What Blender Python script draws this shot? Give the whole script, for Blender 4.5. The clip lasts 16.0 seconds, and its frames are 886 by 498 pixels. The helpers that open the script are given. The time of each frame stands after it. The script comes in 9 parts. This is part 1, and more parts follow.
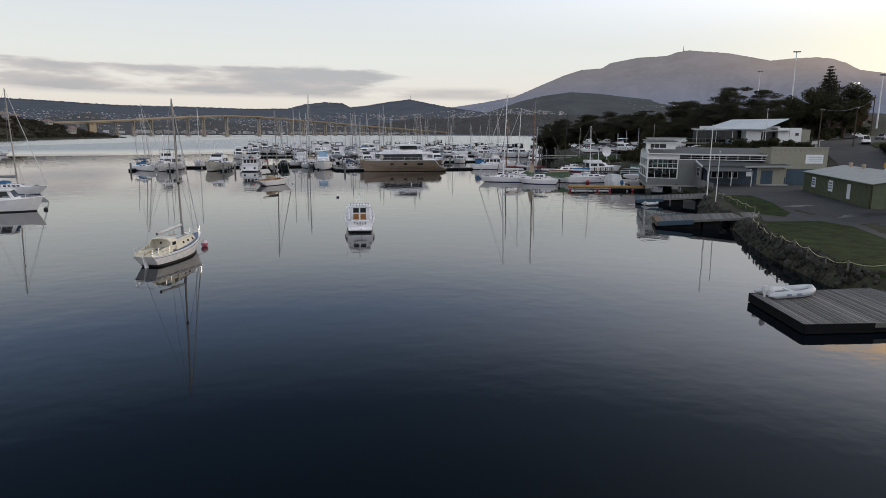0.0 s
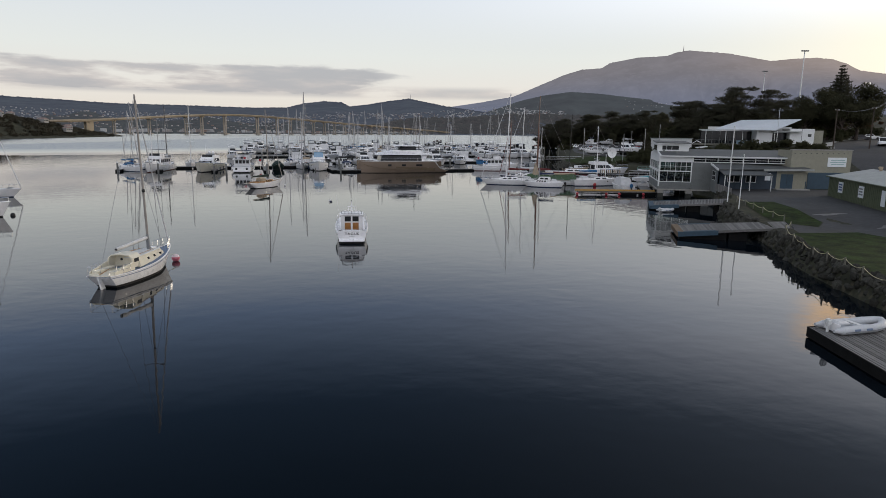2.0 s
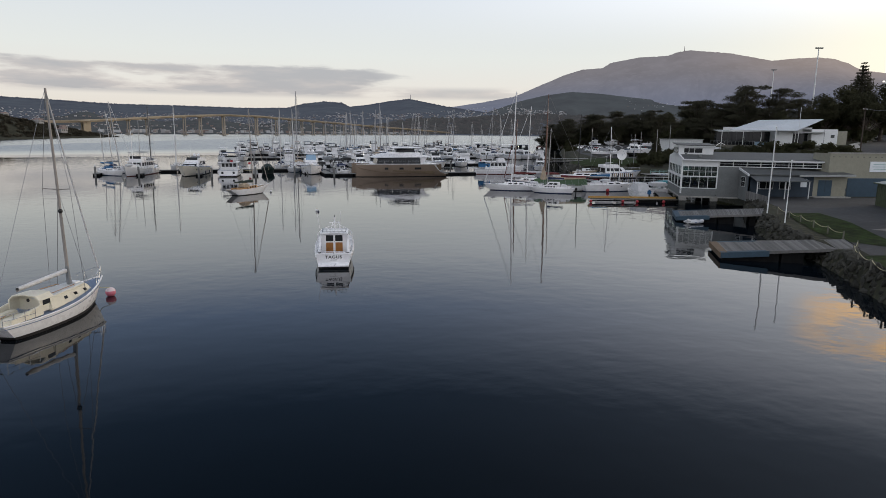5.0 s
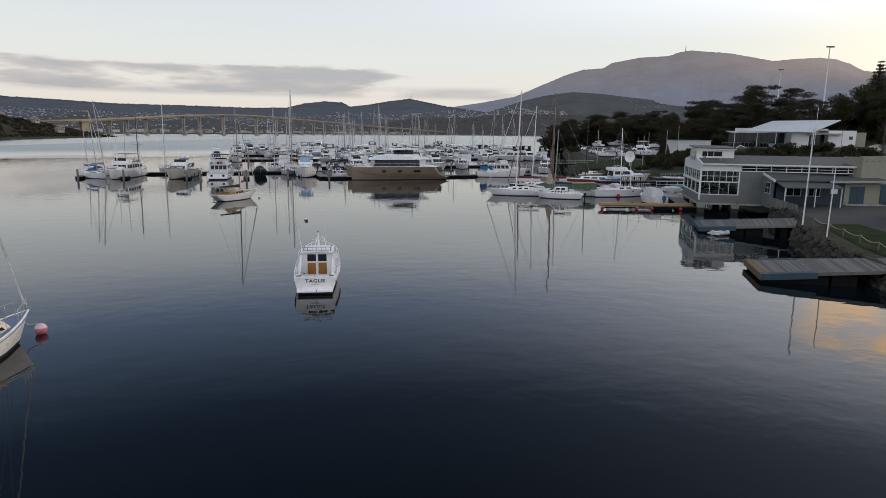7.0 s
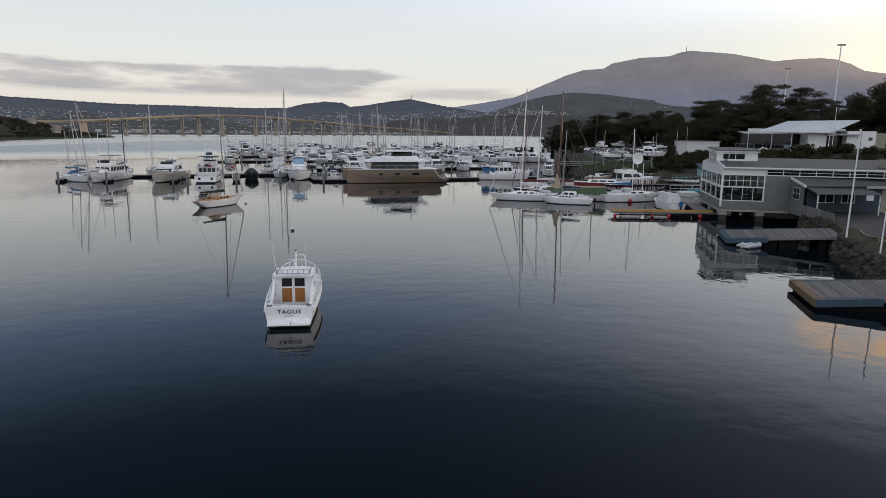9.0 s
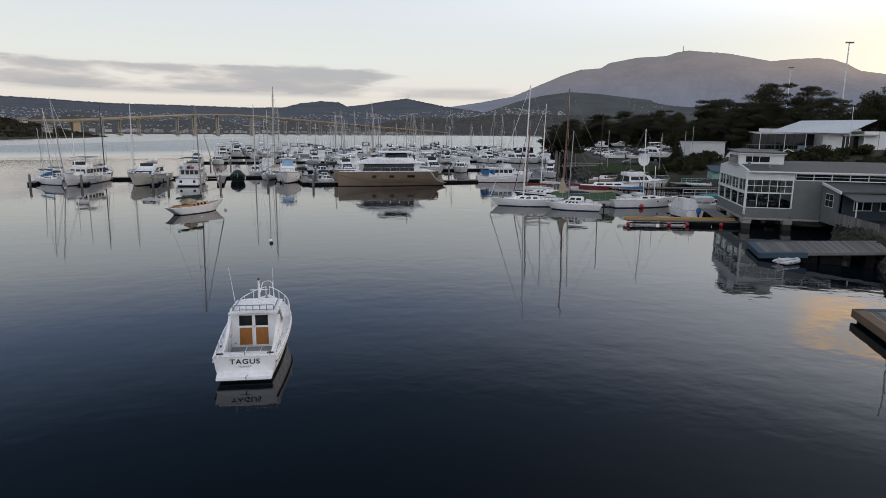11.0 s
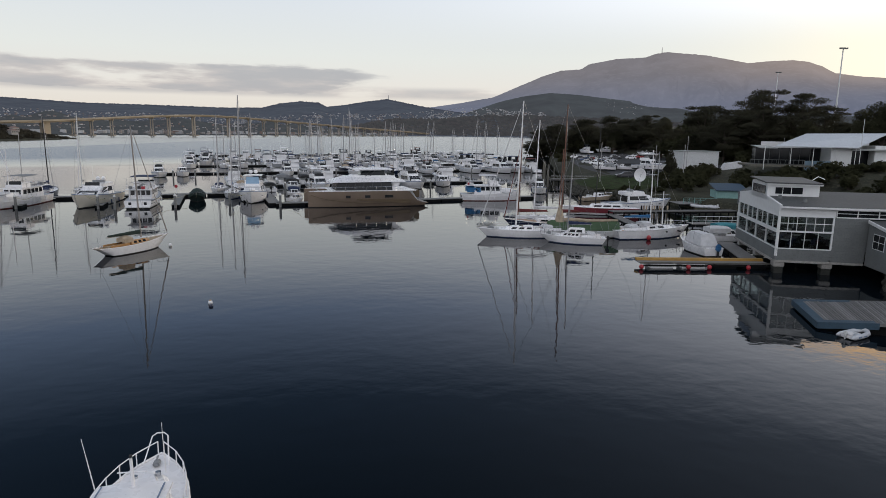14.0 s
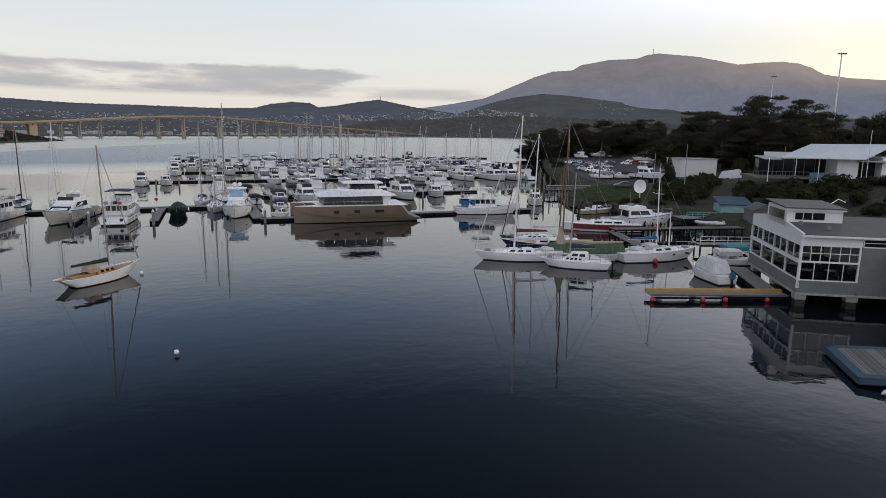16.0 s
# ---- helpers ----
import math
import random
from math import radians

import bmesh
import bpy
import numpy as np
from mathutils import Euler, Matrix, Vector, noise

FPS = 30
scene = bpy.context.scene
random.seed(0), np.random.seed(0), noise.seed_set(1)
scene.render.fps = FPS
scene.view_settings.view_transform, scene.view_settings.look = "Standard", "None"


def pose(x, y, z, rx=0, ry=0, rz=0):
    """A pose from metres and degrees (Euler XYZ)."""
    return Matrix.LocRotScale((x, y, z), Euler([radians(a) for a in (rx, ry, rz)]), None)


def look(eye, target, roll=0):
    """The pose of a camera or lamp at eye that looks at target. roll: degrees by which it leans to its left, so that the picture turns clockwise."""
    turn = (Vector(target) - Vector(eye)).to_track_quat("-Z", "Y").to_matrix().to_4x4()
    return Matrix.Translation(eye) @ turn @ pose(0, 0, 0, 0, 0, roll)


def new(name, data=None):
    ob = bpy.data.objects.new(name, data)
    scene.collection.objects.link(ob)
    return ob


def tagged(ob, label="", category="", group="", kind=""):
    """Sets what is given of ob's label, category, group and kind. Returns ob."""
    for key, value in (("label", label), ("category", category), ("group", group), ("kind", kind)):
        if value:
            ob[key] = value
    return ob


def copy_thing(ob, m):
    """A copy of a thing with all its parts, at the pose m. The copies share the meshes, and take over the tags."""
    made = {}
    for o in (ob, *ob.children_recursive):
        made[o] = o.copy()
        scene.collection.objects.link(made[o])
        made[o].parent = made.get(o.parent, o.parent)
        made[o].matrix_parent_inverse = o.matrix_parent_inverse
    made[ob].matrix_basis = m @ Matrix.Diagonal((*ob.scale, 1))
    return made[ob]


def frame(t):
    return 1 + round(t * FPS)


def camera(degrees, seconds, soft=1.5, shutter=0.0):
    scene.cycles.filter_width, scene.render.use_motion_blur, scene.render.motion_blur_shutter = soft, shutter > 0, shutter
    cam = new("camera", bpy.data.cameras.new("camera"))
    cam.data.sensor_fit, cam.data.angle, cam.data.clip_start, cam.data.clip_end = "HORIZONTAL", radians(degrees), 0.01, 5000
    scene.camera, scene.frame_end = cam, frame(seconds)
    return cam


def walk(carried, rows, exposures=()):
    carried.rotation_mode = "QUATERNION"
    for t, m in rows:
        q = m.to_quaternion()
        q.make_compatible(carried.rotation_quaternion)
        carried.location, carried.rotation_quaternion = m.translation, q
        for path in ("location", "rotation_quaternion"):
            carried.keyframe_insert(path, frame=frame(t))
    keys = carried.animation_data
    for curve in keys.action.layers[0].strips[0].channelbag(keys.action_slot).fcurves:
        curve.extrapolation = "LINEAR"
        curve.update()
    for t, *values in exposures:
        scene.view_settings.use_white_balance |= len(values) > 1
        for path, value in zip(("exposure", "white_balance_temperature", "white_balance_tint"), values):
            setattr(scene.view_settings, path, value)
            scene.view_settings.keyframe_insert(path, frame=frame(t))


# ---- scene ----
from mathutils.bvhtree import BVHTree

cam = camera(70, 16.0, soft=0.75)
PATH = [
    (0, (0.54, -2.264, 9.616), (0.528, -0.297, 9.254), 0.5),
    (1.5, (0.403, 2.203, 9.744), (0.394, 4.17, 9.38), 0.7),
    (3.5, (0.338, 8.312, 9.806), (0.328, 10.278, 9.443), 0.6),
    (7, (0.353, 19.907, 10.167), (0.341, 21.873, 9.804), 0.7),
    (9, (0.352, 26.59, 10.234), (0.339, 28.557, 9.872), 0.7),
    (11.5, (0.273, 35.755, 10.397), (0.277, 37.722, 10.034), 0.7),
    (12.5, (0.393, 39.993, 11.44), (0.419, 41.96, 11.078), 0.6),
    (13.5, (0.276, 43.844, 12.485), (0.324, 45.811, 12.123), 0.8),
    (14.5, (0.114, 47.17, 13.446), (0.179, 49.136, 13.085), 0.8),
    (15.2, (0.114, 49.132, 14.169), (0.193, 51.097, 13.81), 0.8),
    (16, (0.086, 51.043, 14.826), (0.167, 53.008, 14.466), 0.9),
]
walk(cam, [(t, look(eye, target, roll)) for t, eye, target, roll in PATH])

# ---- world and sun ----
SUN_AZ, SUN_EL = 66.0, 5.0          # degrees clockwise from +y, degrees above the horizon
GLOW_AZ = 50.0


def N(tree, kind):
    return tree.nodes.new(kind)


def mathn(tree, op, a, b=None, clamp=False):
    n = tree.nodes.new("ShaderNodeMath")
    n.operation, n.use_clamp = op, clamp
    for i, v in enumerate((a, b)):
        if v is None:
            continue
        if isinstance(v, (int, float)):
            n.inputs[i].default_value = v
        else:
            tree.links.new(v, n.inputs[i])
    return n.outputs[0]


def ramp(tree, fac, stops):
    n = tree.nodes.new("ShaderNodeValToRGB")
    el = n.color_ramp.elements
    while len(el) < len(stops):
        el.new(0.5)
    for e, (p, c) in zip(el, stops):
        e.position, e.color = p, (*c, 1) if len(c) == 3 else c
    tree.links.new(fac, n.inputs[0])
    return n.outputs[0]


def mixc(tree, fac, a, b, mode="MIX"):
    n = tree.nodes.new("ShaderNodeMix")
    n.data_type, n.blend_type = "RGBA", mode
    for sock, v in ((n.inputs[0], fac), (n.inputs[6], a), (n.inputs[7], b)):
        if isinstance(v, (int, float)):
            sock.default_value = v
        elif isinstance(v, tuple):
            sock.default_value = (*v, 1)
        else:
            tree.links.new(v, sock)
    return n.outputs[2]


def maprange(tree, v, a, b, c=0.0, d=1.0, smooth=True):
    n = tree.nodes.new("ShaderNodeMapRange")
    n.interpolation_type = "SMOOTHSTEP" if smooth else "LINEAR"
    tree.links.new(v, n.inputs[0])
    for i, x in zip((1, 2, 3, 4), (a, b, c, d)):
        n.inputs[i].default_value = x
    return n.outputs[0]


def dot(tree, vec, d):
    n = tree.nodes.new("ShaderNodeVectorMath")
    n.operation = "DOT_PRODUCT"
    tree.links.new(vec, n.inputs[0])
    n.inputs[1].default_value = Vector(d).normalized()
    return n.outputs[1]


def make_world():
    w = bpy.data.worlds.new("dusk_sky")
    scene.world = w
    w.use_nodes = True
    t = w.node_tree
    t.nodes.clear()
    out = t.nodes.new("ShaderNodeOutputWorld")
    bg = t.nodes.new("ShaderNodeBackground")
    t.links.new(bg.outputs[0], out.inputs[0])
    gen = t.nodes.new("ShaderNodeTexCoord").outputs["Generated"]
    sep = t.nodes.new("ShaderNodeSeparateXYZ")
    t.links.new(gen, sep.inputs[0])
    x, y, z = sep.outputs
    # clear twilight, pale at the skyline, deep halfway up; zenith brightened as added fill
    base = ramp(t, mathn(t, "MAXIMUM", z, 0.0), [
        (0.0, (0.75, 0.685, 0.60)), (0.06, (0.80, 0.765, 0.715)), (0.11, (0.772, 0.795, 0.772)), (0.19, (0.70, 0.75, 0.805)),
        (0.27, (0.285, 0.395, 0.605)), (0.40, (0.056, 0.097, 0.172)), (0.55, (0.022, 0.034, 0.056)), (0.75, (0.28, 0.33, 0.41)), (1.0, (0.58, 0.66, 0.80))])
    # afterglow where the sun went down
    a = radians(GLOW_AZ)
    g = dot(t, gen, (math.sin(a), math.cos(a), 0.10))
    glow = mathn(t, "MULTIPLY", mathn(t, "POWER", mathn(t, "MAXIMUM", g, 0.0), 18.0), maprange(t, z, 0.26, 0.12))
    base = mixc(t, mathn(t, "MULTIPLY", glow, 1.0, True), base, (1.30, 1.15, 0.84))
    broad = mathn(t, "MULTIPLY", mathn(t, "POWER", mathn(t, "MAXIMUM", g, 0.0), 5.0), 1.0)
    reach = mathn(t, "ADD", 0.23, mathn(t, "MULTIPLY", maprange(t, z, 0.415, 0.27), 0.77))
    broad = mathn(t, "MULTIPLY", mathn(t, "MULTIPLY", broad, reach), maprange(t, z, 0.115, 0.21))
    base = mixc(t, broad, base, (1.22, 1.24, 1.31))
    # the pale eastern sky behind
    back = maprange(t, dot(t, gen, (-0.15, -1.0, 0.35)), 0.05, 0.95)
    base = mixc(t, mathn(t, "MULTIPLY", back, 0.9), base, (1.05, 1.07, 1.16))
    # low cloud bank
    mp = N(t, "ShaderNodeMapping")
    mp.inputs["Scale"].default_value = (4.2, 4.2, 25.0)
    mp.inputs["Location"].default_value = (3.1, 0.4, 1.7)
    t.links.new(gen, mp.inputs[0])
    nz = N(t, "ShaderNodeTexNoise")
    nz.inputs["Scale"].default_value, nz.inputs["Detail"].default_value, nz.inputs["Roughness"].default_value = 1.5, 7.0, 0.55
    t.links.new(mp.outputs[0], nz.inputs[0])
    band = mathn(t, "MULTIPLY", maprange(t, z, 0.044, 0.060), maprange(t, z, 0.112, 0.080))
    side = maprange(t, x, 0.02, -0.20)
    cov = mathn(t, "MULTIPLY", band, side)
    dens = maprange(t, mathn(t, "ADD", nz.outputs[0], mathn(t, "MULTIPLY", cov, 0.33)), 0.69, 0.84)
    dens = mathn(t, "MULTIPLY", dens, mathn(t, "MULTIPLY", cov, 1.6, True))
    thin = mathn(t, "MULTIPLY", maprange(t, z, 0.046, 0.054), maprange(t, z, 0.070, 0.060))
    thin = mathn(t, "MULTIPLY", mathn(t, "MULTIPLY", thin, maprange(t, x, 0.16, 0.06)), maprange(t, nz.outputs[0], 0.36, 0.5))
    dens = mathn(t, "MAXIMUM", dens, mathn(t, "MULTIPLY", thin, 0.75))
    lit = maprange(t, nz.outputs[0], 0.42, 0.64)
    cloud = mixc(t, lit, (0.52, 0.475, 0.475), (0.33, 0.34, 0.385))
    base = mixc(t, mathn(t, "MULTIPLY", dens, 0.72), base, cloud)
    # sunlit cloud higher up in the west
    d2 = dot(t, gen, (0.629, 0.736, 0.250))
    nz2 = N(t, "ShaderNodeTexNoise")
    nz2.inputs["Scale"].default_value, nz2.inputs["Detail"].default_value = 9.0, 5.0
    mp2 = N(t, "ShaderNodeMapping")
    mp2.inputs["Scale"].default_value = (1.0, 1.0, 3.0)
    t.links.new(gen, mp2.inputs[0])
    t.links.new(mp2.outputs[0], nz2.inputs[0])
    m2 = mathn(t, "MULTIPLY", maprange(t, d2, 0.980, 0.993), maprange(t, nz2.outputs[0], 0.40, 0.58))
    m2 = mathn(t, "MULTIPLY", m2, mathn(t, "MULTIPLY", maprange(t, z, 0.205, 0.228), maprange(t, z, 0.292, 0.262)))
    base = mixc(t, mathn(t, "MULTIPLY", m2, 0.9), base, (2.3, 1.40, 0.62))
    # scattered light of the low sun
    sky = N(t, "ShaderNodeTexSky")
    sky.sky_type, sky.sun_disc = "NISHITA", False
    sky.sun_elevation, sky.sun_rotation = radians(SUN_EL), radians(SUN_AZ)
    base = mixc(t, 0.008, base, sky.outputs[0], "ADD")
    t.links.new(base, bg.inputs[0])
    bg.inputs[1].default_value = 1.0


make_world()
sun = new("sun", bpy.data.lights.new("sun", "SUN"))
sun.data.energy, sun.data.angle, sun.data.color = 1.15, radians(16), (1.0, 0.86, 0.68)
_a, _e = radians(SUN_AZ), radians(9)
sun.matrix_world = look((0, 0, 60), (-math.sin(_a) * math.cos(_e) * 10, -math.cos(_a) * math.cos(_e) * 10, 60 - math.sin(_e) * 10))


# ---- materials ----
def material(name, colour, rough=0.6, metal=0.0, vary=0.15, scale=2.0, fine=0.0, bump=0.0, tint=0.0, second=None, amount=0.5, coords="Object", stretch=(1, 1, 1), haze=None, spec=0.5):
    """A surface with variation at two scales; second: a colour for stains or wear; tint: difference from piece to
    piece; haze: (colour, strength) of emission, painted as air haze on distant land, real light on lamp glass.
    """
    m = bpy.data.materials.new(name)
    m.use_nodes = True
    t = m.node_tree
    b = t.nodes["Principled BSDF"]
    b.inputs["Roughness"].default_value, b.inputs["Metallic"].default_value = rough, metal
    b.inputs["Specular IOR Level"].default_value = spec
    co = t.nodes.new("ShaderNodeTexCoord").outputs[coords]
    mp = N(t, "ShaderNodeMapping")
    mp.inputs["Scale"].default_value = stretch
    t.links.new(co, mp.inputs[0])
    n1 = N(t, "ShaderNodeTexNoise")
    n1.inputs["Scale"].default_value, n1.inputs["Detail"].default_value = scale, 4.0
    n2 = N(t, "ShaderNodeTexNoise")
    n2.inputs["Scale"].default_value, n2.inputs["Detail"].default_value = fine or scale * 9, 3.0
    for n in (n1, n2):
        t.links.new(mp.outputs[0], n.inputs[0])
    dark = tuple(c * (1 - vary) for c in colour)
    light = tuple(min(1.0, c * (1 + vary)) for c in colour)
    c = ramp(t, n1.outputs[0], [(0.3, dark), (0.7, light)])
    if second:
        c = mixc(t, mathn(t, "MULTIPLY", maprange(t, n2.outputs[0], 0.48, 0.68), amount), c, second)
    else:
        c = mixc(t, mathn(t, "MULTIPLY", n2.outputs[0], vary), c, dark)
    if tint:
        oi = t.nodes.new("ShaderNodeObjectInfo").outputs["Random"]
        c = mixc(t, tint, c, ramp(t, oi, [(0.0, tuple(v * 0.35 for v in colour)), (0.5, colour), (1.0, tuple(min(1, v * 1.7) for v in colour))]))
    t.links.new(c, b.inputs["Base Color"])
    t.links.new(maprange(t, n2.outputs[0], 0.2, 0.8, rough * 0.85, min(1, rough * 1.15), False), b.inputs["Roughness"])
    if bump:
        bn = N(t, "ShaderNodeBump")
        bn.inputs["Strength"].default_value, bn.inputs["Distance"].default_value = 0.6, bump
        t.links.new(n2.outputs[0], bn.inputs["Height"])
        t.links.new(bn.outputs[0], b.inputs["Normal"])
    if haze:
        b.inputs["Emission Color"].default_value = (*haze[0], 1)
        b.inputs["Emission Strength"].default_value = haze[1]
    return m


def make_water():
    m = bpy.data.materials.new("harbour_water")
    m.use_nodes = True
    t = m.node_tree
    b = t.nodes["Principled BSDF"]
    b.inputs["Base Color"].default_value = (0.003, 0.0055, 0.0085, 1)
    b.inputs["Roughness"].default_value = 0.03
    b.inputs["IOR"].default_value = 1.33
    geo = t.nodes.new("ShaderNodeNewGeometry").outputs["Position"]
    mp = N(t, "ShaderNodeMapping")
    mp.inputs["Scale"].default_value = (0.85, 1.0, 1.0)
    mp.inputs["Rotation"].default_value = (0, 0, radians(-25))
    t.links.new(geo, mp.inputs[0])
    hs = []
    for s, d, k in ((0.22, 2.0, 0.45), (0.6, 2.0, 0.36), (1.5, 2.0, 0.13), (4.0, 1.5, 0.022)):
        n = N(t, "ShaderNodeTexNoise")
        n.inputs["Scale"].default_value, n.inputs["Detail"].default_value = s, d
        t.links.new(mp.outputs[0], n.inputs[0])
        hs.append(mathn(t, "MULTIPLY", n.outputs[0], k))
    h = mathn(t, "ADD", mathn(t, "ADD", hs[0], hs[1]), mathn(t, "ADD", hs[2], hs[3]))
    # wind-ruffled patches farther out
    wind = N(t, "ShaderNodeTexNoise")
    wind.inputs["Scale"].default_value, wind.inputs["Detail"].default_value = 0.012, 2.0
    t.links.new(geo, wind.inputs[0])
    sp = N(t, "ShaderNodeSeparateXYZ")
    t.links.new(geo, sp.inputs[0])
    out = mathn(t, "MINIMUM", mathn(t, "MULTIPLY", mathn(t, "MAXIMUM", mathn(t, "SUBTRACT", -60.0, sp.outputs[0]), 0.0), 0.8), 150.0)
    reach = mathn(t, "ADD", sp.outputs[1], out)
    far = maprange(t, reach, 300.0, 460.0)
    st = mathn(t, "ADD", mathn(t, "ADD", mathn(t, "MULTIPLY", maprange(t, wind.outputs[0], 0.3, 0.7), 0.026), 0.014), mathn(t, "MULTIPLY", far, 0.12))
    t.links.new(mathn(t, "ADD", mathn(t, "MULTIPLY", far, 0.12), 0.015), b.inputs["Roughness"])
    # open water is ruffled into facets that lean towards the bay
    sq = []
    for y0 in (290.0, 400.0):
        k = mathn(t, "MAXIMUM", mathn(t, "SUBTRACT", reach, y0), 0.0)
        sq.append(mathn(t, "MULTIPLY", k, k))
    lean = mathn(t, "MULTIPLY", mathn(t, "SUBTRACT", sq[0], sq[1]), 0.00031)
    h = mathn(t, "ADD", mathn(t, "MULTIPLY", h, st), lean)
    bn = N(t, "ShaderNodeBump")
    bn.inputs["Strength"].default_value = 1.0
    bn.inputs["Distance"].default_value = 1.0
    t.links.new(h, bn.inputs["Height"])
    t.links.new(bn.outputs[0], b.inputs["Normal"])
    return m


WATER = make_water()
WHITE = material("white_gelcoat", (0.80, 0.79, 0.80), 0.28, vary=0.07, scale=0.8, fine=3.0, second=(0.58, 0.57, 0.55), amount=0.2)
CREAM = material("cream_paint", (0.72, 0.67, 0.55), 0.35, vary=0.06, second=(0.5, 0.45, 0.33), amount=0.3)
GREYW = material("weathered_white", (0.60, 0.61, 0.61), 0.5, vary=0.1, second=(0.35, 0.35, 0.33), amount=0.4)
BRONZE = material("bronze_paint", (0.185, 0.138, 0.102), 0.32, metal=0.35, vary=0.08, scale=0.6, spec=0.5)
BRONZED = material("dark_bronze_paint", (0.12, 0.085, 0.05), 0.38, metal=0.3, vary=0.08, scale=0.6)
DARKBOT = material("dark_antifouling", (0.02, 0.018, 0.017), 0.6, vary=0.3)
REDBOT = material("red_antifouling", (0.12, 0.025, 0.02), 0.6, vary=0.3)
BLUEBOT = material("blue_antifouling", (0.02, 0.035, 0.09), 0.6, vary=0.3)
IVORY = material("ivory_gelcoat", (0.70, 0.65, 0.56), 0.3, vary=0.05, scale=0.8)
TEAK = material("varnished_teak", (0.36, 0.19, 0.07), 0.35, vary=0.25, scale=3, stretch=(6, 1, 6), second=(0.24, 0.11, 0.035), amount=0.5)
LAID = material("pale_laid_teak", (0.34, 0.26, 0.165), 0.6, vary=0.2, scale=2, stretch=(8, 1, 1), second=(0.22, 0.16, 0.10), amount=0.5)
VARN = material("orange_varnished_wood", (0.31, 0.13, 0.032), 0.3, vary=0.2, scale=3, stretch=(8, 8, 1), second=(0.22, 0.085, 0.022), amount=0.5)
DECKG = material("grey_deck_paint", (0.45, 0.47, 0.50), 0.6, vary=0.08, second=(0.3, 0.31, 0.32), amount=0.3)
DECKB = material("blue_grey_deck_paint", (0.16, 0.21, 0.30), 0.6, vary=0.1)
GLASS = material("dark_cabin_glass", (0.010, 0.012, 0.014), 0.08, vary=0.2, scale=0.8, spec=0.3)


def make_pane():
    """Clear window glass: mostly see-through, with a faint mirror."""
    m = bpy.data.materials.new("clear_pane")
    m.use_nodes = True
    t = m.node_tree
    t.nodes.clear()
    out, mix = N(t, "ShaderNodeOutputMaterial"), N(t, "ShaderNodeMixShader")
    tr, gl = N(t, "ShaderNodeBsdfTransparent"), N(t, "ShaderNodeBsdfGlossy")
    tr.inputs[0].default_value = (0.72, 0.76, 0.76, 1)
    gl.inputs["Roughness"].default_value = 0.03
    mix.inputs[0].default_value = 0.10
    t.links.new(tr.outputs[0], mix.inputs[1])
    t.links.new(gl.outputs[0], mix.inputs[2])
    t.links.new(mix.outputs[0], out.inputs[0])
    return m


PANE = make_pane()
BGLASS = material("blue_tinted_glass", (0.22, 0.36, 0.50), 0.10, vary=0.15, scale=0.8)
SCREEN = material("pale_blue_screen_glass", (0.13, 0.19, 0.24), 0.15, vary=0.15, scale=0.5)
ALU = material("anodised_mast", (0.31, 0.31, 0.32), 0.4, metal=0.3, vary=0.1)
BEIGEM = material("beige_mast_paint", (0.28, 0.255, 0.235), 0.45, vary=0.1)
WOODM = material("brown_varnished_spar", (0.13, 0.055, 0.033), 0.4, vary=0.2, stretch=(6, 6, 0.5))
STEEL = material("stainless_rail", (0.55, 0.56, 0.58), 0.25, metal=0.9, vary=0.05)
WIRE = material("rigging_wire", (0.25, 0.25, 0.26), 0.4, metal=0.8, vary=0.05)
BLACK = material("black_rubber", (0.015, 0.015, 0.016), 0.6, vary=0.3)
NAVY = material("navy_canvas", (0.018, 0.03, 0.075), 0.85, vary=0.2, bump=0.01)
BLUEC = material("blue_canvas", (0.03, 0.13, 0.28), 0.85, vary=0.2, bump=0.01)
TEALC = material("teal_canvas", (0.03, 0.20, 0.24), 0.85, vary=0.2)
GREENC = material("green_tarpaulin", (0.036, 0.072, 0.030), 0.7, vary=0.25, scale=0.8, bump=0.02)
DGREEN = material("dark_green_canvas", (0.008, 0.022, 0.018), 0.8, vary=0.25, bump=0.01)
GREYC = material("grey_canvas", (0.22, 0.23, 0.24), 0.85, vary=0.2, bump=0.01)
WHITEC = material("white_canvas", (0.56, 0.56, 0.57), 0.85, vary=0.1, bump=0.01)
SAND = material("tan_canvas", (0.36, 0.29, 0.21), 0.85, vary=0.2, bump=0.01)
MAROON = material("maroon_canvas", (0.12, 0.025, 0.025), 0.85, vary=0.2)
REDP = material("red_hull_paint", (0.13, 0.014, 0.022), 0.35, vary=0.1)
NAVYH = material("navy_hull_paint", (0.012, 0.018, 0.045), 0.25, vary=0.15)
PINK = material("faded_red_buoy", (0.58, 0.16, 0.22), 0.5, vary=0.15)
PALEP = material("faded_pale_buoy", (0.66, 0.55, 0.56), 0.5, vary=0.1)
REDB = material("red_buoy_plastic", (0.34, 0.025, 0.035), 0.45, vary=0.15)
GREYR = material("grey_inflatable_rubber", (0.50, 0.51, 0.53), 0.55, vary=0.08, second=(0.33, 0.33, 0.33), amount=0.3)
PLANK = material("weathered_grey_planks", (0.155, 0.15, 0.145), 0.85, vary=0.25, scale=1.5, stretch=(1, 6, 1), second=(0.05, 0.047, 0.045), amount=0.6, tint=0.5, bump=0.01)
DARKT = material("tarred_timber", (0.010, 0.010, 0.010), 0.9, vary=0.3, bump=0.01, spec=0.1)
BLUEP = material("faded_blue_paint", (0.02625, 0.0585, 0.0897), 0.7, vary=0.15, second=(0.0375, 0.0429, 0.0429), amount=0.4)
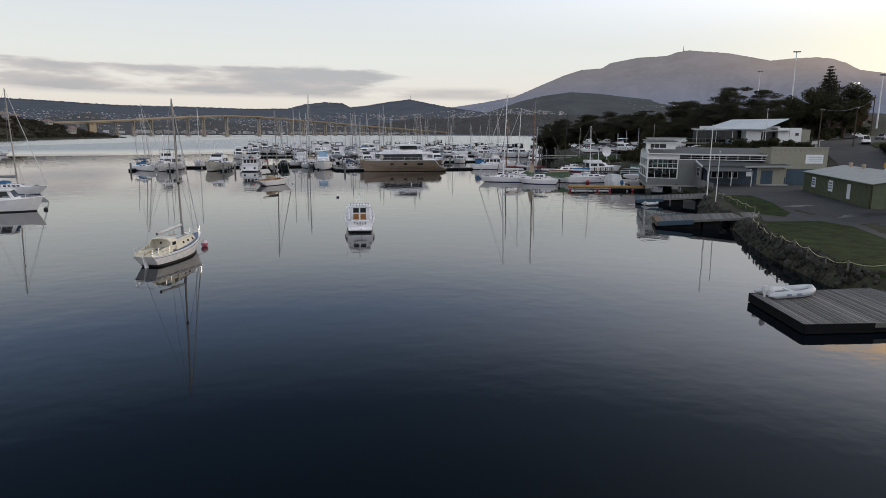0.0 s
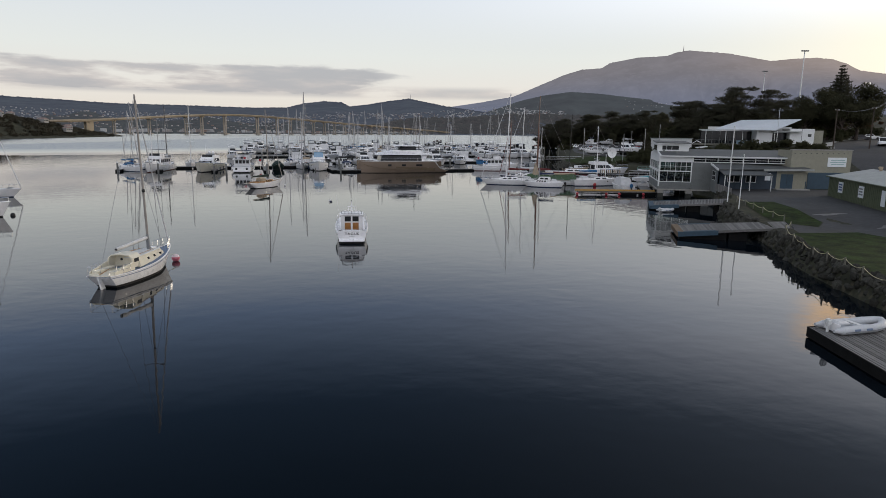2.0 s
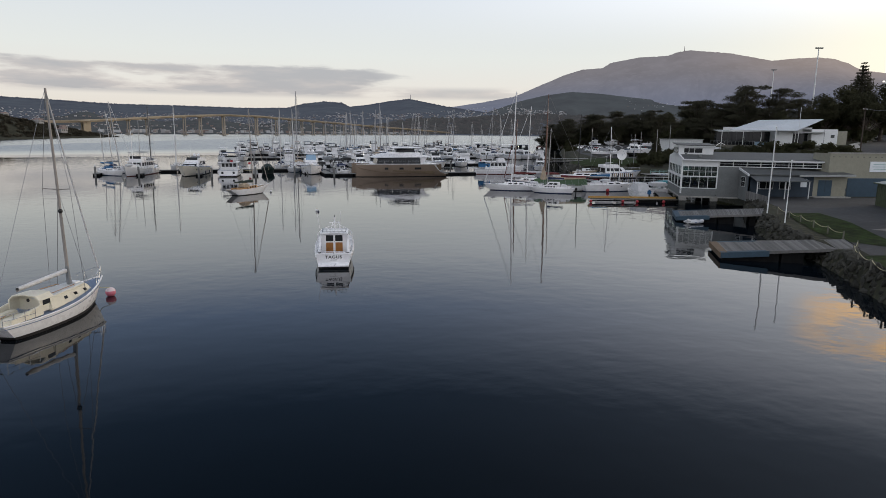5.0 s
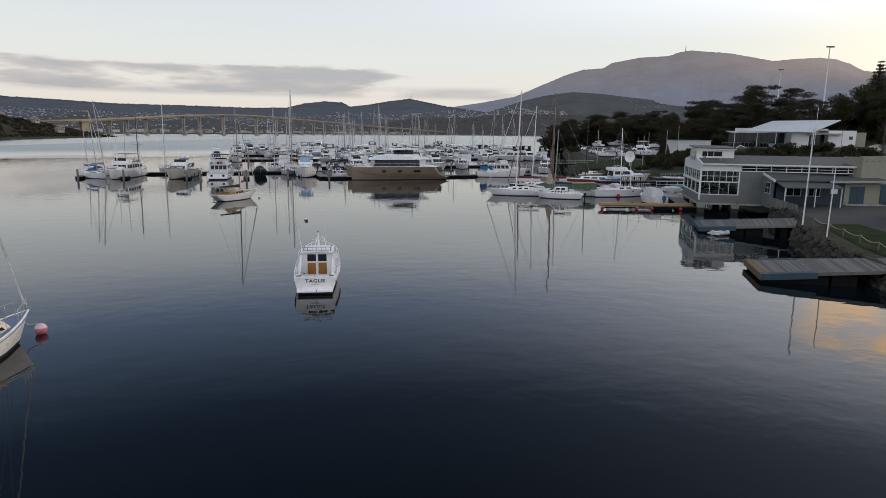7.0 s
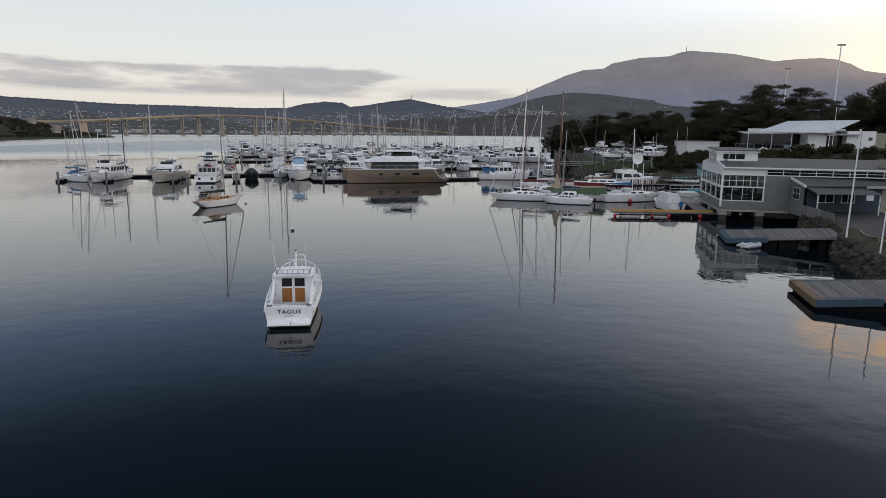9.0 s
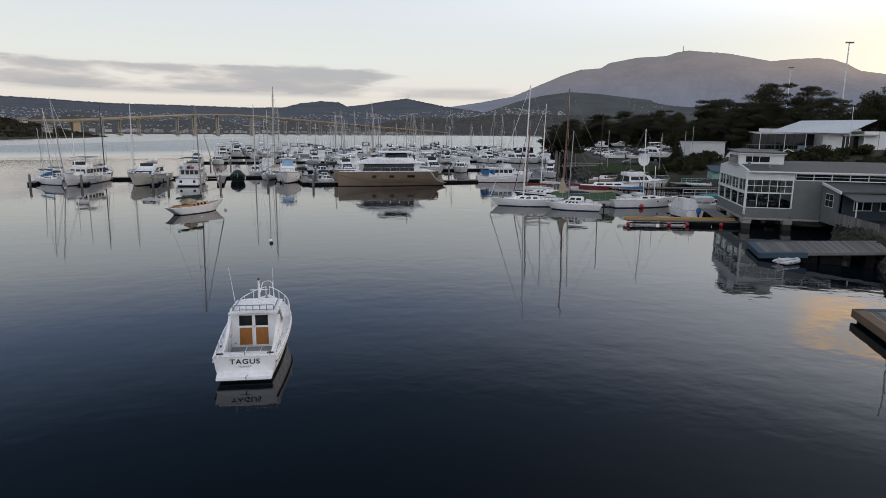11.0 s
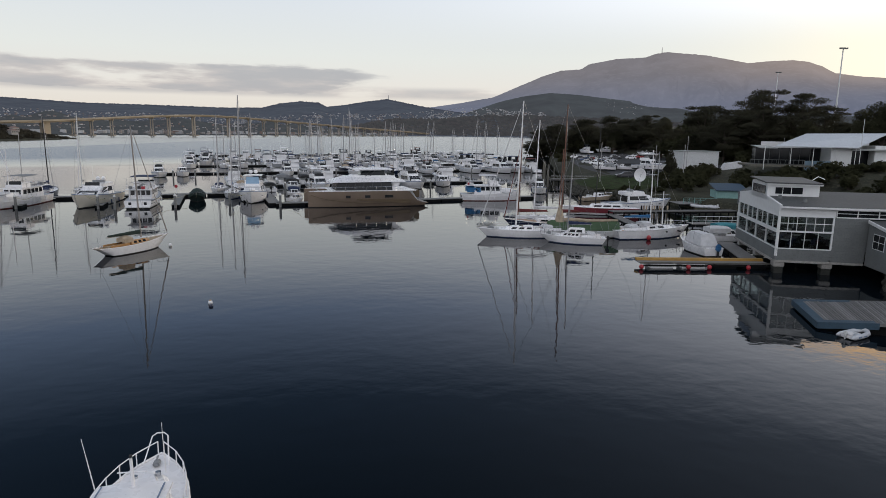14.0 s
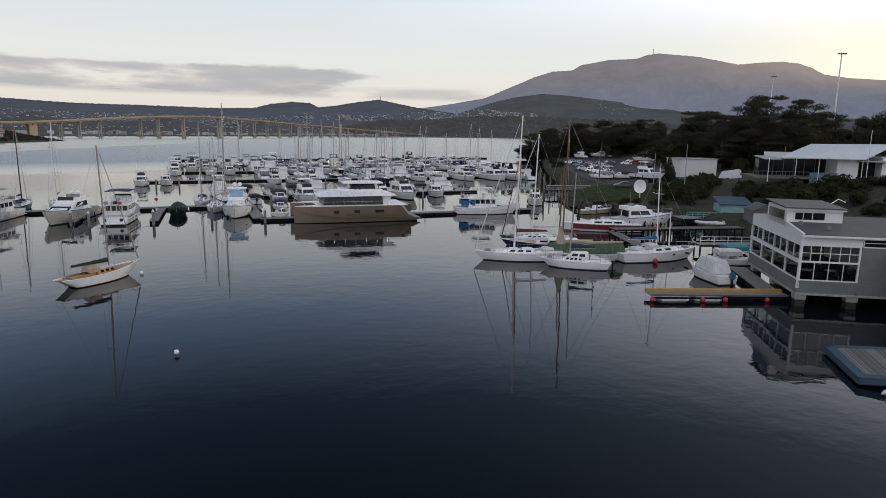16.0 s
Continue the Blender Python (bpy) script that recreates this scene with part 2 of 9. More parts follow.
YELLOW = material("yellow_paint", (0.38, 0.22, 0.05), 0.6, vary=0.15, second=(0.35, 0.2, 0.06), amount=0.4)
RUSTB = material("brown_edge_timber", (0.15, 0.10, 0.06), 0.85, vary=0.2, second=(0.08, 0.06, 0.045), amount=0.5)
PONT = material("pontoon_concrete", (0.17, 0.17, 0.165), 0.85, vary=0.15, second=(0.2, 0.2, 0.19), amount=0.4)
WETC = material("weedy_wet_concrete", (0.022, 0.023, 0.019), 0.6, vary=0.3, second=(0.012, 0.014, 0.009), amount=0.6)
CONC = material("grey_concrete", (0.30, 0.29, 0.27), 0.85, vary=0.15, scale=0.5, second=(0.18, 0.17, 0.16), amount=0.5, bump=0.01)
GREYB = material("grey_block_wall", (0.145, 0.155, 0.155), 0.85, vary=0.12, scale=0.8, second=(0.11, 0.11, 0.11), amount=0.35)
WALLW = material("white_wall_paint", (0.66, 0.67, 0.67), 0.6, vary=0.04, second=(0.6, 0.58, 0.54), amount=0.2)
BEIGE = material("beige_brick_paint", (0.27, 0.26, 0.205), 0.8, vary=0.08, second=(0.15, 0.14, 0.11), amount=0.35)
BLUEW = material("blue_wall_paint", (0.028, 0.043, 0.062), 0.7, vary=0.1, second=(0.022, 0.04, 0.065), amount=0.4)
BLUED = material("blue_door_paint", (0.03, 0.06, 0.09), 0.5, vary=0.1)
SLATE = material("dark_roof_sheet", (0.056, 0.06, 0.06), 0.6, vary=0.12, scale=0.4, second=(0.11, 0.105, 0.10), amount=0.4)
ROOFW = material("white_roof_sheet", (0.50, 0.53, 0.56), 0.55, vary=0.05, scale=0.3, second=(0.38, 0.40, 0.42), amount=0.3)
ROOFG = material("pale_grey_roof_sheet", (0.30, 0.315, 0.305), 0.6, vary=0.08, scale=0.4, second=(0.21, 0.215, 0.20), amount=0.35)
GREENW = material("green_shed_sheet", (0.075, 0.09, 0.048), 0.65, vary=0.1, second=(0.06, 0.07, 0.04), amount=0.4)
TEALW = material("teal_boards", (0.22, 0.38, 0.36), 0.7, vary=0.1)
BLUER = material("blue_roof_sheet", (0.03, 0.058, 0.09), 0.6, vary=0.12)
ASPH = material("asphalt", (0.02604, 0.02604, 0.02856), 0.8, vary=0.3, scale=0.25, fine=2.0, second=(0.04032, 0.03948, 0.03864), amount=0.5, bump=0.01)
GRASS = material("mown_grass", (0.01666, 0.02932, 0.00585), 0.95, vary=0.7, scale=0.9, fine=3.5, second=(0.02548, 0.03105, 0.009), amount=0.7, bump=0.06, spec=0.1)
EARTH = material("scrubby_ground", (0.038, 0.039, 0.027), 0.95, vary=0.35, scale=0.15, fine=2.0, second=(0.11, 0.095, 0.07), amount=0.5, bump=0.05, spec=0.1)
ROCK = material("dark_dolerite", (0.043, 0.042, 0.036), 0.9, vary=0.45, scale=2.2, fine=9.0, second=(0.011, 0.013, 0.009), amount=0.85, tint=0.6, bump=0.08, spec=0.2)
ROPE = material("pale_rope", (0.48, 0.44, 0.28), 0.9, vary=0.15)
POSTW = material("grey_post_timber", (0.12, 0.115, 0.095), 0.85, vary=0.2)
BARK = material("bark", (0.06, 0.045, 0.035), 0.95, vary=0.3, stretch=(3, 3, 0.6), bump=0.03)
LEAFD = material("cypress_foliage", (0.066, 0.064, 0.044), 0.9, vary=0.22, scale=0.8, second=(0.062, 0.060, 0.045), amount=0.3, spec=0.02)
LEAFG = material("gum_foliage", (0.062, 0.062, 0.038), 0.85, vary=0.22, scale=0.8, second=(0.085, 0.07, 0.03), amount=0.3, spec=0.02)
LEAFB = material("bush_foliage", (0.056, 0.058, 0.032), 0.9, vary=0.22, scale=0.5, second=(0.07, 0.06, 0.04), amount=0.3, spec=0.02)
LEAFH = material("headland_foliage", (0.050, 0.046, 0.034), 0.9, vary=0.5, scale=0.1, fine=0.6, second=(0.085, 0.066, 0.045), amount=0.5, spec=0.05)
LEAFR = material("autumn_foliage", (0.10, 0.055, 0.03), 0.9, vary=0.4, scale=1.0, spec=0.1)


def leafy(m, share=0.78):
    """Lets a crown of many leaves take the light as one rounded mass, with the single leaves still showing."""
    t = m.node_tree
    mid = N(t, "ShaderNodeVectorMath")
    mid.operation = "SUBTRACT"
    mid.inputs[1].default_value = (0.5, 0.5, 0.3)
    t.links.new(t.nodes.new("ShaderNodeTexCoord").outputs["Generated"], mid.inputs[0])
    world = N(t, "ShaderNodeVectorTransform")
    world.vector_type, world.convert_from, world.convert_to = "NORMAL", "OBJECT", "WORLD"
    t.links.new(mid.outputs[0], world.inputs[0])
    mx = N(t, "ShaderNodeMix")
    mx.data_type = "VECTOR"
    mx.inputs[0].default_value = share
    t.links.new(t.nodes.new("ShaderNodeNewGeometry").outputs["Normal"], mx.inputs[4])
    t.links.new(world.outputs[0], mx.inputs[5])
    nm = N(t, "ShaderNodeVectorMath")
    nm.operation = "NORMALIZE"
    t.links.new(mx.outputs[1], nm.inputs[0])
    b = t.nodes["Principled BSDF"]
    t.links.new(nm.outputs[0], b.inputs["Normal"])
    tl, ms = N(t, "ShaderNodeBsdfTranslucent"), N(t, "ShaderNodeMixShader")
    t.links.new(b.inputs["Base Color"].links[0].from_socket, tl.inputs[0])
    ms.inputs[0].default_value = 0.4
    t.links.new(b.outputs[0], ms.inputs[1])
    t.links.new(tl.outputs[0], ms.inputs[2])
    t.links.new(ms.outputs[0], t.nodes["Material Output"].inputs[0])


for _m in (LEAFD, LEAFG, LEAFB, LEAFR):
    leafy(_m)
SIGNW = material("white_sign_board", (0.70, 0.73, 0.75), 0.5, vary=0.04)
SIGNB = material("blue_print", (0.05, 0.10, 0.25), 0.6, vary=0.1)
ORANGE = material("orange_plastic", (0.55, 0.16, 0.03), 0.5, vary=0.1)
BRIDGE = material("bridge_concrete", (0.38, 0.31, 0.22), 0.85, vary=0.1, scale=0.02)
PIERC = material("pier_concrete", (0.30, 0.27, 0.23), 0.85, vary=0.12, scale=0.05)
TYRE = material("tyre", (0.02, 0.02, 0.02), 0.8, vary=0.2)
CARS = [material("car_" + n, c, 0.25, vary=0.04, scale=0.5) for n, c in (
    ("white", (0.75, 0.75, 0.75)), ("silver", (0.42, 0.43, 0.45)), ("black", (0.02, 0.02, 0.025)), ("blue", (0.03, 0.06, 0.15)), ("red", (0.25, 0.02, 0.02)), ("grey", (0.14, 0.14, 0.15)))]
# faint emission on the far mountain is painted haze
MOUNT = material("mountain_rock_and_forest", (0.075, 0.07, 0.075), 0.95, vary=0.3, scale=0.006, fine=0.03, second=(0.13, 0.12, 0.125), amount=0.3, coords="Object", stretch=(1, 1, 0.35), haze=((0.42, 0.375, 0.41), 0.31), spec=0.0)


def mountain_haze_glow(m):
    """Haze painted as a glow on the far mountain: blue at its foot, warm towards the sunset."""
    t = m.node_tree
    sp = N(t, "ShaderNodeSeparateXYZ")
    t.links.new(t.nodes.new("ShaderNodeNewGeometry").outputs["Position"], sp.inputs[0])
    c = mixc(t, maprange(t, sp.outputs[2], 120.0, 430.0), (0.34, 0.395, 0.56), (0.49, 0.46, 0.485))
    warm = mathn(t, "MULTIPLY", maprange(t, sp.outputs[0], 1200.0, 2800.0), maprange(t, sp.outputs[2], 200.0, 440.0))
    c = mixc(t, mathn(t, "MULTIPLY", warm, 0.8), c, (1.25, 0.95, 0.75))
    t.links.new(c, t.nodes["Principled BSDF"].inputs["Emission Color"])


mountain_haze_glow(MOUNT)
# bluish emission on these distant slopes stands in for air haze
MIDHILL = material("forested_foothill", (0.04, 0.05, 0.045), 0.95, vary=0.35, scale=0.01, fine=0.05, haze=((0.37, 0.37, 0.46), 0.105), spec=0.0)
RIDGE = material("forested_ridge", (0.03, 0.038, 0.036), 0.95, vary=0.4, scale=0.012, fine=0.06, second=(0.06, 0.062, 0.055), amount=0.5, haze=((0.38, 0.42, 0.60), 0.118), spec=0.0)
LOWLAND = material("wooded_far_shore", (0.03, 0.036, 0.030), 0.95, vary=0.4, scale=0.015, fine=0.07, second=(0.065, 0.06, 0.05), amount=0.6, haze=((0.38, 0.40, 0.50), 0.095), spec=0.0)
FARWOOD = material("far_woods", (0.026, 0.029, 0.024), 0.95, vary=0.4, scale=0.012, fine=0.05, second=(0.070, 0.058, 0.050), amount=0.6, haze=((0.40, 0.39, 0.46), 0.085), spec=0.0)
FARHOUSE = material("far_house_walls", (0.34, 0.34, 0.35), 0.8, vary=0.15, scale=0.02)


def varied(m, tones):
    """Gives every joined piece a tone of its own."""
    t = m.node_tree
    r = t.nodes.new("ShaderNodeNewGeometry").outputs["Random Per Island"]
    t.links.new(ramp(t, r, tones), t.nodes["Principled BSDF"].inputs["Base Color"])


varied(FARHOUSE, [(0.0, (0.20, 0.14, 0.12)), (0.3, (0.30, 0.29, 0.28)), (0.6, (0.42, 0.42, 0.43)), (1.0, (0.50, 0.50, 0.50))])
FARROOF = material("far_house_roofs", (0.24, 0.17, 0.15), 0.8, vary=0.3, scale=0.02)
LAMP = material("floodlight_glass", (0.9, 0.9, 0.85), 0.3, vary=0.02, haze=((1.0, 0.93, 0.8), 1.2))


# ---- mesh helpers ----
def part(name, bm, mat, parent, label="", smooth=False, kind=""):
    me = bpy.data.meshes.new(name)
    bmesh.ops.recalc_face_normals(bm, faces=bm.faces)
    bm.to_mesh(me)
    bm.free()
    me.materials.append(mat)
    if smooth:
        me.shade_smooth()
        me.set_sharp_from_angle(angle=radians(38))
    ob = new(name, me)
    ob.parent = parent
    return tagged(ob, label=label, kind=kind)


def thing(name, label, category, m=None, group="", kind=""):
    ob = new(name)
    ob.empty_display_size = 0.2
    ob.matrix_basis = m or Matrix()
    return tagged(ob, label, category, group, kind)


def solid(name, bm, mat, label, category, group="", kind="", smooth=False):
    return tagged(part(name, bm, mat, None, smooth=smooth), label, category, group, kind)


def B():
    return bmesh.new()


def hexa(bm, p, bev=0.0):
    """A box from eight corners: four below and four above, both anticlockwise."""
    v = [bm.verts.new(q) for q in p]
    f = [bm.faces.new([v[i] for i in q]) for q in ((3, 2, 1, 0), (4, 5, 6, 7), (0, 1, 5, 4), (1, 2, 6, 5), (2, 3, 7, 6), (3, 0, 4, 7))]
    if bev:
        bmesh.ops.bevel(bm, geom=list({e for q in f for e in q.edges}), offset=bev, segments=2, affect="EDGES", clamp_overlap=True)
    return bm


def box(bm, c, s, bev=0.0, rz=0.0):
    x, y, z = (k / 2 for k in s)
    r = Matrix.Rotation(radians(rz), 3, "Z")
    return hexa(bm, [Vector(c) + r @ Vector(q) for q in ((-x, -y, -z), (x, -y, -z), (x, y, -z), (-x, y, -z), (-x, -y, z), (x, -y, z), (x, y, z), (-x, y, z))], bev)


def tube(bm, pts, r, n=6, r1=None):
    pts = [Vector(p) for p in pts]
    rings = []
    for i, p in enumerate(pts):
        d = (pts[min(i + 1, len(pts) - 1)] - pts[max(i - 1, 0)]).normalized()
        u = d.cross(Vector((0, 0, 1)) if abs(d.z) < 0.9 else Vector((1, 0, 0))).normalized()
        w = d.cross(u)
        k = r if r1 is None else r + (r1 - r) * i / max(1, len(pts) - 1)
        rings.append([bm.verts.new(p + (u * math.cos(a) + w * math.sin(a)) * k) for a in (2 * math.pi * j / n for j in range(n))])
    for a, b in zip(rings, rings[1:]):
        for j in range(n):
            bm.faces.new((a[j], a[(j + 1) % n], b[(j + 1) % n], b[j]))
    bm.faces.new(rings[0][::-1])
    bm.faces.new(rings[-1])
    return bm


def ball(bm, c, r, sz=1.0, seg=12):
    bmesh.ops.create_uvsphere(bm, u_segments=seg, v_segments=max(6, seg // 2 + 2), radius=r, matrix=Matrix.Translation(c) @ Matrix.Diagonal((1, 1, sz, 1)))
    return bm


def loft(bm, secs, closed=False, caps=True):
    rows = [[bm.verts.new(p) for p in s] for s in secs]
    n = len(rows[0])
    for a, b in zip(rows, rows[1:]):
        for j in range(n if closed else n - 1):
            k = (j + 1) % n
            try:
                bm.faces.new((a[j], a[k], b[k], b[j]))
            except ValueError:
                pass
    if caps:
        for r in (rows[0], rows[-1]):
            try:
                bm.faces.new(r)
            except ValueError:
                pass
    return bm


def panel(bm, quad, u0, u1, v0, v1, proud=0.015):
    """A thin slab on part of a four-sided face (lower left, lower right, upper right, upper left)."""
    a, b, c, d = (Vector(q) for q in quad)

    def at(u, v):
        return (a * (1 - u) + b * u) * (1 - v) + (d * (1 - u) + c * u) * v
    q = [at(u0, v0), at(u1, v0), at(u1, v1), at(u0, v1)]
    n = (q[1] - q[0]).cross(q[3] - q[0]).normalized() * proud
    return hexa(bm, [p - n * 0.6 for p in q] + [p + n for p in q])


def panels(name, mat, parent, quad, spans, v0, v1, proud=0.015, label=""):
    for u0, u1 in spans:
        part(name, panel(B(), quad, u0, u1, v0, v1, proud), mat, parent, label)


def even(n, u0=0.0, u1=1.0, gap=0.15):
    w = (u1 - u0) / n
    return [(u0 + w * (i + gap / 2), u0 + w * (i + 1 - gap / 2)) for i in range(n)]


def house(bm, y0, y1, w0, w1, z0, z1, fr=0.0, br=0.0, inset=0.1, bev=0.04, front_w=None):
    """A cabin from y0 (aft) to y1 (forward), w0 wide aft and w1 wide forward; fr, br: how far the ends rake in. Returns its sides."""
    a, b = w0 / 2, w1 / 2
    P = [(-a, y0, z0), (a, y0, z0), (b, y1, z0), (-b, y1, z0),
         (-a + inset, y0 + br, z1), (a - inset, y0 + br, z1), (b - inset, y1 - fr, z1), (-b + inset, y1 - fr, z1)]
    hexa(bm, P, bev)
    return {"back": (P[0], P[1], P[5], P[4]), "right": (P[1], P[2], P[6], P[5]), "front": (P[2], P[3], P[7], P[6]), "left": (P[3], P[0], P[4], P[7]), "top": P[4:]}


# ---- water, land and distance ----
def make_sea():
    bm = B()
    v = [bm.verts.new(p) for p in ((-5200, -1500, 0), (5200, -1500, 0), (5200, 5200, 0), (-5200, 5200, 0))]
    bm.faces.new(v)
    solid("water", bm, WATER, "calm dark harbour water with small ripples", "water", kind="structure")


make_sea()
SHORE = [(-200, 12), (-80, 17), (0, 22), (20, 26.6), (30, 27.2), (34.8, 26.9), (36.8, 25.6), (39, 25.55), (43, 25.9), (47, 26.4), (49.5, 26.8), (52.5, 27.5), (56.5, 28.6), (61, 29.7), (66, 30.6), (73, 31.2), (80, 33.2), (83, 35.0), (88, 37.4), (94, 38.8), (98, 40.0), (102, 43), (108, 47), (115, 48),
         (125, 47), (135, 48), (147, 50), (160, 47), (167, 45.5), (171, 41), (176, 33.2), (182, 31.4), (198, 32.5), (204, 35.5), (212, 38.5), (230, 41), (260, 45), (300, 50), (350, 58), (400, 68), (500, 105), (700, 240), (1000, 600)]


def lerp(table, k):
    for (a, p), (b, q) in zip(table, table[1:]):
        if k <= b:
            return p + (q - p) * max(0.0, (k - a) / (b - a))
    return table[-1][1]


def step(a, b, v):
    t = min(1.0, max(0.0, (v - a) / (b - a)))
    return t * t * (3 - 2 * t)


def ground_z(x, y):
    d = x - lerp(SHORE, y)
    rise = 0.7 + 0.4 * step(60, 66, y) + 2.1 * step(104, 116, y)
    top = 1.33 + 0.4 * step(66, 76, y) + 0.15 * step(70, 90, y)
    top += (1.9 - top) * step(38, 46, x)
    z = -2.0 + (top + 2.0) * step(-1.2, rise, d)
    hill = step(100, 165, y) * (1 - step(184, 222, y) * (1 - step(106, 122, x))) * step(58, 84, x) * 5.4 + step(66, 140, x) * step(60, 150, y) * 1.5 + step(114, 260, x) * step(120, 300, y) * 12.0
    return z + hill + 0.9 * step(150, 210, y) * step(2, 12, d)



def make_land():
    ys = [-200, -150, -100, -60, -30, -10] + [k * 2.0 for k in range(0, 80)] + [160 + k * 6 for k in range(0, 30)] + [345, 370, 400, 450, 500, 600, 700, 1000]
    offs = [-1.4, -0.6, 0, 0.5, 1.0, 1.6, 2.2, 2.8, 3.4, 5, 7, 10, 14, 18, 23, 28, 34, 40, 47, 55, 65, 80, 100, 130, 170, 230, 320, 500]
    bm = B()
    rows = []
    for y in ys:
        s = lerp(SHORE, y)
        rows.append([bm.verts.new((s + o, y, ground_z(s + o, y))) for o in offs])
    for a, b in zip(rows, rows[1:]):
        for j in range(len(offs) - 1):
            bm.faces.new((a[j], a[j + 1], b[j + 1], b[j]))
    solid("ground", bm, EARTH, "scrubby foreshore ground rising inland", "ground", kind="structure", smooth=True)


make_land()


def sheet(name, outline, mat, label, lift=0.02, kind="structure", step_m=2.0, category=""):
    """A thin sheet laid on the ground inside an outline, cut into small faces."""
    bm = B()
    vs = [bm.verts.new((x, y, 0)) for x, y in outline]
    bm.faces.new(vs)
    x0, x1 = min(p[0] for p in outline), max(p[0] for p in outline)
    y0, y1 = min(p[1] for p in outline), max(p[1] for p in outline)
    for axis, lo, hi in ((0, x0, x1), (1, y0, y1)):
        k = lo + step_m
        while k < hi:
            co = [0, 0, 0]
            no = [0, 0, 0]
            co[axis], no[axis] = k, 1
            bmesh.ops.bisect_plane(bm, geom=bm.verts[:] + bm.edges[:] + bm.faces[:], plane_co=co, plane_no=no)
            k += step_m
    for v in bm.verts:
        v.co.z = ground_z(v.co.x, v.co.y) + lift
    return solid(name, bm, mat, label, category or name, kind=kind)


sheet("pavement", [(31.6, 59.2), (34.1, 59.4), (37.2, 59.9), (38.3, 56.2), (36.6, 49.3), (36.0, 44), (35.0, 26), (33, 0), (60, 0), (64, 40), (66, 92), (58, 98.3), (40.9, 98.3), (40.0, 92), (38.0, 84.4), (36.6, 81), (40.3, 81), (39.5, 74), (37.9, 66.3), (35.4, 62.8), (33.5, 65.4), (32.4, 61.8)], ASPH, "worn dark asphalt yard beside the boat shed", 0.03)
sheet("lawn", [(26.5, 36.5), (26.3, 40), (27.0, 45), (27.7, 50), (28.7, 53.5), (29.9, 57.2), (31.0, 58.9), (34.1, 59.3), (37.2, 59.8), (38.2, 56.2), (36.5, 49.3), (35.9, 44), (34.9, 26), (32.9, 4), (31, 4), (29.8, 26)], GRASS, "short grass strip along the rock wall", 0.05)
sheet("lawn", [(33.3, 66.2), (35.4, 62.9), (37.8, 66.4), (39.4, 74), (40.2, 80.9), (36.6, 80.5), (34.6, 75), (33.6, 70)], GRASS, "short grass patch beside the flagpoles", 0.05)
sheet("car_park", [(47.5, 207), (64, 206), (78, 222), (98, 250), (106, 300), (116, 350), (108, 388), (84, 396), (68, 340), (58, 300), (52, 262), (49, 232)], ASPH, "asphalt car park under the trees", 0.05, step_m=6)
sheet("lawn", [(35.5, 176.5), (44, 173.5), (52, 182), (56, 205), (55, 213), (42, 206), (36.5, 200), (34.8, 188)], GRASS, "rough grass on the point beside the boat yard", 0.05, step_m=3)
sheet("road", [(66, 92), (74, 112), (82, 134), (88.5, 150), (97, 165), (108, 178), (128, 190), (170, 205), (210, 214), (212, 202), (172, 190), (134, 174), (113, 161), (103, 148), (96, 136), (88, 118), (78, 88)], ASPH, "asphalt road climbing behind the sheds", 0.06, step_m=4)
sheet("footpath", [(86.8, 150.6), (95.6, 166), (107, 179.2), (127.6, 191.6), (128, 190.1), (108, 178.1), (97.1, 165.1), (88.6, 150.1)], CONC, "pale concrete footpath beside the climbing road", 0.18, step_m=4)
PUDDLE = material("wet_asphalt", (0.018, 0.018, 0.020), 0.4, vary=0.3, scale=1.0)
for _x, _y, _a, _b in ((43.5, 62.0, 3.2, 0.9), (48.0, 58.5, 2.2, 0.7), (41.0, 70.5, 1.6, 0.5)):
    sheet("puddle", [(_x + _a * math.cos(k * 0.5236) * (1 + 0.3 * math.sin(k * 2.1 + _x)), _y + _b * math.sin(k * 0.5236) * (1 + 0.25 * math.sin(k * 1.7))) for k in range(12)], PUDDLE, "shallow rain puddle on the asphalt yard", 0.05)
sheet("traffic_island", [(99.5, 146.5), (102, 152.5), (105.5, 156.5), (108.5, 158.0), (111, 157.5), (106, 150.5), (102, 145)], GRASS, "kerbed grassy island at the road junction", 0.2, step_m=3)


def hill(name, profile, dist, depth, mat, label, rough=8.0, seed=0):
    """Distant land: ridge heights by bearing at one distance, sloping down towards the viewer."""
    bm = B()
    cols, rows = 420, 12
    a0, a1 = profile[0][0], profile[-1][0]
    grid = []
    for i in range(cols):
        az = a0 + (a1 - a0) * i / (cols - 1)
        top = lerp(profile, az)
        row = []
        for j in range(rows + 2):
            s = j / rows
            d = dist - depth * (1 - s)
            k = math.sin(min(s, 1.0) * math.pi / 2) ** 1.3 if j <= rows else 0.6
            n = noise.fractal((az * 0.45 + seed, s * 3.0, seed), 0.8, 2.1, 5)
            n2 = noise.noise((az * 6.0, s * 9.0, seed))
            z = top * k * (1 + 0.28 * n * (1 - s) * s * 3 if j < rows else 1) + rough * 0.16 * n2 * (1 if j > 0 else 0)
            z += rough * 0.2 * noise.noise((az * 21.0, s * 15.0, seed + 4)) * (1 if j > 1 else 0)
            if j < rows:
                z = min(z, top * (0.25 + 0.72 * s))
            if j == 0:
                z = -6
            row.append(bm.verts.new((math.sin(radians(az)) * d, math.cos(radians(az)) * d, z)))
        grid.append(row)
    for a, b in zip(grid, grid[1:]):
        for j in range(rows + 1):
            bm.faces.new((a[j], b[j], b[j + 1], a[j + 1]))
    return solid(name, bm, mat, label, "hill", kind="structure", smooth=True)


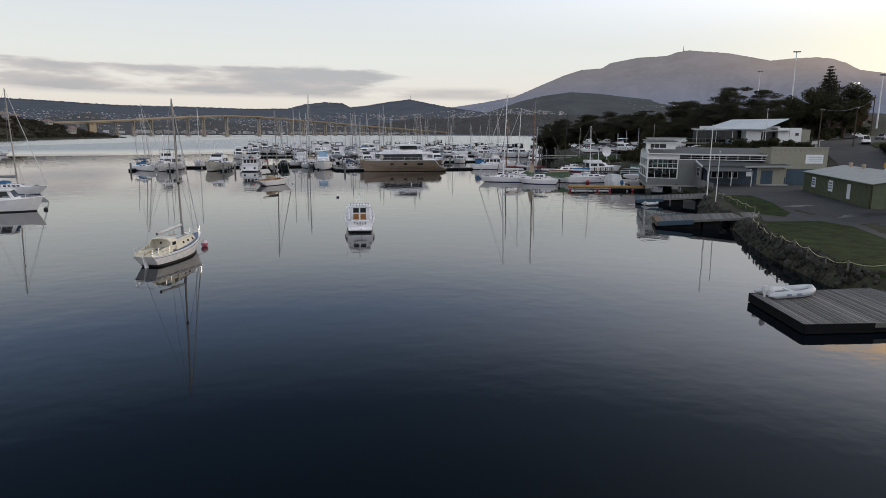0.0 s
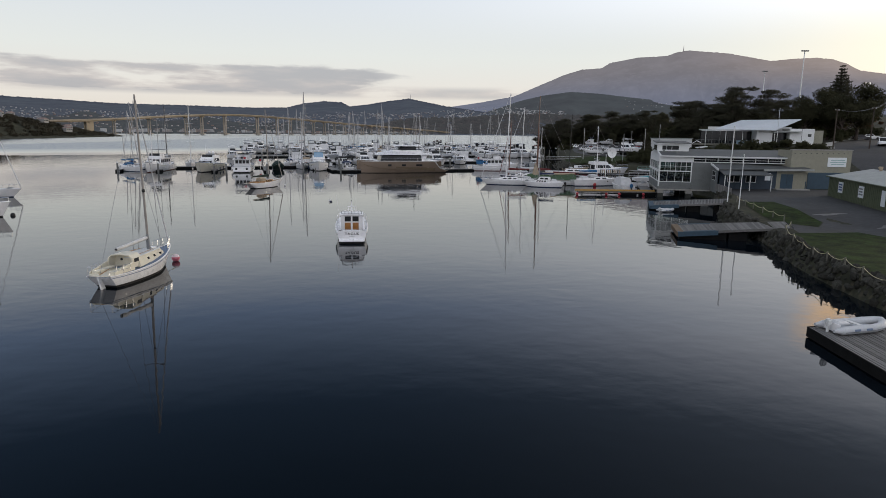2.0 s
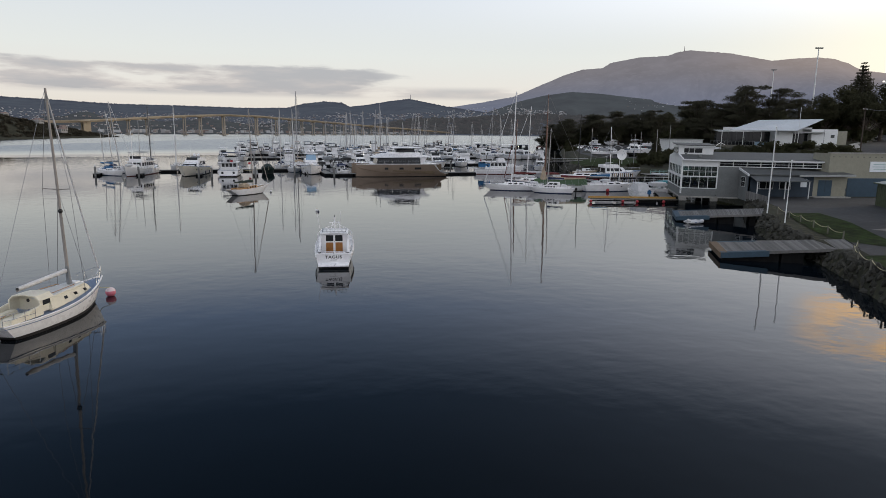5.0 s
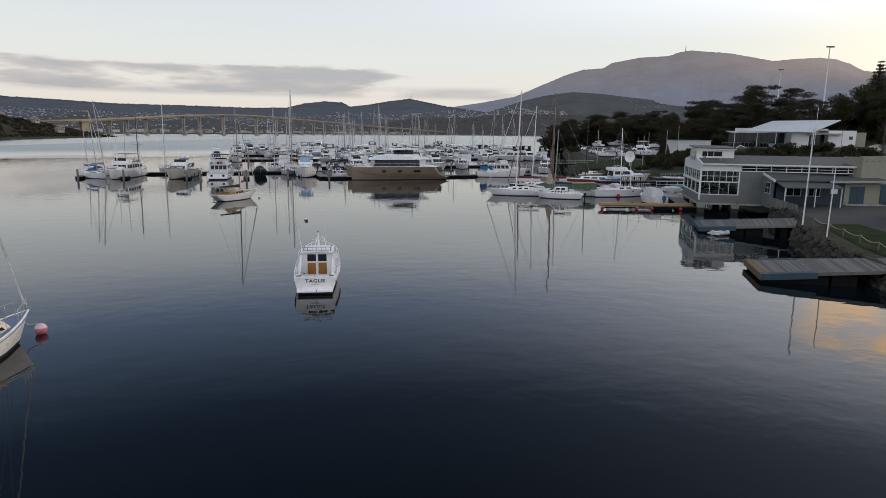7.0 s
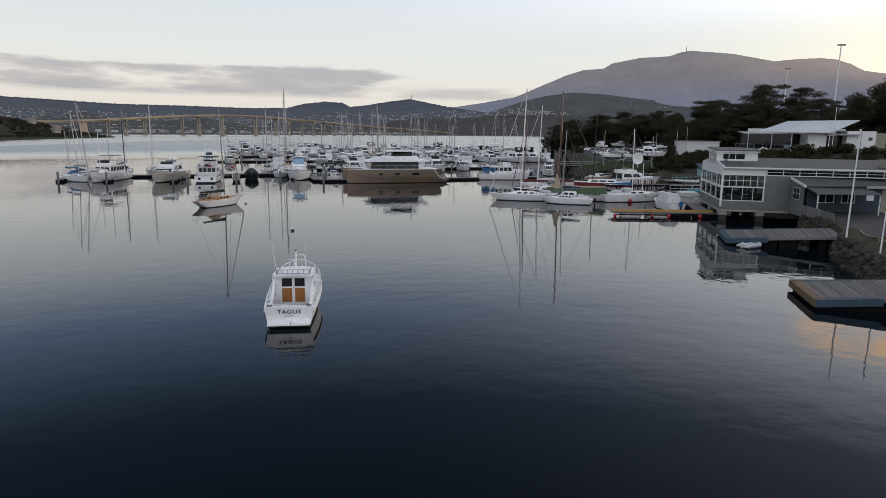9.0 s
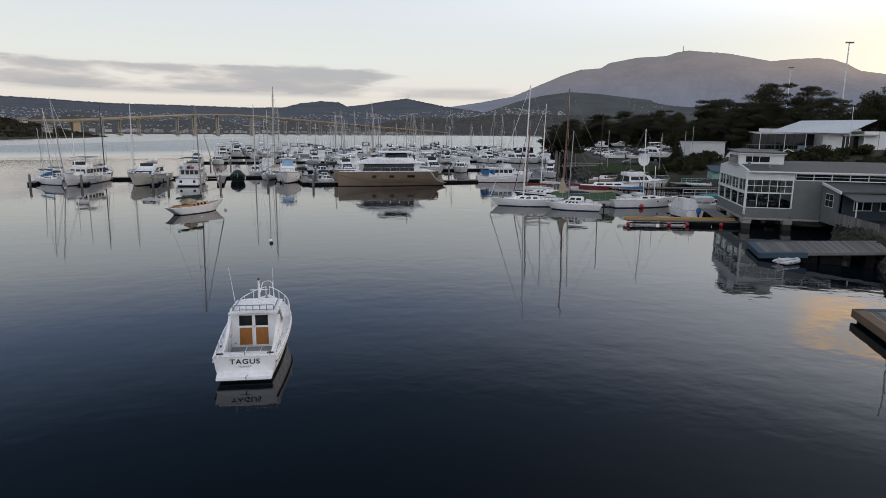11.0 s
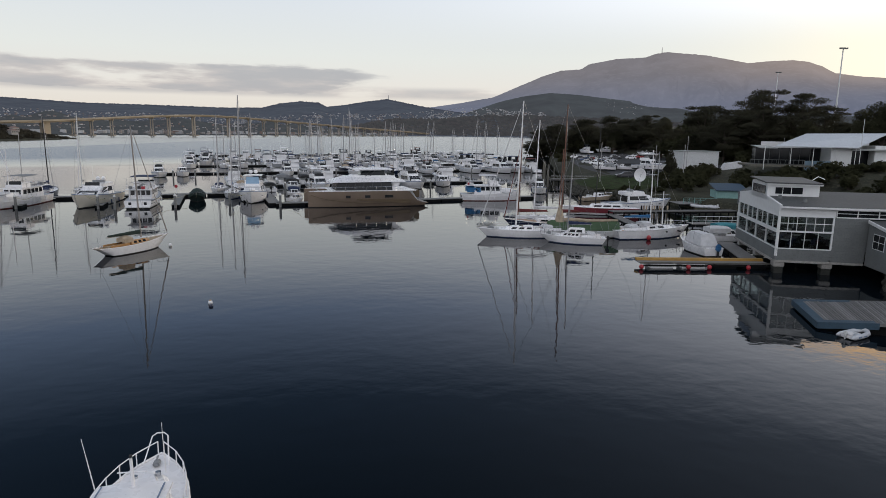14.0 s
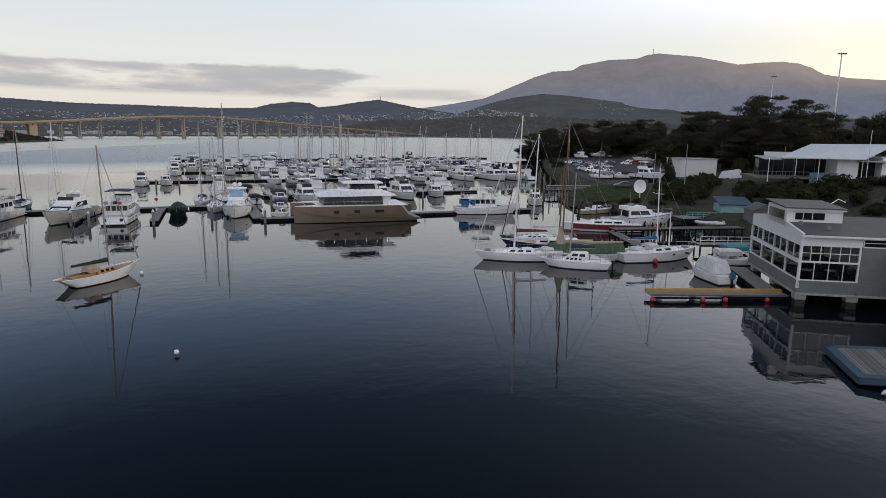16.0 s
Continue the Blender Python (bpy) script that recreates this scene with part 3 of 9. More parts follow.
MOUNTAIN = [(-4.6, 136), (-0.6, 164), (2.8, 203), (5.8, 244), (8.2, 322), (10.1, 382), (11.5, 413), (13.2, 422), (13.8, 452), (16.1, 483), (18.3, 488), (19.2, 510), (20.0, 518), (23.0, 493),
            (24.7, 465), (26.1, 441), (27.7, 449), (29.2, 450), (30.3, 437), (31.2, 409), (32.0, 373), (33.7, 349), (37.9, 320), (43.6, 257), (60, 200)]
FOOTHILL = [(-3, 20), (0.5, 70), (3.4, 122), (6.3, 186), (8.3, 217), (10.7, 238), (13.0, 228), (15.9, 206), (19.5, 180), (23.8, 152), (31.6, 133), (38.3, 114), (60, 90)]
WEST = [(-70, 110), (-41.0, 124), (-34.8, 133), (-31.2, 126), (-27.4, 116), (-22.1, 115), (-16.7, 111), (-13.9, 116), (-12.5, 136), (-10.8, 148), (-9.3, 144), (-8.6, 126), (-7.1, 135), (-5.1, 155),
        (-3.4, 167), (-1.9, 151), (-0.1, 133), (1.9, 118), (5.4, 91), (10, 60), (16, 30)]
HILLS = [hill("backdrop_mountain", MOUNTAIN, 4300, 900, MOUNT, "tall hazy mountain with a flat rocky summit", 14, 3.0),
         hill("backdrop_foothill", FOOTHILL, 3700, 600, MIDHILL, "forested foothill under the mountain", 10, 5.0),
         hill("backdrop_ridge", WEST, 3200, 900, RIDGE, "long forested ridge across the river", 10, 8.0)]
HILLS = [BVHTree.FromPolygons([v.co for v in ob.data.vertices], [p.vertices[:] for p in ob.data.polygons]) for ob in HILLS]


def far_shore():
    """Low land behind the bridge, nearer at one end than at the other, with small houses."""
    line = [(-900, 300), (-720, 830), (-640, 1040), (-505, 1390), (-240, 2040), (60, 2750), (420, 3080), (900, 2900), (1800, 2700)]
    back = [(-1700, 900), (-1550, 1500), (-1350, 1900), (-1050, 2250), (-560, 2700), (-80, 3050), (420, 3350), (1200, 3200), (2100, 2900)]
    bm = B()
    grid = []
    n, rows = 170, 9

    def along(pts, k):
        s = k * (len(pts) - 1)
        i = min(int(s), len(pts) - 2)
        f = s - i
        return Vector(pts[i]).lerp(Vector(pts[i + 1]), f)
    pts = []
    for i in range(n):
        k = i / (n - 1)
        a, b = along(line, k), along(back, k)
        row = []
        for j in range(rows):
            s = j / (rows - 1)
            p = a.lerp(b, s)
            h = (0.10 + s ** 1.25) * (40 + 30 * k) * (0.75 + 0.5 * noise.fractal((p.x * 0.004, p.y * 0.004, 2.0), 0.8, 2.0, 4)) + 2.5 * noise.noise((p.x * 0.03, p.y * 0.03, 0))
            h = -2 if j == 0 else max(1.5, h)
            if j == 1:
                p = a.lerp(b, 0.02)
                h = 3 + 2 * noise.noise((p.x * 0.05, p.y * 0.05, 1))
            row.append(bm.verts.new((p.x, p.y, h)))
            if j > 0:
                pts.append((p.x, p.y, h, k, s))
        grid.append(row)
    for a, b in zip(grid, grid[1:]):
        for j in range(rows - 1):
            bm.faces.new((a[j], b[j], b[j + 1], a[j + 1]))
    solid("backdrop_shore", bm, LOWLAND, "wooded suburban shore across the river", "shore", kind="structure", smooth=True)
    rnd = random.Random(5)
    walls, roofs = B(), B()
    for i in range(2600):
        x, y, z, k, s = rnd.choice(pts)
        if k < 0.55:
            if rnd.random() < 0.25:
                continue
        elif rnd.random() < 0.45:
            continue
        d = math.hypot(x, y)
        w = rnd.uniform(0.5, 1.2) * d * 0.0019 * (2.6 if (s < 0.2 and rnd.random() < 0.15) else 1)
        h = w * rnd.uniform(0.45, 0.8)
        x, y = x + rnd.uniform(-30, 30), y + rnd.uniform(-30, 30)
        r = rnd.uniform(-30, 30)
        box(walls, (x, y, z + h * 0.3), (w * 1.2, w, h), 0, r)
        box(roofs, (x, y, z + h * 0.9), (w * 1.3, w * 1.1, h * 0.3), 0, r)
    for i in range(300):
        k = rnd.uniform(0.22, 0.80)
        p = along(line, k).lerp(along(back, k), rnd.uniform(0.012, 0.05))
        w, h = rnd.uniform(4, 9) * (2.2 if i % 9 == 0 else 1), rnd.uniform(2.5, 7)
        box(walls, (p.x, p.y, 3 + h / 2), (w, w * 0.5, h), 0, rnd.uniform(-15, 40))
    solid("far_houses", walls, FARHOUSE, "pale houses scattered over the far hillsides", "houses", kind="stuff")
    solid("far_house_roofs", roofs, FARROOF, "roofs of the houses on the far hillsides", "roofs", kind="stuff")


far_shore()


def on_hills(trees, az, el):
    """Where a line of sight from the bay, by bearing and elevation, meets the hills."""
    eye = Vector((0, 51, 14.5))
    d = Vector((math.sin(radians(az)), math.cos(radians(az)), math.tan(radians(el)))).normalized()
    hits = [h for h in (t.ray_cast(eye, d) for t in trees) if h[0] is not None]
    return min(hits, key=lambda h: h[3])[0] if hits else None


def ridge_houses():
    """Suburbs climbing the foot of the ridges, above a belt of shore woods."""
    rnd = random.Random(9)
    bm = B()
    for prof, dist, depth, a0, a1, n, top in ((WEST, 3200, 900, -36, -14, 900, 0.42), (WEST, 3200, 900, -14, -9, 200, 0.36), (FOOTHILL, 3700, 600, 15, 20, 60, 0.7)):
        for _ in range(n):
            az = rnd.uniform(a0, a1)
            s = rnd.uniform(0.15, top)
            d = dist - depth * (1 - s) - 25
            z = lerp(prof, az) * math.sin(s * math.pi / 2) ** 1.3 * 1.06 + 4
            w = rnd.uniform(2.0, 4.5)
            box(bm, (math.sin(radians(az)) * d, math.cos(radians(az)) * d, z), (w, w, w * 0.6), 0, rnd.uniform(0, 60))
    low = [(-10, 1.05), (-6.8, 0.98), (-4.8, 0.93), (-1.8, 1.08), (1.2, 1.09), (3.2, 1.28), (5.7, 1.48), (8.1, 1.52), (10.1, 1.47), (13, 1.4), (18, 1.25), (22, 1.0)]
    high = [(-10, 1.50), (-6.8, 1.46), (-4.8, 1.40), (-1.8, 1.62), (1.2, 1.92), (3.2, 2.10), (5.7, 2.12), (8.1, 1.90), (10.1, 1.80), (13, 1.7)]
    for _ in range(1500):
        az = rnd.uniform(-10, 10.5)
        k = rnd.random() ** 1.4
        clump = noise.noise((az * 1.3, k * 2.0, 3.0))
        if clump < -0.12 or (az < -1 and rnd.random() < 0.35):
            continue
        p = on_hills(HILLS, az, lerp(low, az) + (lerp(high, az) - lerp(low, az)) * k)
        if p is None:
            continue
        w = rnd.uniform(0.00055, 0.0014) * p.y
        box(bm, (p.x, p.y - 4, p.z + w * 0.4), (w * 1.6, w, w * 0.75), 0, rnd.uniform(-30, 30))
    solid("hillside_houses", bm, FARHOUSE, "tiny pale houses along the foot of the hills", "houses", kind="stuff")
    ico = B()
    bmesh.ops.create_icosphere(ico, subdivisions=1, radius=1.0)
    shape = [v.co.copy() for v in ico.verts]
    tris = [[v.index for v in f.verts] for f in ico.faces]
    ico.free()
    verts, faces = [], []
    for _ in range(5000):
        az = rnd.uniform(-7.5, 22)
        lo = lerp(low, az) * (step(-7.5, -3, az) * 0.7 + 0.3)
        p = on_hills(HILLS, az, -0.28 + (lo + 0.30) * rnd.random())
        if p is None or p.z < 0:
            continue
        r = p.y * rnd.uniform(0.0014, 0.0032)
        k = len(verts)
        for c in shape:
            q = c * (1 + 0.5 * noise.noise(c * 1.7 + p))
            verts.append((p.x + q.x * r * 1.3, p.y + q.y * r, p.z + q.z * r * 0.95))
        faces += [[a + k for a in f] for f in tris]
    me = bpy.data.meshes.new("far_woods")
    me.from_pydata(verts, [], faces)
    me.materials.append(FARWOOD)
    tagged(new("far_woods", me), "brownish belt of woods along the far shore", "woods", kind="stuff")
    verts, faces = [], []
    for _ in range(2600):
        az = rnd.uniform(-41, 4)
        d = 3200 - rnd.uniform(0, 40)
        r = rnd.uniform(1.4, 3.4)
        c0 = Vector((math.sin(radians(az)) * d, math.cos(radians(az)) * d, lerp(WEST, az) - rnd.uniform(1.0, 3.2) + 1.5 * noise.noise((az * 3, 0, 0))))
        k = len(verts)
        for c in shape:
            q = c * (1 + 0.5 * noise.noise(c * 1.7 + c0))
            verts.append((c0.x + q.x * r * 1.3, c0.y + q.y * r, c0.z + q.z * r))
        faces += [[a + k for a in f] for f in tris]
    me = bpy.data.meshes.new("ridge_trees")
    me.from_pydata(verts, [], faces)
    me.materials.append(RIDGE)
    tagged(new("ridge_trees", me), "far trees along the crest of the ridge", "woods", kind="stuff")


ridge_houses()


def summit_mast():
    az = radians(19.6)
    bm = tube(B(), [(math.sin(az) * 4290, math.cos(az) * 4290, 500), (math.sin(az) * 4290, math.cos(az) * 4290, 545)], 3.0, 6, 1.2)
    solid("summit_mast", bm, MOUNT, "thin broadcast mast on the mountain top", "mast")
    az = radians(-3.3)
    bm = tube(B(), [(math.sin(az) * 3190, math.cos(az) * 3190, 160), (math.sin(az) * 3190, math.cos(az) * 3190, 188)], 1.6, 6, 0.8)
    solid("hilltop_mast", bm, RIDGE, "thin mast on the wooded hilltop", "mast")


summit_mast()


def make_bridge():
    """A long concrete bridge, straight in plan and arched in height."""
    br = thing("bridge", "long pale concrete road bridge on tall piers across the river", "bridge")
    deck = [(-0.06, 17), (0.0, 20.1), (0.037, 21.8), (0.097, 26.6), (0.126, 29.2), (0.19, 34.2), (0.22, 36.2), (0.267, 38.8), (0.34, 38.9), (0.427, 35.5), (0.54, 31.0), (0.70, 24.4), (0.82, 20.0), (1.0, 13.4), (1.1, 9)]

    def at(k):
        return Vector((-584 + 534 * k, 972 + 1153 * k, lerp(deck, k)))
    across = Vector((1153, -534, 0)).normalized()
    secs = []
    for i in range(61):
        k = -0.06 + 1.16 * i / 60
        p = at(k)
        thick = 2.6
        secs.append([p + across * w + Vector((0, 0, z)) for w, z in ((-8, 0), (8, 0), (8, -0.9), (5, -1.3), (5, -thick), (-5, -thick), (-5, -1.3), (-8, -0.9))])
    part("deck", loft(B(), secs, True), BRIDGE, br)
    for s in (-7.8, 7.8):
        part("railing", tube(B(), [at(-0.06 + 1.16 * i / 40) + across * s + Vector((0, 0, 0.8)) for i in range(41)], 0.35, 4), BRIDGE, br)
    ks = [(0.037, 4), (0.072, 1), (0.097, 1), (0.126, 1), (0.19, 1), (0.22, 1.6), (0.267, 2.2), (0.341, 2.2), (0.391, 1.4)]
    k = 0.427
    while k < 1.0:
        ks.append((k, 1))
        k += 0.034
    for k, w in ks:
        p = at(k)
        d = Vector((534, 1153, 0)).normalized()
        for s in (-2.7, 2.7):
            c = p + across * s
            a = 0.7 * w if w < 3.5 else 6
            bm = B()
            q = [c + d * u + across * v for u, v in ((-a, -0.8), (a, -0.8), (a, 0.8), (-a, 0.8))]
            hexa(bm, [(v.x, v.y, -1) for v in q] + [(v.x, v.y, p.z - 2.4) for v in q])
            part("pier", bm, PIERC if w < 3.5 else BRIDGE, br)
        part("pier_cap", hexa(B(), [tuple((p + d * u + across * v).xy) + (p.z - z,) for z in (4.2, 2.4) for u, v in ((-1.2, -5), (1.2, -5), (1.2, 5), (-1.2, 5))]), BRIDGE, br)
        f = 3 if w < 2 else 7
        part("pile_cap", hexa(B(), [tuple((p + d * u + across * v).xy) + (z,) for z in (-1, 2.2) for u, v in ((-f, -6), (f, -6), (f, 6), (-f, 6))]), PIERC, br)


make_bridge()


# ---- vegetation ----
def crown_mesh(bm, blobs, n, size, rnd, flat=1.0):
    """Many small leaf clumps in and around a set of ellipsoids."""
    tot = sum(b[3] ** 2 for b in blobs)
    for cx, cy, cz, r, fl in blobs:
        for _ in range(int(n * r * r / tot)):
            d = Vector((rnd.gauss(0, 1), rnd.gauss(0, 1), rnd.gauss(0, 1))).normalized()
            k = r * (rnd.random() ** 0.35) * (0.82 + 0.36 * noise.noise((d.x * 2 + cx, d.y * 2 + cy, d.z * 2 + cz)))
            p = Vector((cx + d.x * k, cy + d.y * k, cz + d.z * k * fl))
            s = size * rnd.uniform(0.5, 1.3)
            u = Vector((rnd.gauss(0, 1), rnd.gauss(0, 1), rnd.gauss(0, 0.5))).normalized()
            w = u.cross(Vector((rnd.gauss(0, 1), rnd.gauss(0, 1), rnd.gauss(0, 1)))).normalized()
            vs = [bm.verts.new(p + q) for q in (u * s, w * s * 0.55, -u * s * 0.9, -w * s * 0.6)]
            bm.faces.new(vs)


def tree(name, label, kind_, h, spread, leaf, seed, m, group="", count=2600, size=0.5):
    rnd = random.Random(seed)
    t = thing(name, label, "tree", m, group)
    trunk = B()
    lean = rnd.uniform(-0.6, 0.6)
    th = h * (0.62 if kind_ != "norfolk" else 0.97)
    pts = [(lean * s * s, 0.3 * math.sin(s * 4 + seed) * s, th * s - 0.3 * (s == 0)) for s in (0, 0.2, 0.45, 0.7, 1)]
    tube(trunk, pts, h * 0.032, 8, h * 0.010)
    blobs = []
    if kind_ == "cypress":
        for i in range(22):
            a = rnd.uniform(0, 6.28)
            lv = rnd.uniform(0.16, 0.93)
            d = spread * rnd.uniform(0.2, 1.0) * (1.1 - 0.6 * max(0, lv - 0.5))
            p = (math.cos(a) * d, math.sin(a) * d, h * lv)
            tube(trunk, [(lean * 0.3, 0, h * lv * 0.62), (p[0] * 0.5, p[1] * 0.5, h * lv * 0.82), p], h * 0.010, 5, h * 0.003)
            blobs.append((*p, spread * rnd.uniform(0.32, 0.55), rnd.uniform(0.22, 0.42)))
        blobs += [(0, 0, h * 0.3, spread * 0.75, 0.6), (0, 0, h * 0.6, spread * 0.75, 0.7), (0, 0, h * 0.9, spread * 0.42, 0.4)]
    elif kind_ == "gum":
        for i in range(12):
            a = rnd.uniform(0, 6.28)
            lv = rnd.uniform(0.3, 0.95)
            d = spread * rnd.uniform(0.2, 0.85)
            p = (math.cos(a) * d, math.sin(a) * d, h * lv)
            tube(trunk, [(0, 0, h * lv * 0.5), (p[0] * 0.5, p[1] * 0.5, h * lv * 0.8), p], h * 0.012, 5, h * 0.003)
            blobs.append((*p, spread * rnd.uniform(0.25, 0.45), rnd.uniform(0.6, 0.95)))
        blobs.append((0, 0, h * 0.62, spread * 0.55, 0.9))
    elif kind_ == "norfolk":
        for i in range(17):
            lv = 0.3 + 0.69 * i / 16
            r = spread * (1.04 - lv) * rnd.uniform(0.82, 1.12) + 0.25
            for j in range(6):
                a = j * 1.047 + i * 0.6
                p = (math.cos(a) * r, math.sin(a) * r, h * lv + r * 0.05)
                tube(trunk, [(0, 0, h * lv), p], 0.09, 4, 0.03)
                blobs.append((p[0] * 0.62, p[1] * 0.62, p[2], r * 0.42 + 0.2, 0.5))
            blobs.append((0, 0, h * lv, r * 0.5 + 0.2, 0.8))
    elif kind_ == "bush":
        for i in range(8):
            a, d = rnd.uniform(0, 6.28), spread * rnd.uniform(0, 0.7)
            p = (math.cos(a) * d, math.sin(a) * d, h * rnd.uniform(0.35, 0.7))
            tube(trunk, [(0, 0, 0), p], 0.06, 4, 0.02)
            blobs.append((*p, spread * rnd.uniform(0.35, 0.55), 0.75 * h / spread))
    elif kind_ == "cone":
        for i in range(9):
            lv = 0.12 + 0.85 * i / 8
            blobs.append((0, 0, h * lv, spread * (1.08 - lv) + 0.15, 0.8))
    crown = B()
    crown_mesh(crown, blobs, count, size, rnd)
    part("trunk", trunk, BARK, t, smooth=True)
    part("crown", crown, leaf, t)
    return t


def on_ground(x, y, rz=0.0, s=1.0):
    return pose(x, y, ground_z(x, y), 0, 0, rz)



def make_trees():
    rnd = random.Random(21)
    G = "dark cypress trees behind the car park"
    tops = [(40, 15.0), (56, 18.0), (70, 19.2), (85, 19.5), (100, 23.0), (110, 25.5), (121, 32.0), (130, 27.5), (138, 22), (150, 18), (175, 17)]
    base = [tree("cypress_tree", "dark spreading cypress tree with flat layered crown", "cypress", 20, 9, LEAFD, 31 + i, on_ground(x, y), G, 15000, 0.27) for i, (x, y) in enumerate(((118, 272), (104, 284), (138, 258)))]
    spots = [(128, 262, 1), (108, 284, 1), (124, 288, 0.95), (84, 292, 1), (74, 300, 1), (88, 310, 1), (66, 318, 1), (60, 335, 1), (53, 345, 0.95), (72, 340, 1), (100, 315, 0.95), (152, 262, 1), (150, 290, 0.9),
             (64, 300, 0.95), (78, 326, 1), (112, 300, 0.95), (134, 280, 0.95), (92, 335, 1), (162, 275, 1), (56, 318, 0.9), (84, 282, 0.8), (104, 266, 0.85), (172, 285, 1), (50, 330, 0.85), (112, 256, 0.8), (128, 250, 0.75), (142, 246, 0.8), (60, 352, 1), (96, 352, 1), (58, 300, 0.75)]
    for i, o in enumerate(base):
        k = (lerp(tops, o.location.x) - o.location.z) / 20
        o.scale = (k, k, k)
    for i, (x, y, s) in enumerate(spots):
        top, f = lerp(tops, x * 280 / y if y > 300 else x), 1.0
        if x < 100:
            f = max(1.0, rnd.uniform(395, 440) / y)
            x, y, top = x * f, 51 + (y - 51) * f, 12 + (top - 12) * f * 1.18
        k = s * (top - ground_z(x, y)) / 20
        o = copy_thing(base[i % 3], on_ground(x, y, rnd.uniform(0, 360)))
        o.scale = (max(0.75, k) * rnd.uniform(0.9, 1.15), max(0.75, k) * rnd.uniform(0.9, 1.15), k)
    gum = tree("gum_tree", "broad olive-green gum tree with open crown", "gum", 15, 7.5, LEAFG, 55, on_ground(105, 175), "gum trees beside the road", 11000, 0.26)
    gum.scale = (0.9, 0.9, 0.86)
    for x, y, s in ((112, 180, 1.05), (99, 182, 0.85), (107, 185, 1.0), (128, 232, 0.8), (146, 240, 0.9), (118, 240, 0.7), (96, 372, 0.8), (128, 392, 0.9), (106, 262, 0.6)):
        o = copy_thing(gum, on_ground(x, y, rnd.uniform(0, 360)))
        o.scale = (s, s, s)
    tree("norfolk_pine", "tall dark pine with tiered branches above other trees", "norfolk", 21.5, 9.0, LEAFD, 3, on_ground(116.5, 197), "", 14000, 0.25)
    aut = tree("autumn_tree", "small brownish leafless-looking tree beside the pavilion", "gum", 9, 4, LEAFR, 77, on_ground(132, 225), "brownish trees on the slope", 1800, 0.35)
    for x, y, s in ((141, 226, 1.1), (150, 232, 0.9)):
        o = copy_thing(aut, on_ground(x, y, rnd.uniform(0, 360)))
        o.scale = (s, s, s)
    bush = tree("bush", "dense green bush on the bank behind the clubhouse", "bush", 2.6, 2.2, LEAFB, 8, on_ground(76, 142), "bushes on the bank", 1300, 0.19)
    for _ in range(64):
        x, y = rnd.uniform(56, 88), rnd.uniform(112, 166)
        if (x > 64 and y < 122) or (x < 61 and y > 138) or (x > 66 and y > 160) or x > 78 + (y - 130) * 0.33:
            continue
        o = copy_thing(bush, on_ground(x, y, rnd.uniform(0, 360)) @ pose(0, 0, -0.5))
        s = rnd.uniform(0.7, 1.5)
        o.scale = (s, s, s * rnd.uniform(0.7, 1.1))
    for _ in range(70):
        y = rnd.uniform(225, 430)
        x = rnd.uniform(102, 150) if y < 290 else rnd.uniform(118, 150) if y < 385 else rnd.uniform(72, 150)
        o = copy_thing(bush, on_ground(x, y, rnd.uniform(0, 360)) @ pose(0, 0, -0.5))
        s = rnd.uniform(1.6, 2.8)
        o.scale = (s, s, s)
    for i in range(46):
        x, y = (64 + 2.6 * i, 398 + rnd.uniform(0, 26)) if i < 34 else (98 + 4.6 * (i - 34), rnd.uniform(292, 312))
        o = copy_thing(bush, on_ground(x, y, rnd.uniform(0, 360)) @ pose(0, 0, -0.5))
        s = rnd.uniform(2.6, 4.2)
        o.scale = (s, s, s * rnd.uniform(0.8, 1.25))
    for _ in range(40):
        y = rnd.uniform(160, 400)
        if 176 < y < 290:
            continue
        x = lerp(SHORE, y) + rnd.uniform(3.5, 8)
        o = copy_thing(bush, on_ground(x, y, rnd.uniform(0, 360)) @ pose(0, 0, -0.5))
        s = rnd.uniform(0.6, 1.1)
        o.scale = (s, s, s * 0.8)
    for x, y, s in ((50, 176, 1.0), (53, 178.5, 1.2), (56.5, 181, 1.4), (60.5, 185, 1.5), (55, 192, 1.2), (59.6, 193.7, 1.4), (64, 197, 1.4), (63, 189, 1.5), (58, 187, 1.4), (66, 192, 1.4), (69, 201, 1.3), (62, 158, 1.7), (66, 156, 1.9), (70, 158, 1.7), (74, 160, 1.6), (65, 164, 1.8), (70, 166, 1.6), (66, 176, 1.5), (52, 172, 1.8), (60, 165, 1.6), (64, 172, 1.5), (58, 178, 1.2), (66, 160, 1.6), (104, 174, 1.6), (100, 176, 1.5), (108, 184, 1.7), (97, 174, 1.4), (112, 188, 1.5), (118, 194, 1.6), (93, 172, 1.2), (124, 198, 1.6), (130, 200, 1.5), (99, 142, 1.0), (96, 134, 1.2), (93, 130, 1.2), (97, 138, 1.1), (91, 126, 1.1), (100, 138, 1.3), (104, 144, 1.2), (88, 112, 1.0), (82, 98, 1.2), (85, 104, 1.2), (68, 96, 0.9), (70, 99, 1.1), (73, 103, 1.0), (76, 106, 1.1), (69, 101, 1.0)):
        o = copy_thing(bush, on_ground(x, y, rnd.uniform(0, 360)) @ pose(0, 0, -0.5))
        o.scale = (s, s, s)
    tree("cone_conifer", "dark clipped conical conifer beside the car park", "cone", 7.2, 2.7, LEAFD, 12, on_ground(66.8, 218), "", 4200, 0.2)


make_trees()


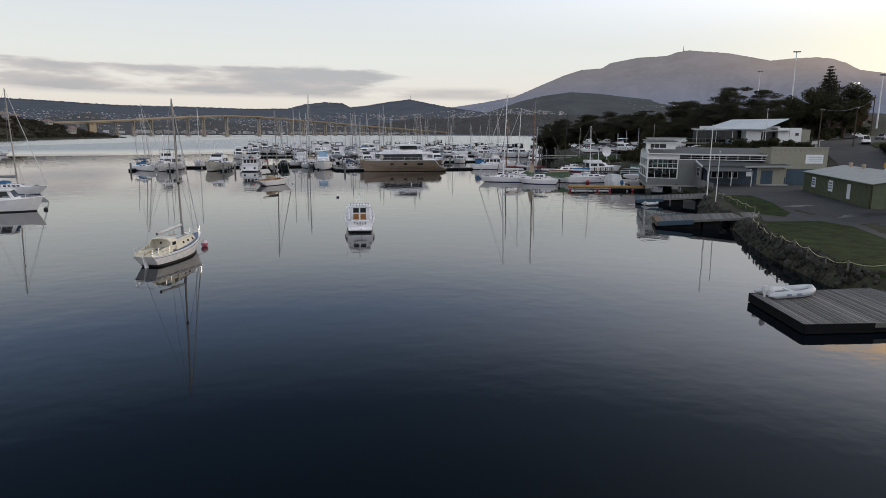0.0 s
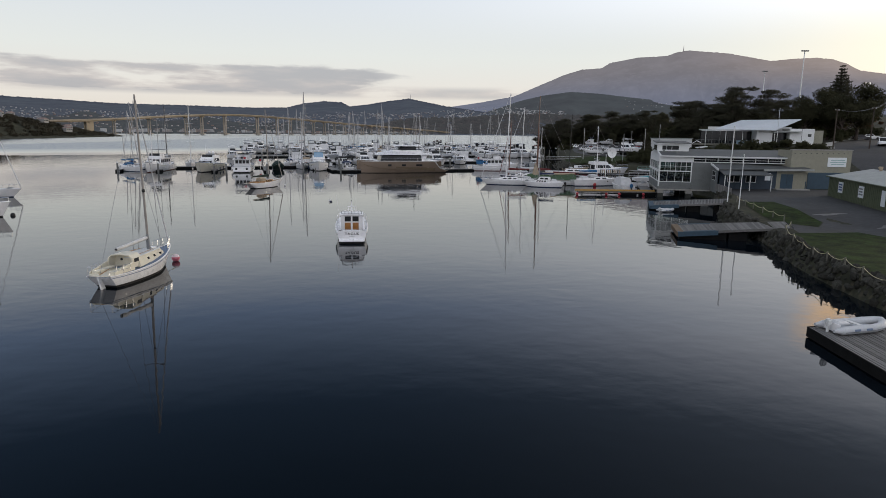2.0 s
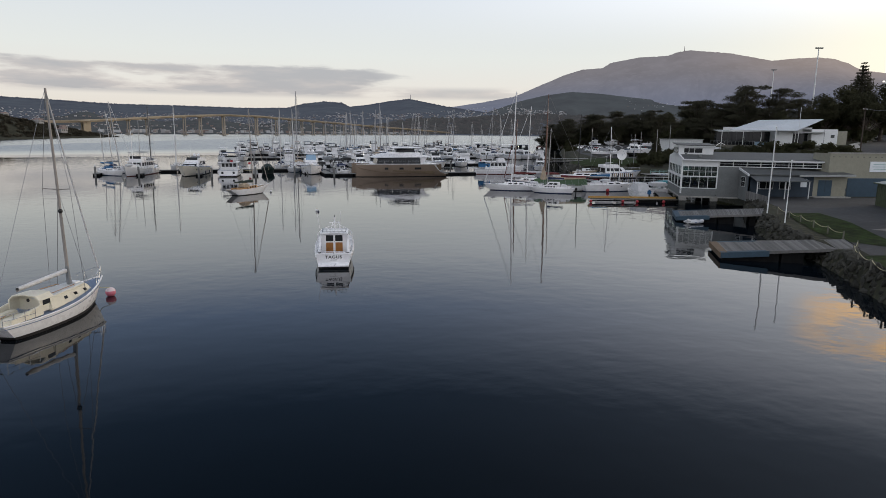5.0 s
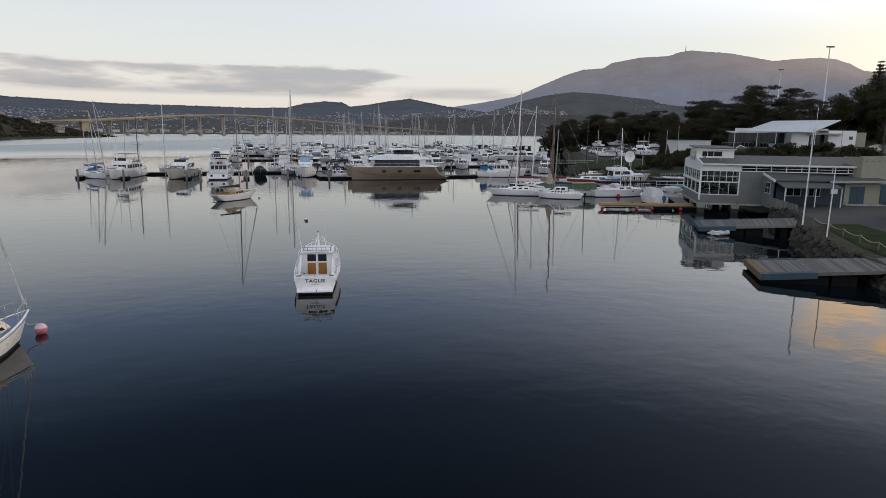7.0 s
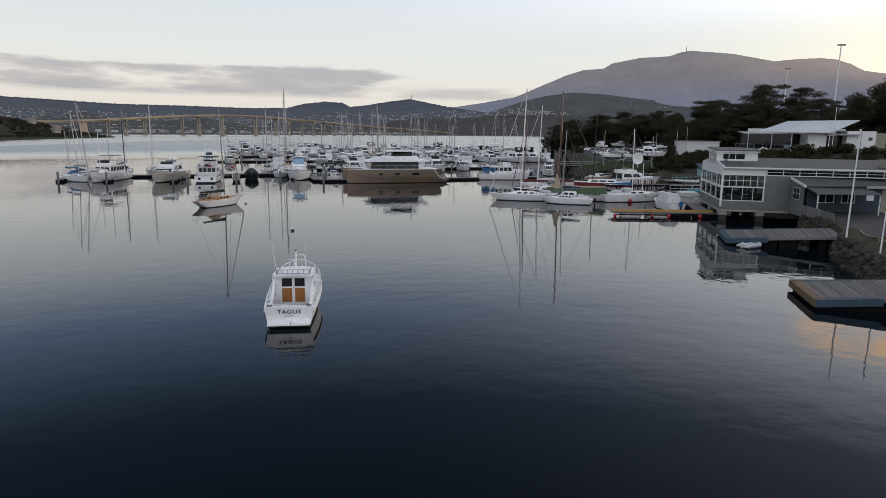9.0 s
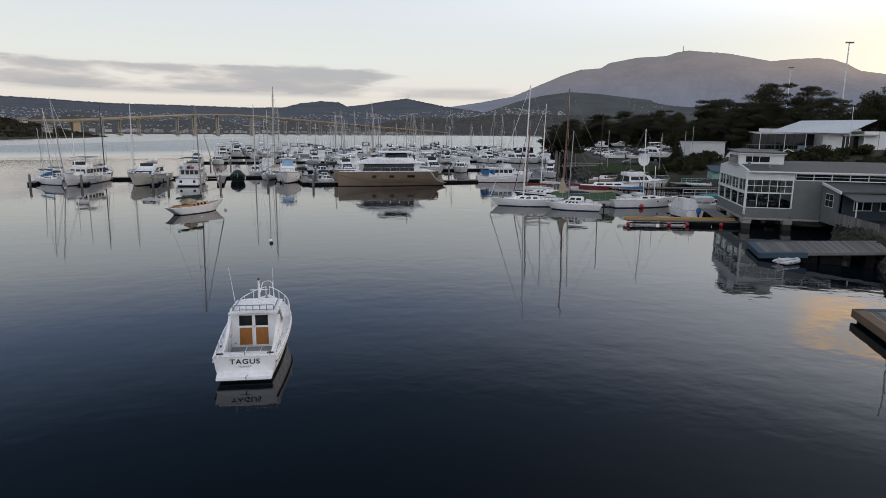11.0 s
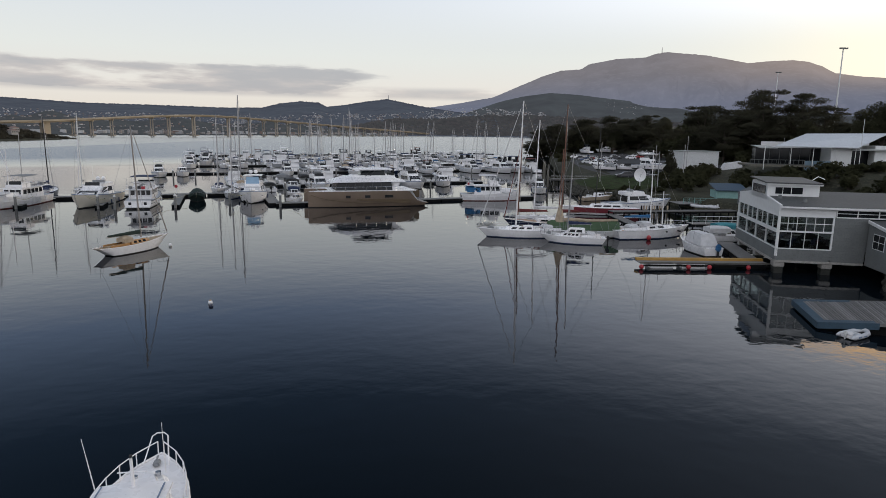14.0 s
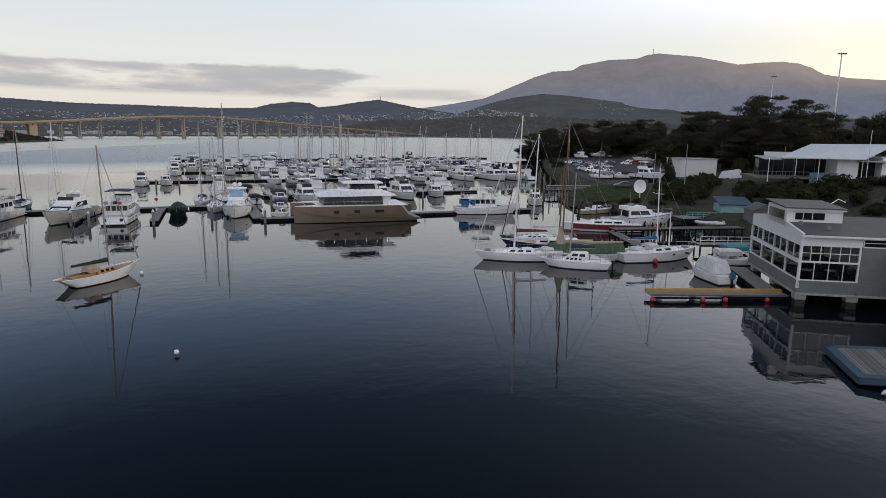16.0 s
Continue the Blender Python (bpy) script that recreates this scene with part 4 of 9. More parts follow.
def headland():
    """The near point across the bay, with scrub and a few houses."""
    bm = B()
    prof = [(500, 18), (560, 20), (600, 21.5), (640, 19.5), (675, 16), (705, 12.5), (730, 10), (750, 8), (764, 6), (774, 2), (784, -3)]
    ys = [470 + i * 8 for i in range(51)]
    offs = [0, 4, 9, 16, 26, 40, 60, 90, 130, 190, 260]
    grid = []
    for y in ys:
        x0 = -366 - 0.075 * (y - 540) - 3 * math.sin(y * 0.07)
        top = lerp(prof, y)
        row = []
        for o in offs:
            z = -1.5 + (top + 1.5) * step(-6, 62, o) + 1.3 * noise.noise((o * 0.06, y * 0.06, 3)) * step(0, 20, o)
            row.append(bm.verts.new((x0 - o, y, z)))
        grid.append(row)
    for a, b in zip(grid, grid[1:]):
        for j in range(len(offs) - 1):
            bm.faces.new((a[j], a[j + 1], b[j + 1], b[j]))
    solid("headland", bm, EARTH, "low scrub-covered headland across the bay", "headland", kind="structure", smooth=True)
    beach = B()
    rows = []
    for y in ys[:33]:
        x0 = -366 - 0.075 * (y - 540) - 3 * math.sin(y * 0.07)
        rows.append([(x0 + 3.0, y, -0.4), (x0 + 1.0, y, 0.5), (x0 - 3.5 - 1.5 * math.sin(y * 0.13), y, 1.7 + 0.3 * math.sin(y * 0.2))])
    loft(beach, rows, caps=False)
    solid("beach", beach, EARTH, "narrow dark rocky beach at the foot of the headland", "beach", kind="structure", smooth=True)
    rnd = random.Random(4)
    leaves = B()
    blobs = []
    for _ in range(950):
        y = rnd.uniform(480, 772)
        o = rnd.uniform(5, 85)
        x0 = -366 - 0.075 * (y - 540) - 3 * math.sin(y * 0.07)
        z = -1.5 + (lerp(prof, y) + 1.5) * step(-6, 62, o)
        r = rnd.uniform(1.6, 4.0)
        blobs.append((x0 - o, y, z + r * 0.35, r, 0.75))
    crown_mesh(leaves, blobs, 80000, 0.7, rnd)
    solid("headland_scrub", leaves, LEAFH, "dark trees and scrub covering the headland", "scrub", kind="stuff")
    first = thing("house", "pale house on the headland above the water", "house", group="houses on the headland")
    w = B()
    box(w, (0, 0, 1.5), (9, 8, 5))
    part("wall", w, FARHOUSE, first)
    rf = B()
    hexa(rf, [(-5, -4.5, 4), (5, -4.5, 4), (5, 4.5, 4), (-5, 4.5, 4), (-3, -0.3, 6), (3, -0.3, 6), (3, 0.3, 6), (-3, 0.3, 6)])
    part("roof", rf, FARROOF, first)
    for k in range(3):
        part("window", box(B(), (4.52, -2.4 + 2.4 * k, 2.3), (0.1, 1.3, 1.2)), GLASS, first)
    spots = [(-410, 548), (-424, 562), (-436, 580), (-416, 600), (-396, 672), (-406, 690), (-432, 640), (-420, 672)]
    for i, (x, y) in enumerate(spots):
        o = min(80, -366 - 0.075 * (y - 540) - x)
        z = -1.5 + (lerp(prof, y) + 1.5) * step(-6, 62, o) + 1.6
        m = pose(x, y, z, 0, 0, rnd.uniform(-40, 40))
        if i == 0:
            first.matrix_basis = m
            first.scale = (0.8, 0.8, 0.8)
        else:
            c = copy_thing(first, m)
            c.scale = (rnd.uniform(0.6, 0.9),) * 3


headland()


# ---- boats ----
class Hull:
    """A round-bilged hull, bow towards +y, waterline at z = 0, split into topsides and bottom."""

    def __init__(self, boat, L, W, fb, fs, T=0.4, tw=0.75, rake=0.9, top=None, bottom=None, full=0.5, stern_rake=0.0, wl=0.86, strip=0.12, sag=0.0, deck=None, deck_drop=0.06, rail=None, peak=0.45, n=15, well=None):
        self.L, self.W, self.fb, self.fs, self.tw, self.peak, self.full, self.sag, self.n = L, W, fb, fs, tw, peak, full, sag, n
        up, low = [], []
        for i in range(n):
            s = i / (n - 1)
            b, y, z = self.sheer(s)
            pinch = 1 - 0.55 * max(0, (s - 0.55) / 0.45) ** 1.6
            bw = b * wl * pinch
            f = max(0.0, (s - 0.6) / 0.4) ** 2
            g = max(0.0, 1 - s / 0.25) ** 2

            def yy(h):
                k = 1 - min(1, max(-0.4, h / z))
                return y - rake * f * k + stern_rake * g * k
            side = [(b, z), (b * (1 - 0.02) + 0.0, z * 0.78), (b + (bw - b) * 0.45, z * 0.45), (bw, strip)]
            up.append([(-x, yy(h), h) for x, h in side] + [(x, yy(h), h) for x, h in reversed(side)])
            t = T * (1 - 0.75 * f) * (1 - 0.3 * g)
            side = [(bw, strip), (bw * 0.86, -t * 0.45), (bw * 0.1, -t)]
            low.append([(-x, yy(h), h) for x, h in side] + [(x, yy(h), h) for x, h in reversed(side)])
        bm = B()
        for part_ in (0, 1):
            loft(bm, [r[4 * part_:4 * part_ + 4] for r in up], caps=False)
        bm.faces.new([bm.verts.new(p) for p in up[0]])
        part("hull", bm, top or WHITE, boat, smooth=True)
        bm = B()
        loft(bm, low, caps=False)
        bm.faces.new([bm.verts.new(p) for p in low[0]])
        part("hull_bottom", bm, bottom or DARKBOT, boat, smooth=True)
        bm = B()
        s0, s1, ww, zs = well or (0.0, 0.0, 0.0, 0.0)
        rows = []
        for i in range(n):
            b, y, z = self.sheer(s1 + (1 - s1) * i / (n - 1))
            rows.append([(-b * 0.985, y, z - deck_drop), (0, y, z - deck_drop + b * 0.04), (b * 0.985, y, z - deck_drop)])
        loft(bm, rows, caps=False)
        if well:
            for sgn in (-1, 1):
                loft(bm, [[(sgn * b * 0.985, y, z - deck_drop), (sgn * ww, y, z - deck_drop), (sgn * ww, y, zs)] for b, y, z in (self.sheer(s1 * i / 8) for i in range(9))], caps=False)
            b, y, z = self.sheer(s0)
            loft(bm, [[(-ww, -self.L / 2, z - deck_drop), (ww, -self.L / 2, z - deck_drop)], [(-ww, y, z - deck_drop), (ww, y, z - deck_drop)], [(-ww, y, zs), (ww, y, zs)]], caps=False)
        part("deck", bm, deck or DECKG, boat, smooth=True)
        bm = B()
        for sgn in (-1, 1):
            tube(bm, [(sgn * b, y, z) for b, y, z in (self.sheer(i / (n - 1)) for i in range(n))], 0.028 + 0.002 * L, 5)
        part("gunwale", bm, rail or top or WHITE, boat, smooth=True)

    def sheer(self, s):
        half = self.W / 2
        if s < self.peak:
            k = s / self.peak
            b = half * (self.tw + (1 - self.tw) * math.sin(k * math.pi / 2))
        else:
            k = (s - self.peak) / (1 - self.peak)
            b = half * max(0.012, (1 - k ** (1.7 + self.full)) ** (0.95))
        z = self.fs + (self.fb - self.fs) * s ** 1.7 - self.sag * math.sin(s * math.pi)
        return b, -self.L / 2 + s * self.L, z


def bow_rail(boat, h, s0=0.55, height=0.65, mat=None, posts=5, inset=0.06, r=0.018, close=True):
    bm = B()
    sides = []
    for sgn in (-1, 1):
        line = []
        for i in range(posts + 1):
            s = s0 + (0.985 - s0) * i / posts
            b, y, z = h.sheer(s)
            x = sgn * max(0.05, b - inset)
            line.append(Vector((x, y, z + height)))
            tube(bm, [(x, y, z), (x, y, z + height)], r, 5)
        sides.append(line)
        tube(bm, line, r, 5)
    if close:
        tube(bm, [sides[0][-1], sides[1][-1] + Vector((0, 0.01, 0))], r, 5)
    part("bow_rail", bm, mat or STEEL, boat)


def rig(boat, y, z, height, mat=None, boom=3.0, cover=None, spreaders=2, hull=None, jib=None, rake=0.03, r=0.075, furl=True, boom_z=1.0, stays=True):
    mat = mat or ALU
    r = max(r, 0.03 + 0.0055 * height)
    top = Vector((0, y - height * rake, z + height))
    foot = Vector((0, y, z))
    part("mast", tube(B(), [foot, foot.lerp(top, 0.5), top], r, 8, r * 0.62), mat, boat, smooth=True)
    half = hull.W / 2 if hull else 1.2
    levels = [0.5] if spreaders == 1 else [0.36, 0.68]
    for k in levels[:spreaders]:
        p = foot.lerp(top, k)
        w = half * 0.62
        part("spreader", tube(B(), [p + Vector((-w, -0.1, 0.05)), p, p + Vector((w, -0.1, 0.05))], 0.025, 5), mat, boat)
    if boom:
        b0, b1 = foot + Vector((0, -0.08, boom_z)), foot + Vector((0, -boom, boom_z + 0.12))
        part("boom", tube(B(), [b0, b1], 0.055, 7), mat, boat, smooth=True)
        if cover:
            secs = []
            for i in range(9):
                k = i / 8
                c = b0.lerp(b1, 0.01 + k * 0.95) + Vector((0, 0, 0.10 + 0.09 * (1 - k)))
                hh, ww = 0.24 * (1 - 0.55 * k) + 0.02 * math.sin(k * 21), 0.13 * (1 - 0.4 * k)
                secs.append([c + Vector((ww * math.cos(a), 0, hh * math.sin(a))) for a in (j * math.pi / 4 for j in range(8))])
            part("sail_cover", loft(B(), secs, True), cover, boat, smooth=True)
    if hull and stays:
        bm = B()
        bb, by, bz = hull.sheer(1.0)
        sb, sy, sz = hull.sheer(0.0)
        rr = 0.013
        tube(bm, [top, (0, by - 0.1, bz)], rr, 4)
        tube(bm, [top, (0, sy + 0.1, sz)], rr, 4)
        cb, cy, cz = hull.sheer((y + hull.L / 2) / hull.L)
        for sgn in (-1, 1):
            sp = foot.lerp(top, levels[0]) + Vector((sgn * half * 0.62, -0.1, 0.05))
            tube(bm, [top, sp, (sgn * cb * 0.97, y - 0.15, cz)], rr, 4)
            tube(bm, [foot.lerp(top, levels[0]), (sgn * cb * 0.95, y + 0.35, cz)], rr, 4)
        part("rigging", bm, WIRE, boat)
        if furl:
            a, b = Vector((0, by - 0.12, bz + 0.25)), top.lerp(Vector((0, by, bz)), 0.06)
            part("furled_jib", tube(B(), [a, a.lerp(b, 0.35), b], 0.075, 6, 0.03), jib or WHITEC, boat, smooth=True)


def cabin_windows(boat, sides, n, v0, v1, mat=None, u0=0.05, u1=0.95, gap=0.2, which=("left", "right")):
    for w in which:
        a, b = (u0, u1) if w == "right" else (1 - u1, 1 - u0)
        panels("window", mat or GLASS, boat, sides[w], even(n, a, b, gap), v0, v1)


def flat_cover(boat, name, y0, y1, w, z, mat, crown=0.12, thick=0.06):
    secs = []
    for i in range(7):
        y = y0 + (y1 - y0) * i / 6
        e = 1 - 0.5 * abs(2 * i / 6 - 1) ** 3
        secs.append([(-w / 2, y, z - 0.03), (-w / 4, y, z + crown * 0.75 * e), (0, y, z + crown * e), (w / 4, y, z + crown * 0.75 * e), (w / 2, y, z - 0.03), (w / 2, y, z - 0.03 - thick), (0, y, z + crown * e - thick), (-w / 2, y, z - 0.03 - thick)])
    part(name, loft(B(), secs, True), mat, boat, smooth=True)


def fenders(boat, h, n, mat, z=0.55):
    for sgn in (-1, 1):
        for i in range(n):
            b, y, zz = h.sheer(0.15 + 0.45 * (i + 0.5) / n)
            part("fender", tube(B(), [(sgn * (b + 0.1), y, z - 0.32), (sgn * (b + 0.1), y, z - 0.22), (sgn * (b + 0.1), y, z + 0.22), (sgn * (b + 0.1), y, z + 0.32)], 0.1, 7), mat, boat, smooth=True)


def cruiser(label, m, L=11.0, W=3.7, top=None, bottom=None, fly=True, glass=None, canvas=None, group="", screens=3, hard=True, fb=1.6, fs=1.0, domes=False, name="motor_cruiser", fly_glass=None, ports=2, clears=False, tender=False, sleek=False):
    boat = thing(name, label, "motor boat", m, group)
    h = Hull(boat, L, W, fb, fs, 0.5, 0.88, 1.3, top, bottom, full=0.9, deck=GREYW, strip=0.16, rail=DECKB)
    z0 = fs + (fb - fs) * 0.25
    hb = B()
    s = house(hb, -L * 0.22, L * (0.26 if sleek else 0.22), W * 0.78, W * (0.72 if sleek else 0.62), z0 - 0.05, z0 + (1.45 if sleek else 1.25), 3.6 if sleek else 1.35, 0.1, 0.3 if sleek else 0.18, 0.07)
    part("cabin", hb, WHITE, boat, smooth=True)
    cabin_windows(boat, s, 2, 0.34, 0.86, None if glass is BGLASS else glass, 0.04, 0.82, 0.08)
    panels("windscreen", WHITEC if fly_glass else (glass or GLASS), boat, s["front"], even(screens, 0.03, 0.97, 0.05), 0.10 if sleek else 0.22, 0.52 if sleek else 0.92)
    if not group:
        panels("saloon_door", GLASS, boat, s["back"], [(0.12, 0.88)], 0.08, 0.88)
    fd = B()
    house(fd, L * 0.12, L * 0.40, W * 0.6, W * 0.28, z0 + 0.1, z0 + 0.55, 0.9, 0.0, 0.15, 0.08)
    part("foredeck_trunk", fd, WHITE, boat, smooth=True)
    if not group:
        part("foredeck_hatch", box(B(), (0, L * 0.26, z0 + 0.57), (0.6, 0.6, 0.06), 0.01), GLASS, boat)
    top_z = z0 + 1.25
    if fly:
        fbm = B()
        q = house(fbm, -L * 0.26, L * 0.06, W * 0.7, W * 0.56, top_z - 0.03, top_z + 0.62, 0.35, 0.0, 0.06, 0.06)
        part("flybridge", fbm, WHITE, boat, smooth=True)
        part("flybridge_screen", panel(B(), q["front"], 0.06, 0.94, 0.5, 2.4 if clears else 1.35, 0.02), fly_glass or glass or GLASS, boat)
        part("helm_seat", box(B(), (0, -L * 0.14, top_z + 0.78), (W * 0.4, 0.5, 0.5), 0.06), GREYC, boat)
        if hard or canvas:
            bm = B()
            for sx in (-1, 1):
                tube(bm, [(sx * W * 0.31, -L * 0.2, top_z + 0.55), (sx * W * 0.29, -L * 0.2, top_z + 1.75)], 0.03, 5)
                tube(bm, [(sx * W * 0.30, -L * 0.02, top_z + 0.55), (sx * W * 0.28, -L * 0.03, top_z + 1.75)], 0.03, 5)
            part("top_posts", bm, STEEL, boat)
            flat_cover(boat, "bimini" if canvas else "hardtop", -L * 0.24, L * 0.02, W * 0.68, top_z + 1.76, canvas or WHITE)
            if canvas:
                for sx in (-1, 1):
                    part("clear_curtain", hexa(B(), [(sx * W * 0.30, -L * 0.2, top_z + 0.6), (sx * W * 0.32, -L * 0.2, top_z + 0.6), (sx * W * 0.31, -L * 0.03, top_z + 0.6), (sx * W * 0.29, -L * 0.03, top_z + 0.6), (sx * W * 0.29, -L * 0.2, top_z + 1.7), (sx * W * 0.31, -L * 0.2, top_z + 1.7), (sx * W * 0.30, -L * 0.03, top_z + 1.7), (sx * W * 0.28, -L * 0.03, top_z + 1.7)]), GLASS, boat)
    else:
        bm = B()
        tube(bm, [(-W * 0.36, -L * 0.2, z0 + 0.3), (-W * 0.3, -L * 0.24, top_z + 0.55), (W * 0.3, -L * 0.24, top_z + 0.55), (W * 0.36, -L * 0.2, z0 + 0.3)], 0.09, 6)
        part("radar_arch", bm, WHITE, boat)
        if canvas:
            flat_cover(boat, "cockpit_cover", -L * 0.46, -L * 0.2, W * 0.8, z0 + 1.0, canvas, 0.12, 0.7)
    if domes:
        for sx in (-0.45, 0.45):
            part("radar_dome", ball(B(), (sx, -L * 0.2, top_z + (2.3 if hard else 1.25)), 0.36), WHITE, boat, smooth=True)
    if tender:
        part("deck_tender", loft(B(), [[(0.62 * k * math.cos(a), L * 0.30 + y, z0 + 0.75 + 0.42 * k * math.sin(a)) for a in (j * math.pi / 5 for j in range(10))] for y, k in ((-1.1, 0.4), (-0.7, 0.9), (0, 1), (0.7, 0.8), (1.1, 0.3))], True), WHITE, boat, "white covered tender on the foredeck", smooth=True)
    for i in range(0 if group else ports):
        for sx in (-1, 1):
            b, y, z = h.sheer(0.62 + 0.14 * i)
            part("porthole", box(B(), (sx * (b * 0.93), y, z * 0.66), (0.16, 0.5, 0.16), 0.03), GLASS, boat)
    if not group:
        fenders(boat, h, 2, NAVY)
        # dark grey plate at deck level stands in for the shaded cockpit recess
        part("cockpit_floor", box(B(), (0, -L * 0.36, fs - 0.02), (W * 0.72, L * 0.22, 0.06), 0.01), GREYC, boat)
    part("swim_platform", box(B(), (0, -L / 2 - 0.35, 0.28), (W * 0.8, 0.75, 0.08), 0.02), WHITE, boat)
    bow_rail(boat, h, 0.42, 0.7)
    part("antenna", tube(B(), [(W * 0.25, -L * 0.18, top_z + 0.5), (W * 0.27, -L * 0.22, top_z + 3.4)], 0.018, 5, 0.006), WHITE, boat)
    return boat


def trawler(label, m, L=12.0, W=4.0, group="", canvas=None, top=None, dinghy=False, bottom=None, mast=0.0, stripe=None):
    boat = thing("trawler_yacht", label, "motor boat", m, group)
    h = Hull(boat, L, W, 2.1, 1.3, 0.7, 0.86, 0.9, top, bottom or REDBOT, full=0.8, deck=DECKG, sag=0.12, strip=0.14, rail=stripe or TEAK)
    hb = B()
    s = house(hb, -L * 0.30, L * 0.16, W * 0.76, W * 0.7, 1.2, 3.0, 0.35, 0.1, 0.06, 0.06)
    part("saloon", hb, WHITE, boat, smooth=True)
    cabin_windows(boat, s, 5, 0.45, 0.84, GLASS, 0.04, 0.96)
    panels("windscreen", GLASS, boat, s["front"], even(3, 0.05, 0.95, 0.12), 0.45, 0.86)
    panels("stern_window", GLASS, boat, s["back"], even(4, 0.05, 0.95, 0.25), 0.42, 0.84)
    for sx in (-1, 1):
        part("transom_port", box(B(), (sx * W * 0.24, -L / 2 - 0.02, 0.85), (0.45, 0.08, 0.45), 0.03), GLASS, boat)
        for zz in (0.62, 0.94):
            part("rubbing_strake", tube(B(), [(sx * (b + 0.015 - 0.02 * (1 - zz)), y, z * zz) for b, y, z in (h.sheer(i / 14) for i in range(14))], 0.035, 4), stripe or TEAK, boat)
    flat_cover(boat, "upper_deck", -L * 0.42, L * 0.14, W * 0.86, 3.02, WHITE, 0.08)
    q = B()
    f = house(q, -L * 0.05, L * 0.11, W * 0.7, W * 0.6, 3.05, 3.85, 0.25, 0.05, 0.05, 0.05)
    part("flybridge", q, WHITE, boat, smooth=True)
    part("flybridge_screen", panel(B(), f["front"], 0.05, 0.95, 0.6, 1.3, 0.02), GLASS, boat)
    bm = B()
    for sx in (-1, 1):
        for y in (-0.38, -0.12, 0.06):
            tube(bm, [(sx * W * 0.38, L * y, 3.0), (sx * W * 0.36, L * y, 4.9)], 0.025, 5)
        tube(bm, [(sx * W * 0.39, -L * 0.4, 3.75), (sx * W * 0.39, L * 0.1, 3.75)], 0.02, 5)
    tube(bm, [(-W * 0.39, -L * 0.4, 3.75), (W * 0.39, -L * 0.4, 3.75)], 0.02, 5)
    part("upper_rail", bm, STEEL, boat)
    flat_cover(boat, "bimini", -L * 0.22, L * 0.08, W * 0.76, 4.92, canvas or WHITEC)
    tr = B()
    house(tr, L * 0.12, L * 0.36, W * 0.55, W * 0.3, 1.75, 2.35, 0.3, 0, 0.08, 0.06)
    part("foredeck_trunk", tr, WHITE, boat, smooth=True)
    bow_rail(boat, h, 0.35, 0.8, posts=7)
    if mast:
        part("mast", tube(B(), [(0, -L * 0.08, 3.0), (0, -L * 0.1, 3 + mast)], 0.07, 7, 0.045), ALU, boat, smooth=True)
    if dinghy:
        bm = B()
        tube(bm, [(-0.55, -L * 0.36, 3.4), (-0.6, -L * 0.2, 3.4), (0, -L * 0.12, 3.5), (0.6, -L * 0.2, 3.4), (0.55, -L * 0.36, 3.4)], 0.2, 8)
        part("deck_tender", bm, GREYR, boat, smooth=True)
    for k in range(5):
        part("deck_locker", box(B(), (W * (-0.28 + 0.14 * k), -L * (0.34 + 0.03 * (k % 2)), 3.28), (0.5, 0.7, 0.45), 0.05), (GREYC, WHITEC, BLACK, REDB, GREYW)[k], boat)
    fenders(boat, h, 3, WHITE, 0.8)
    part("swim_platform", box(B(), (0, -L / 2 - 0.4, 0.3), (W * 0.8, 0.8, 0.08), 0.02), GREYW, boat)
    return boat


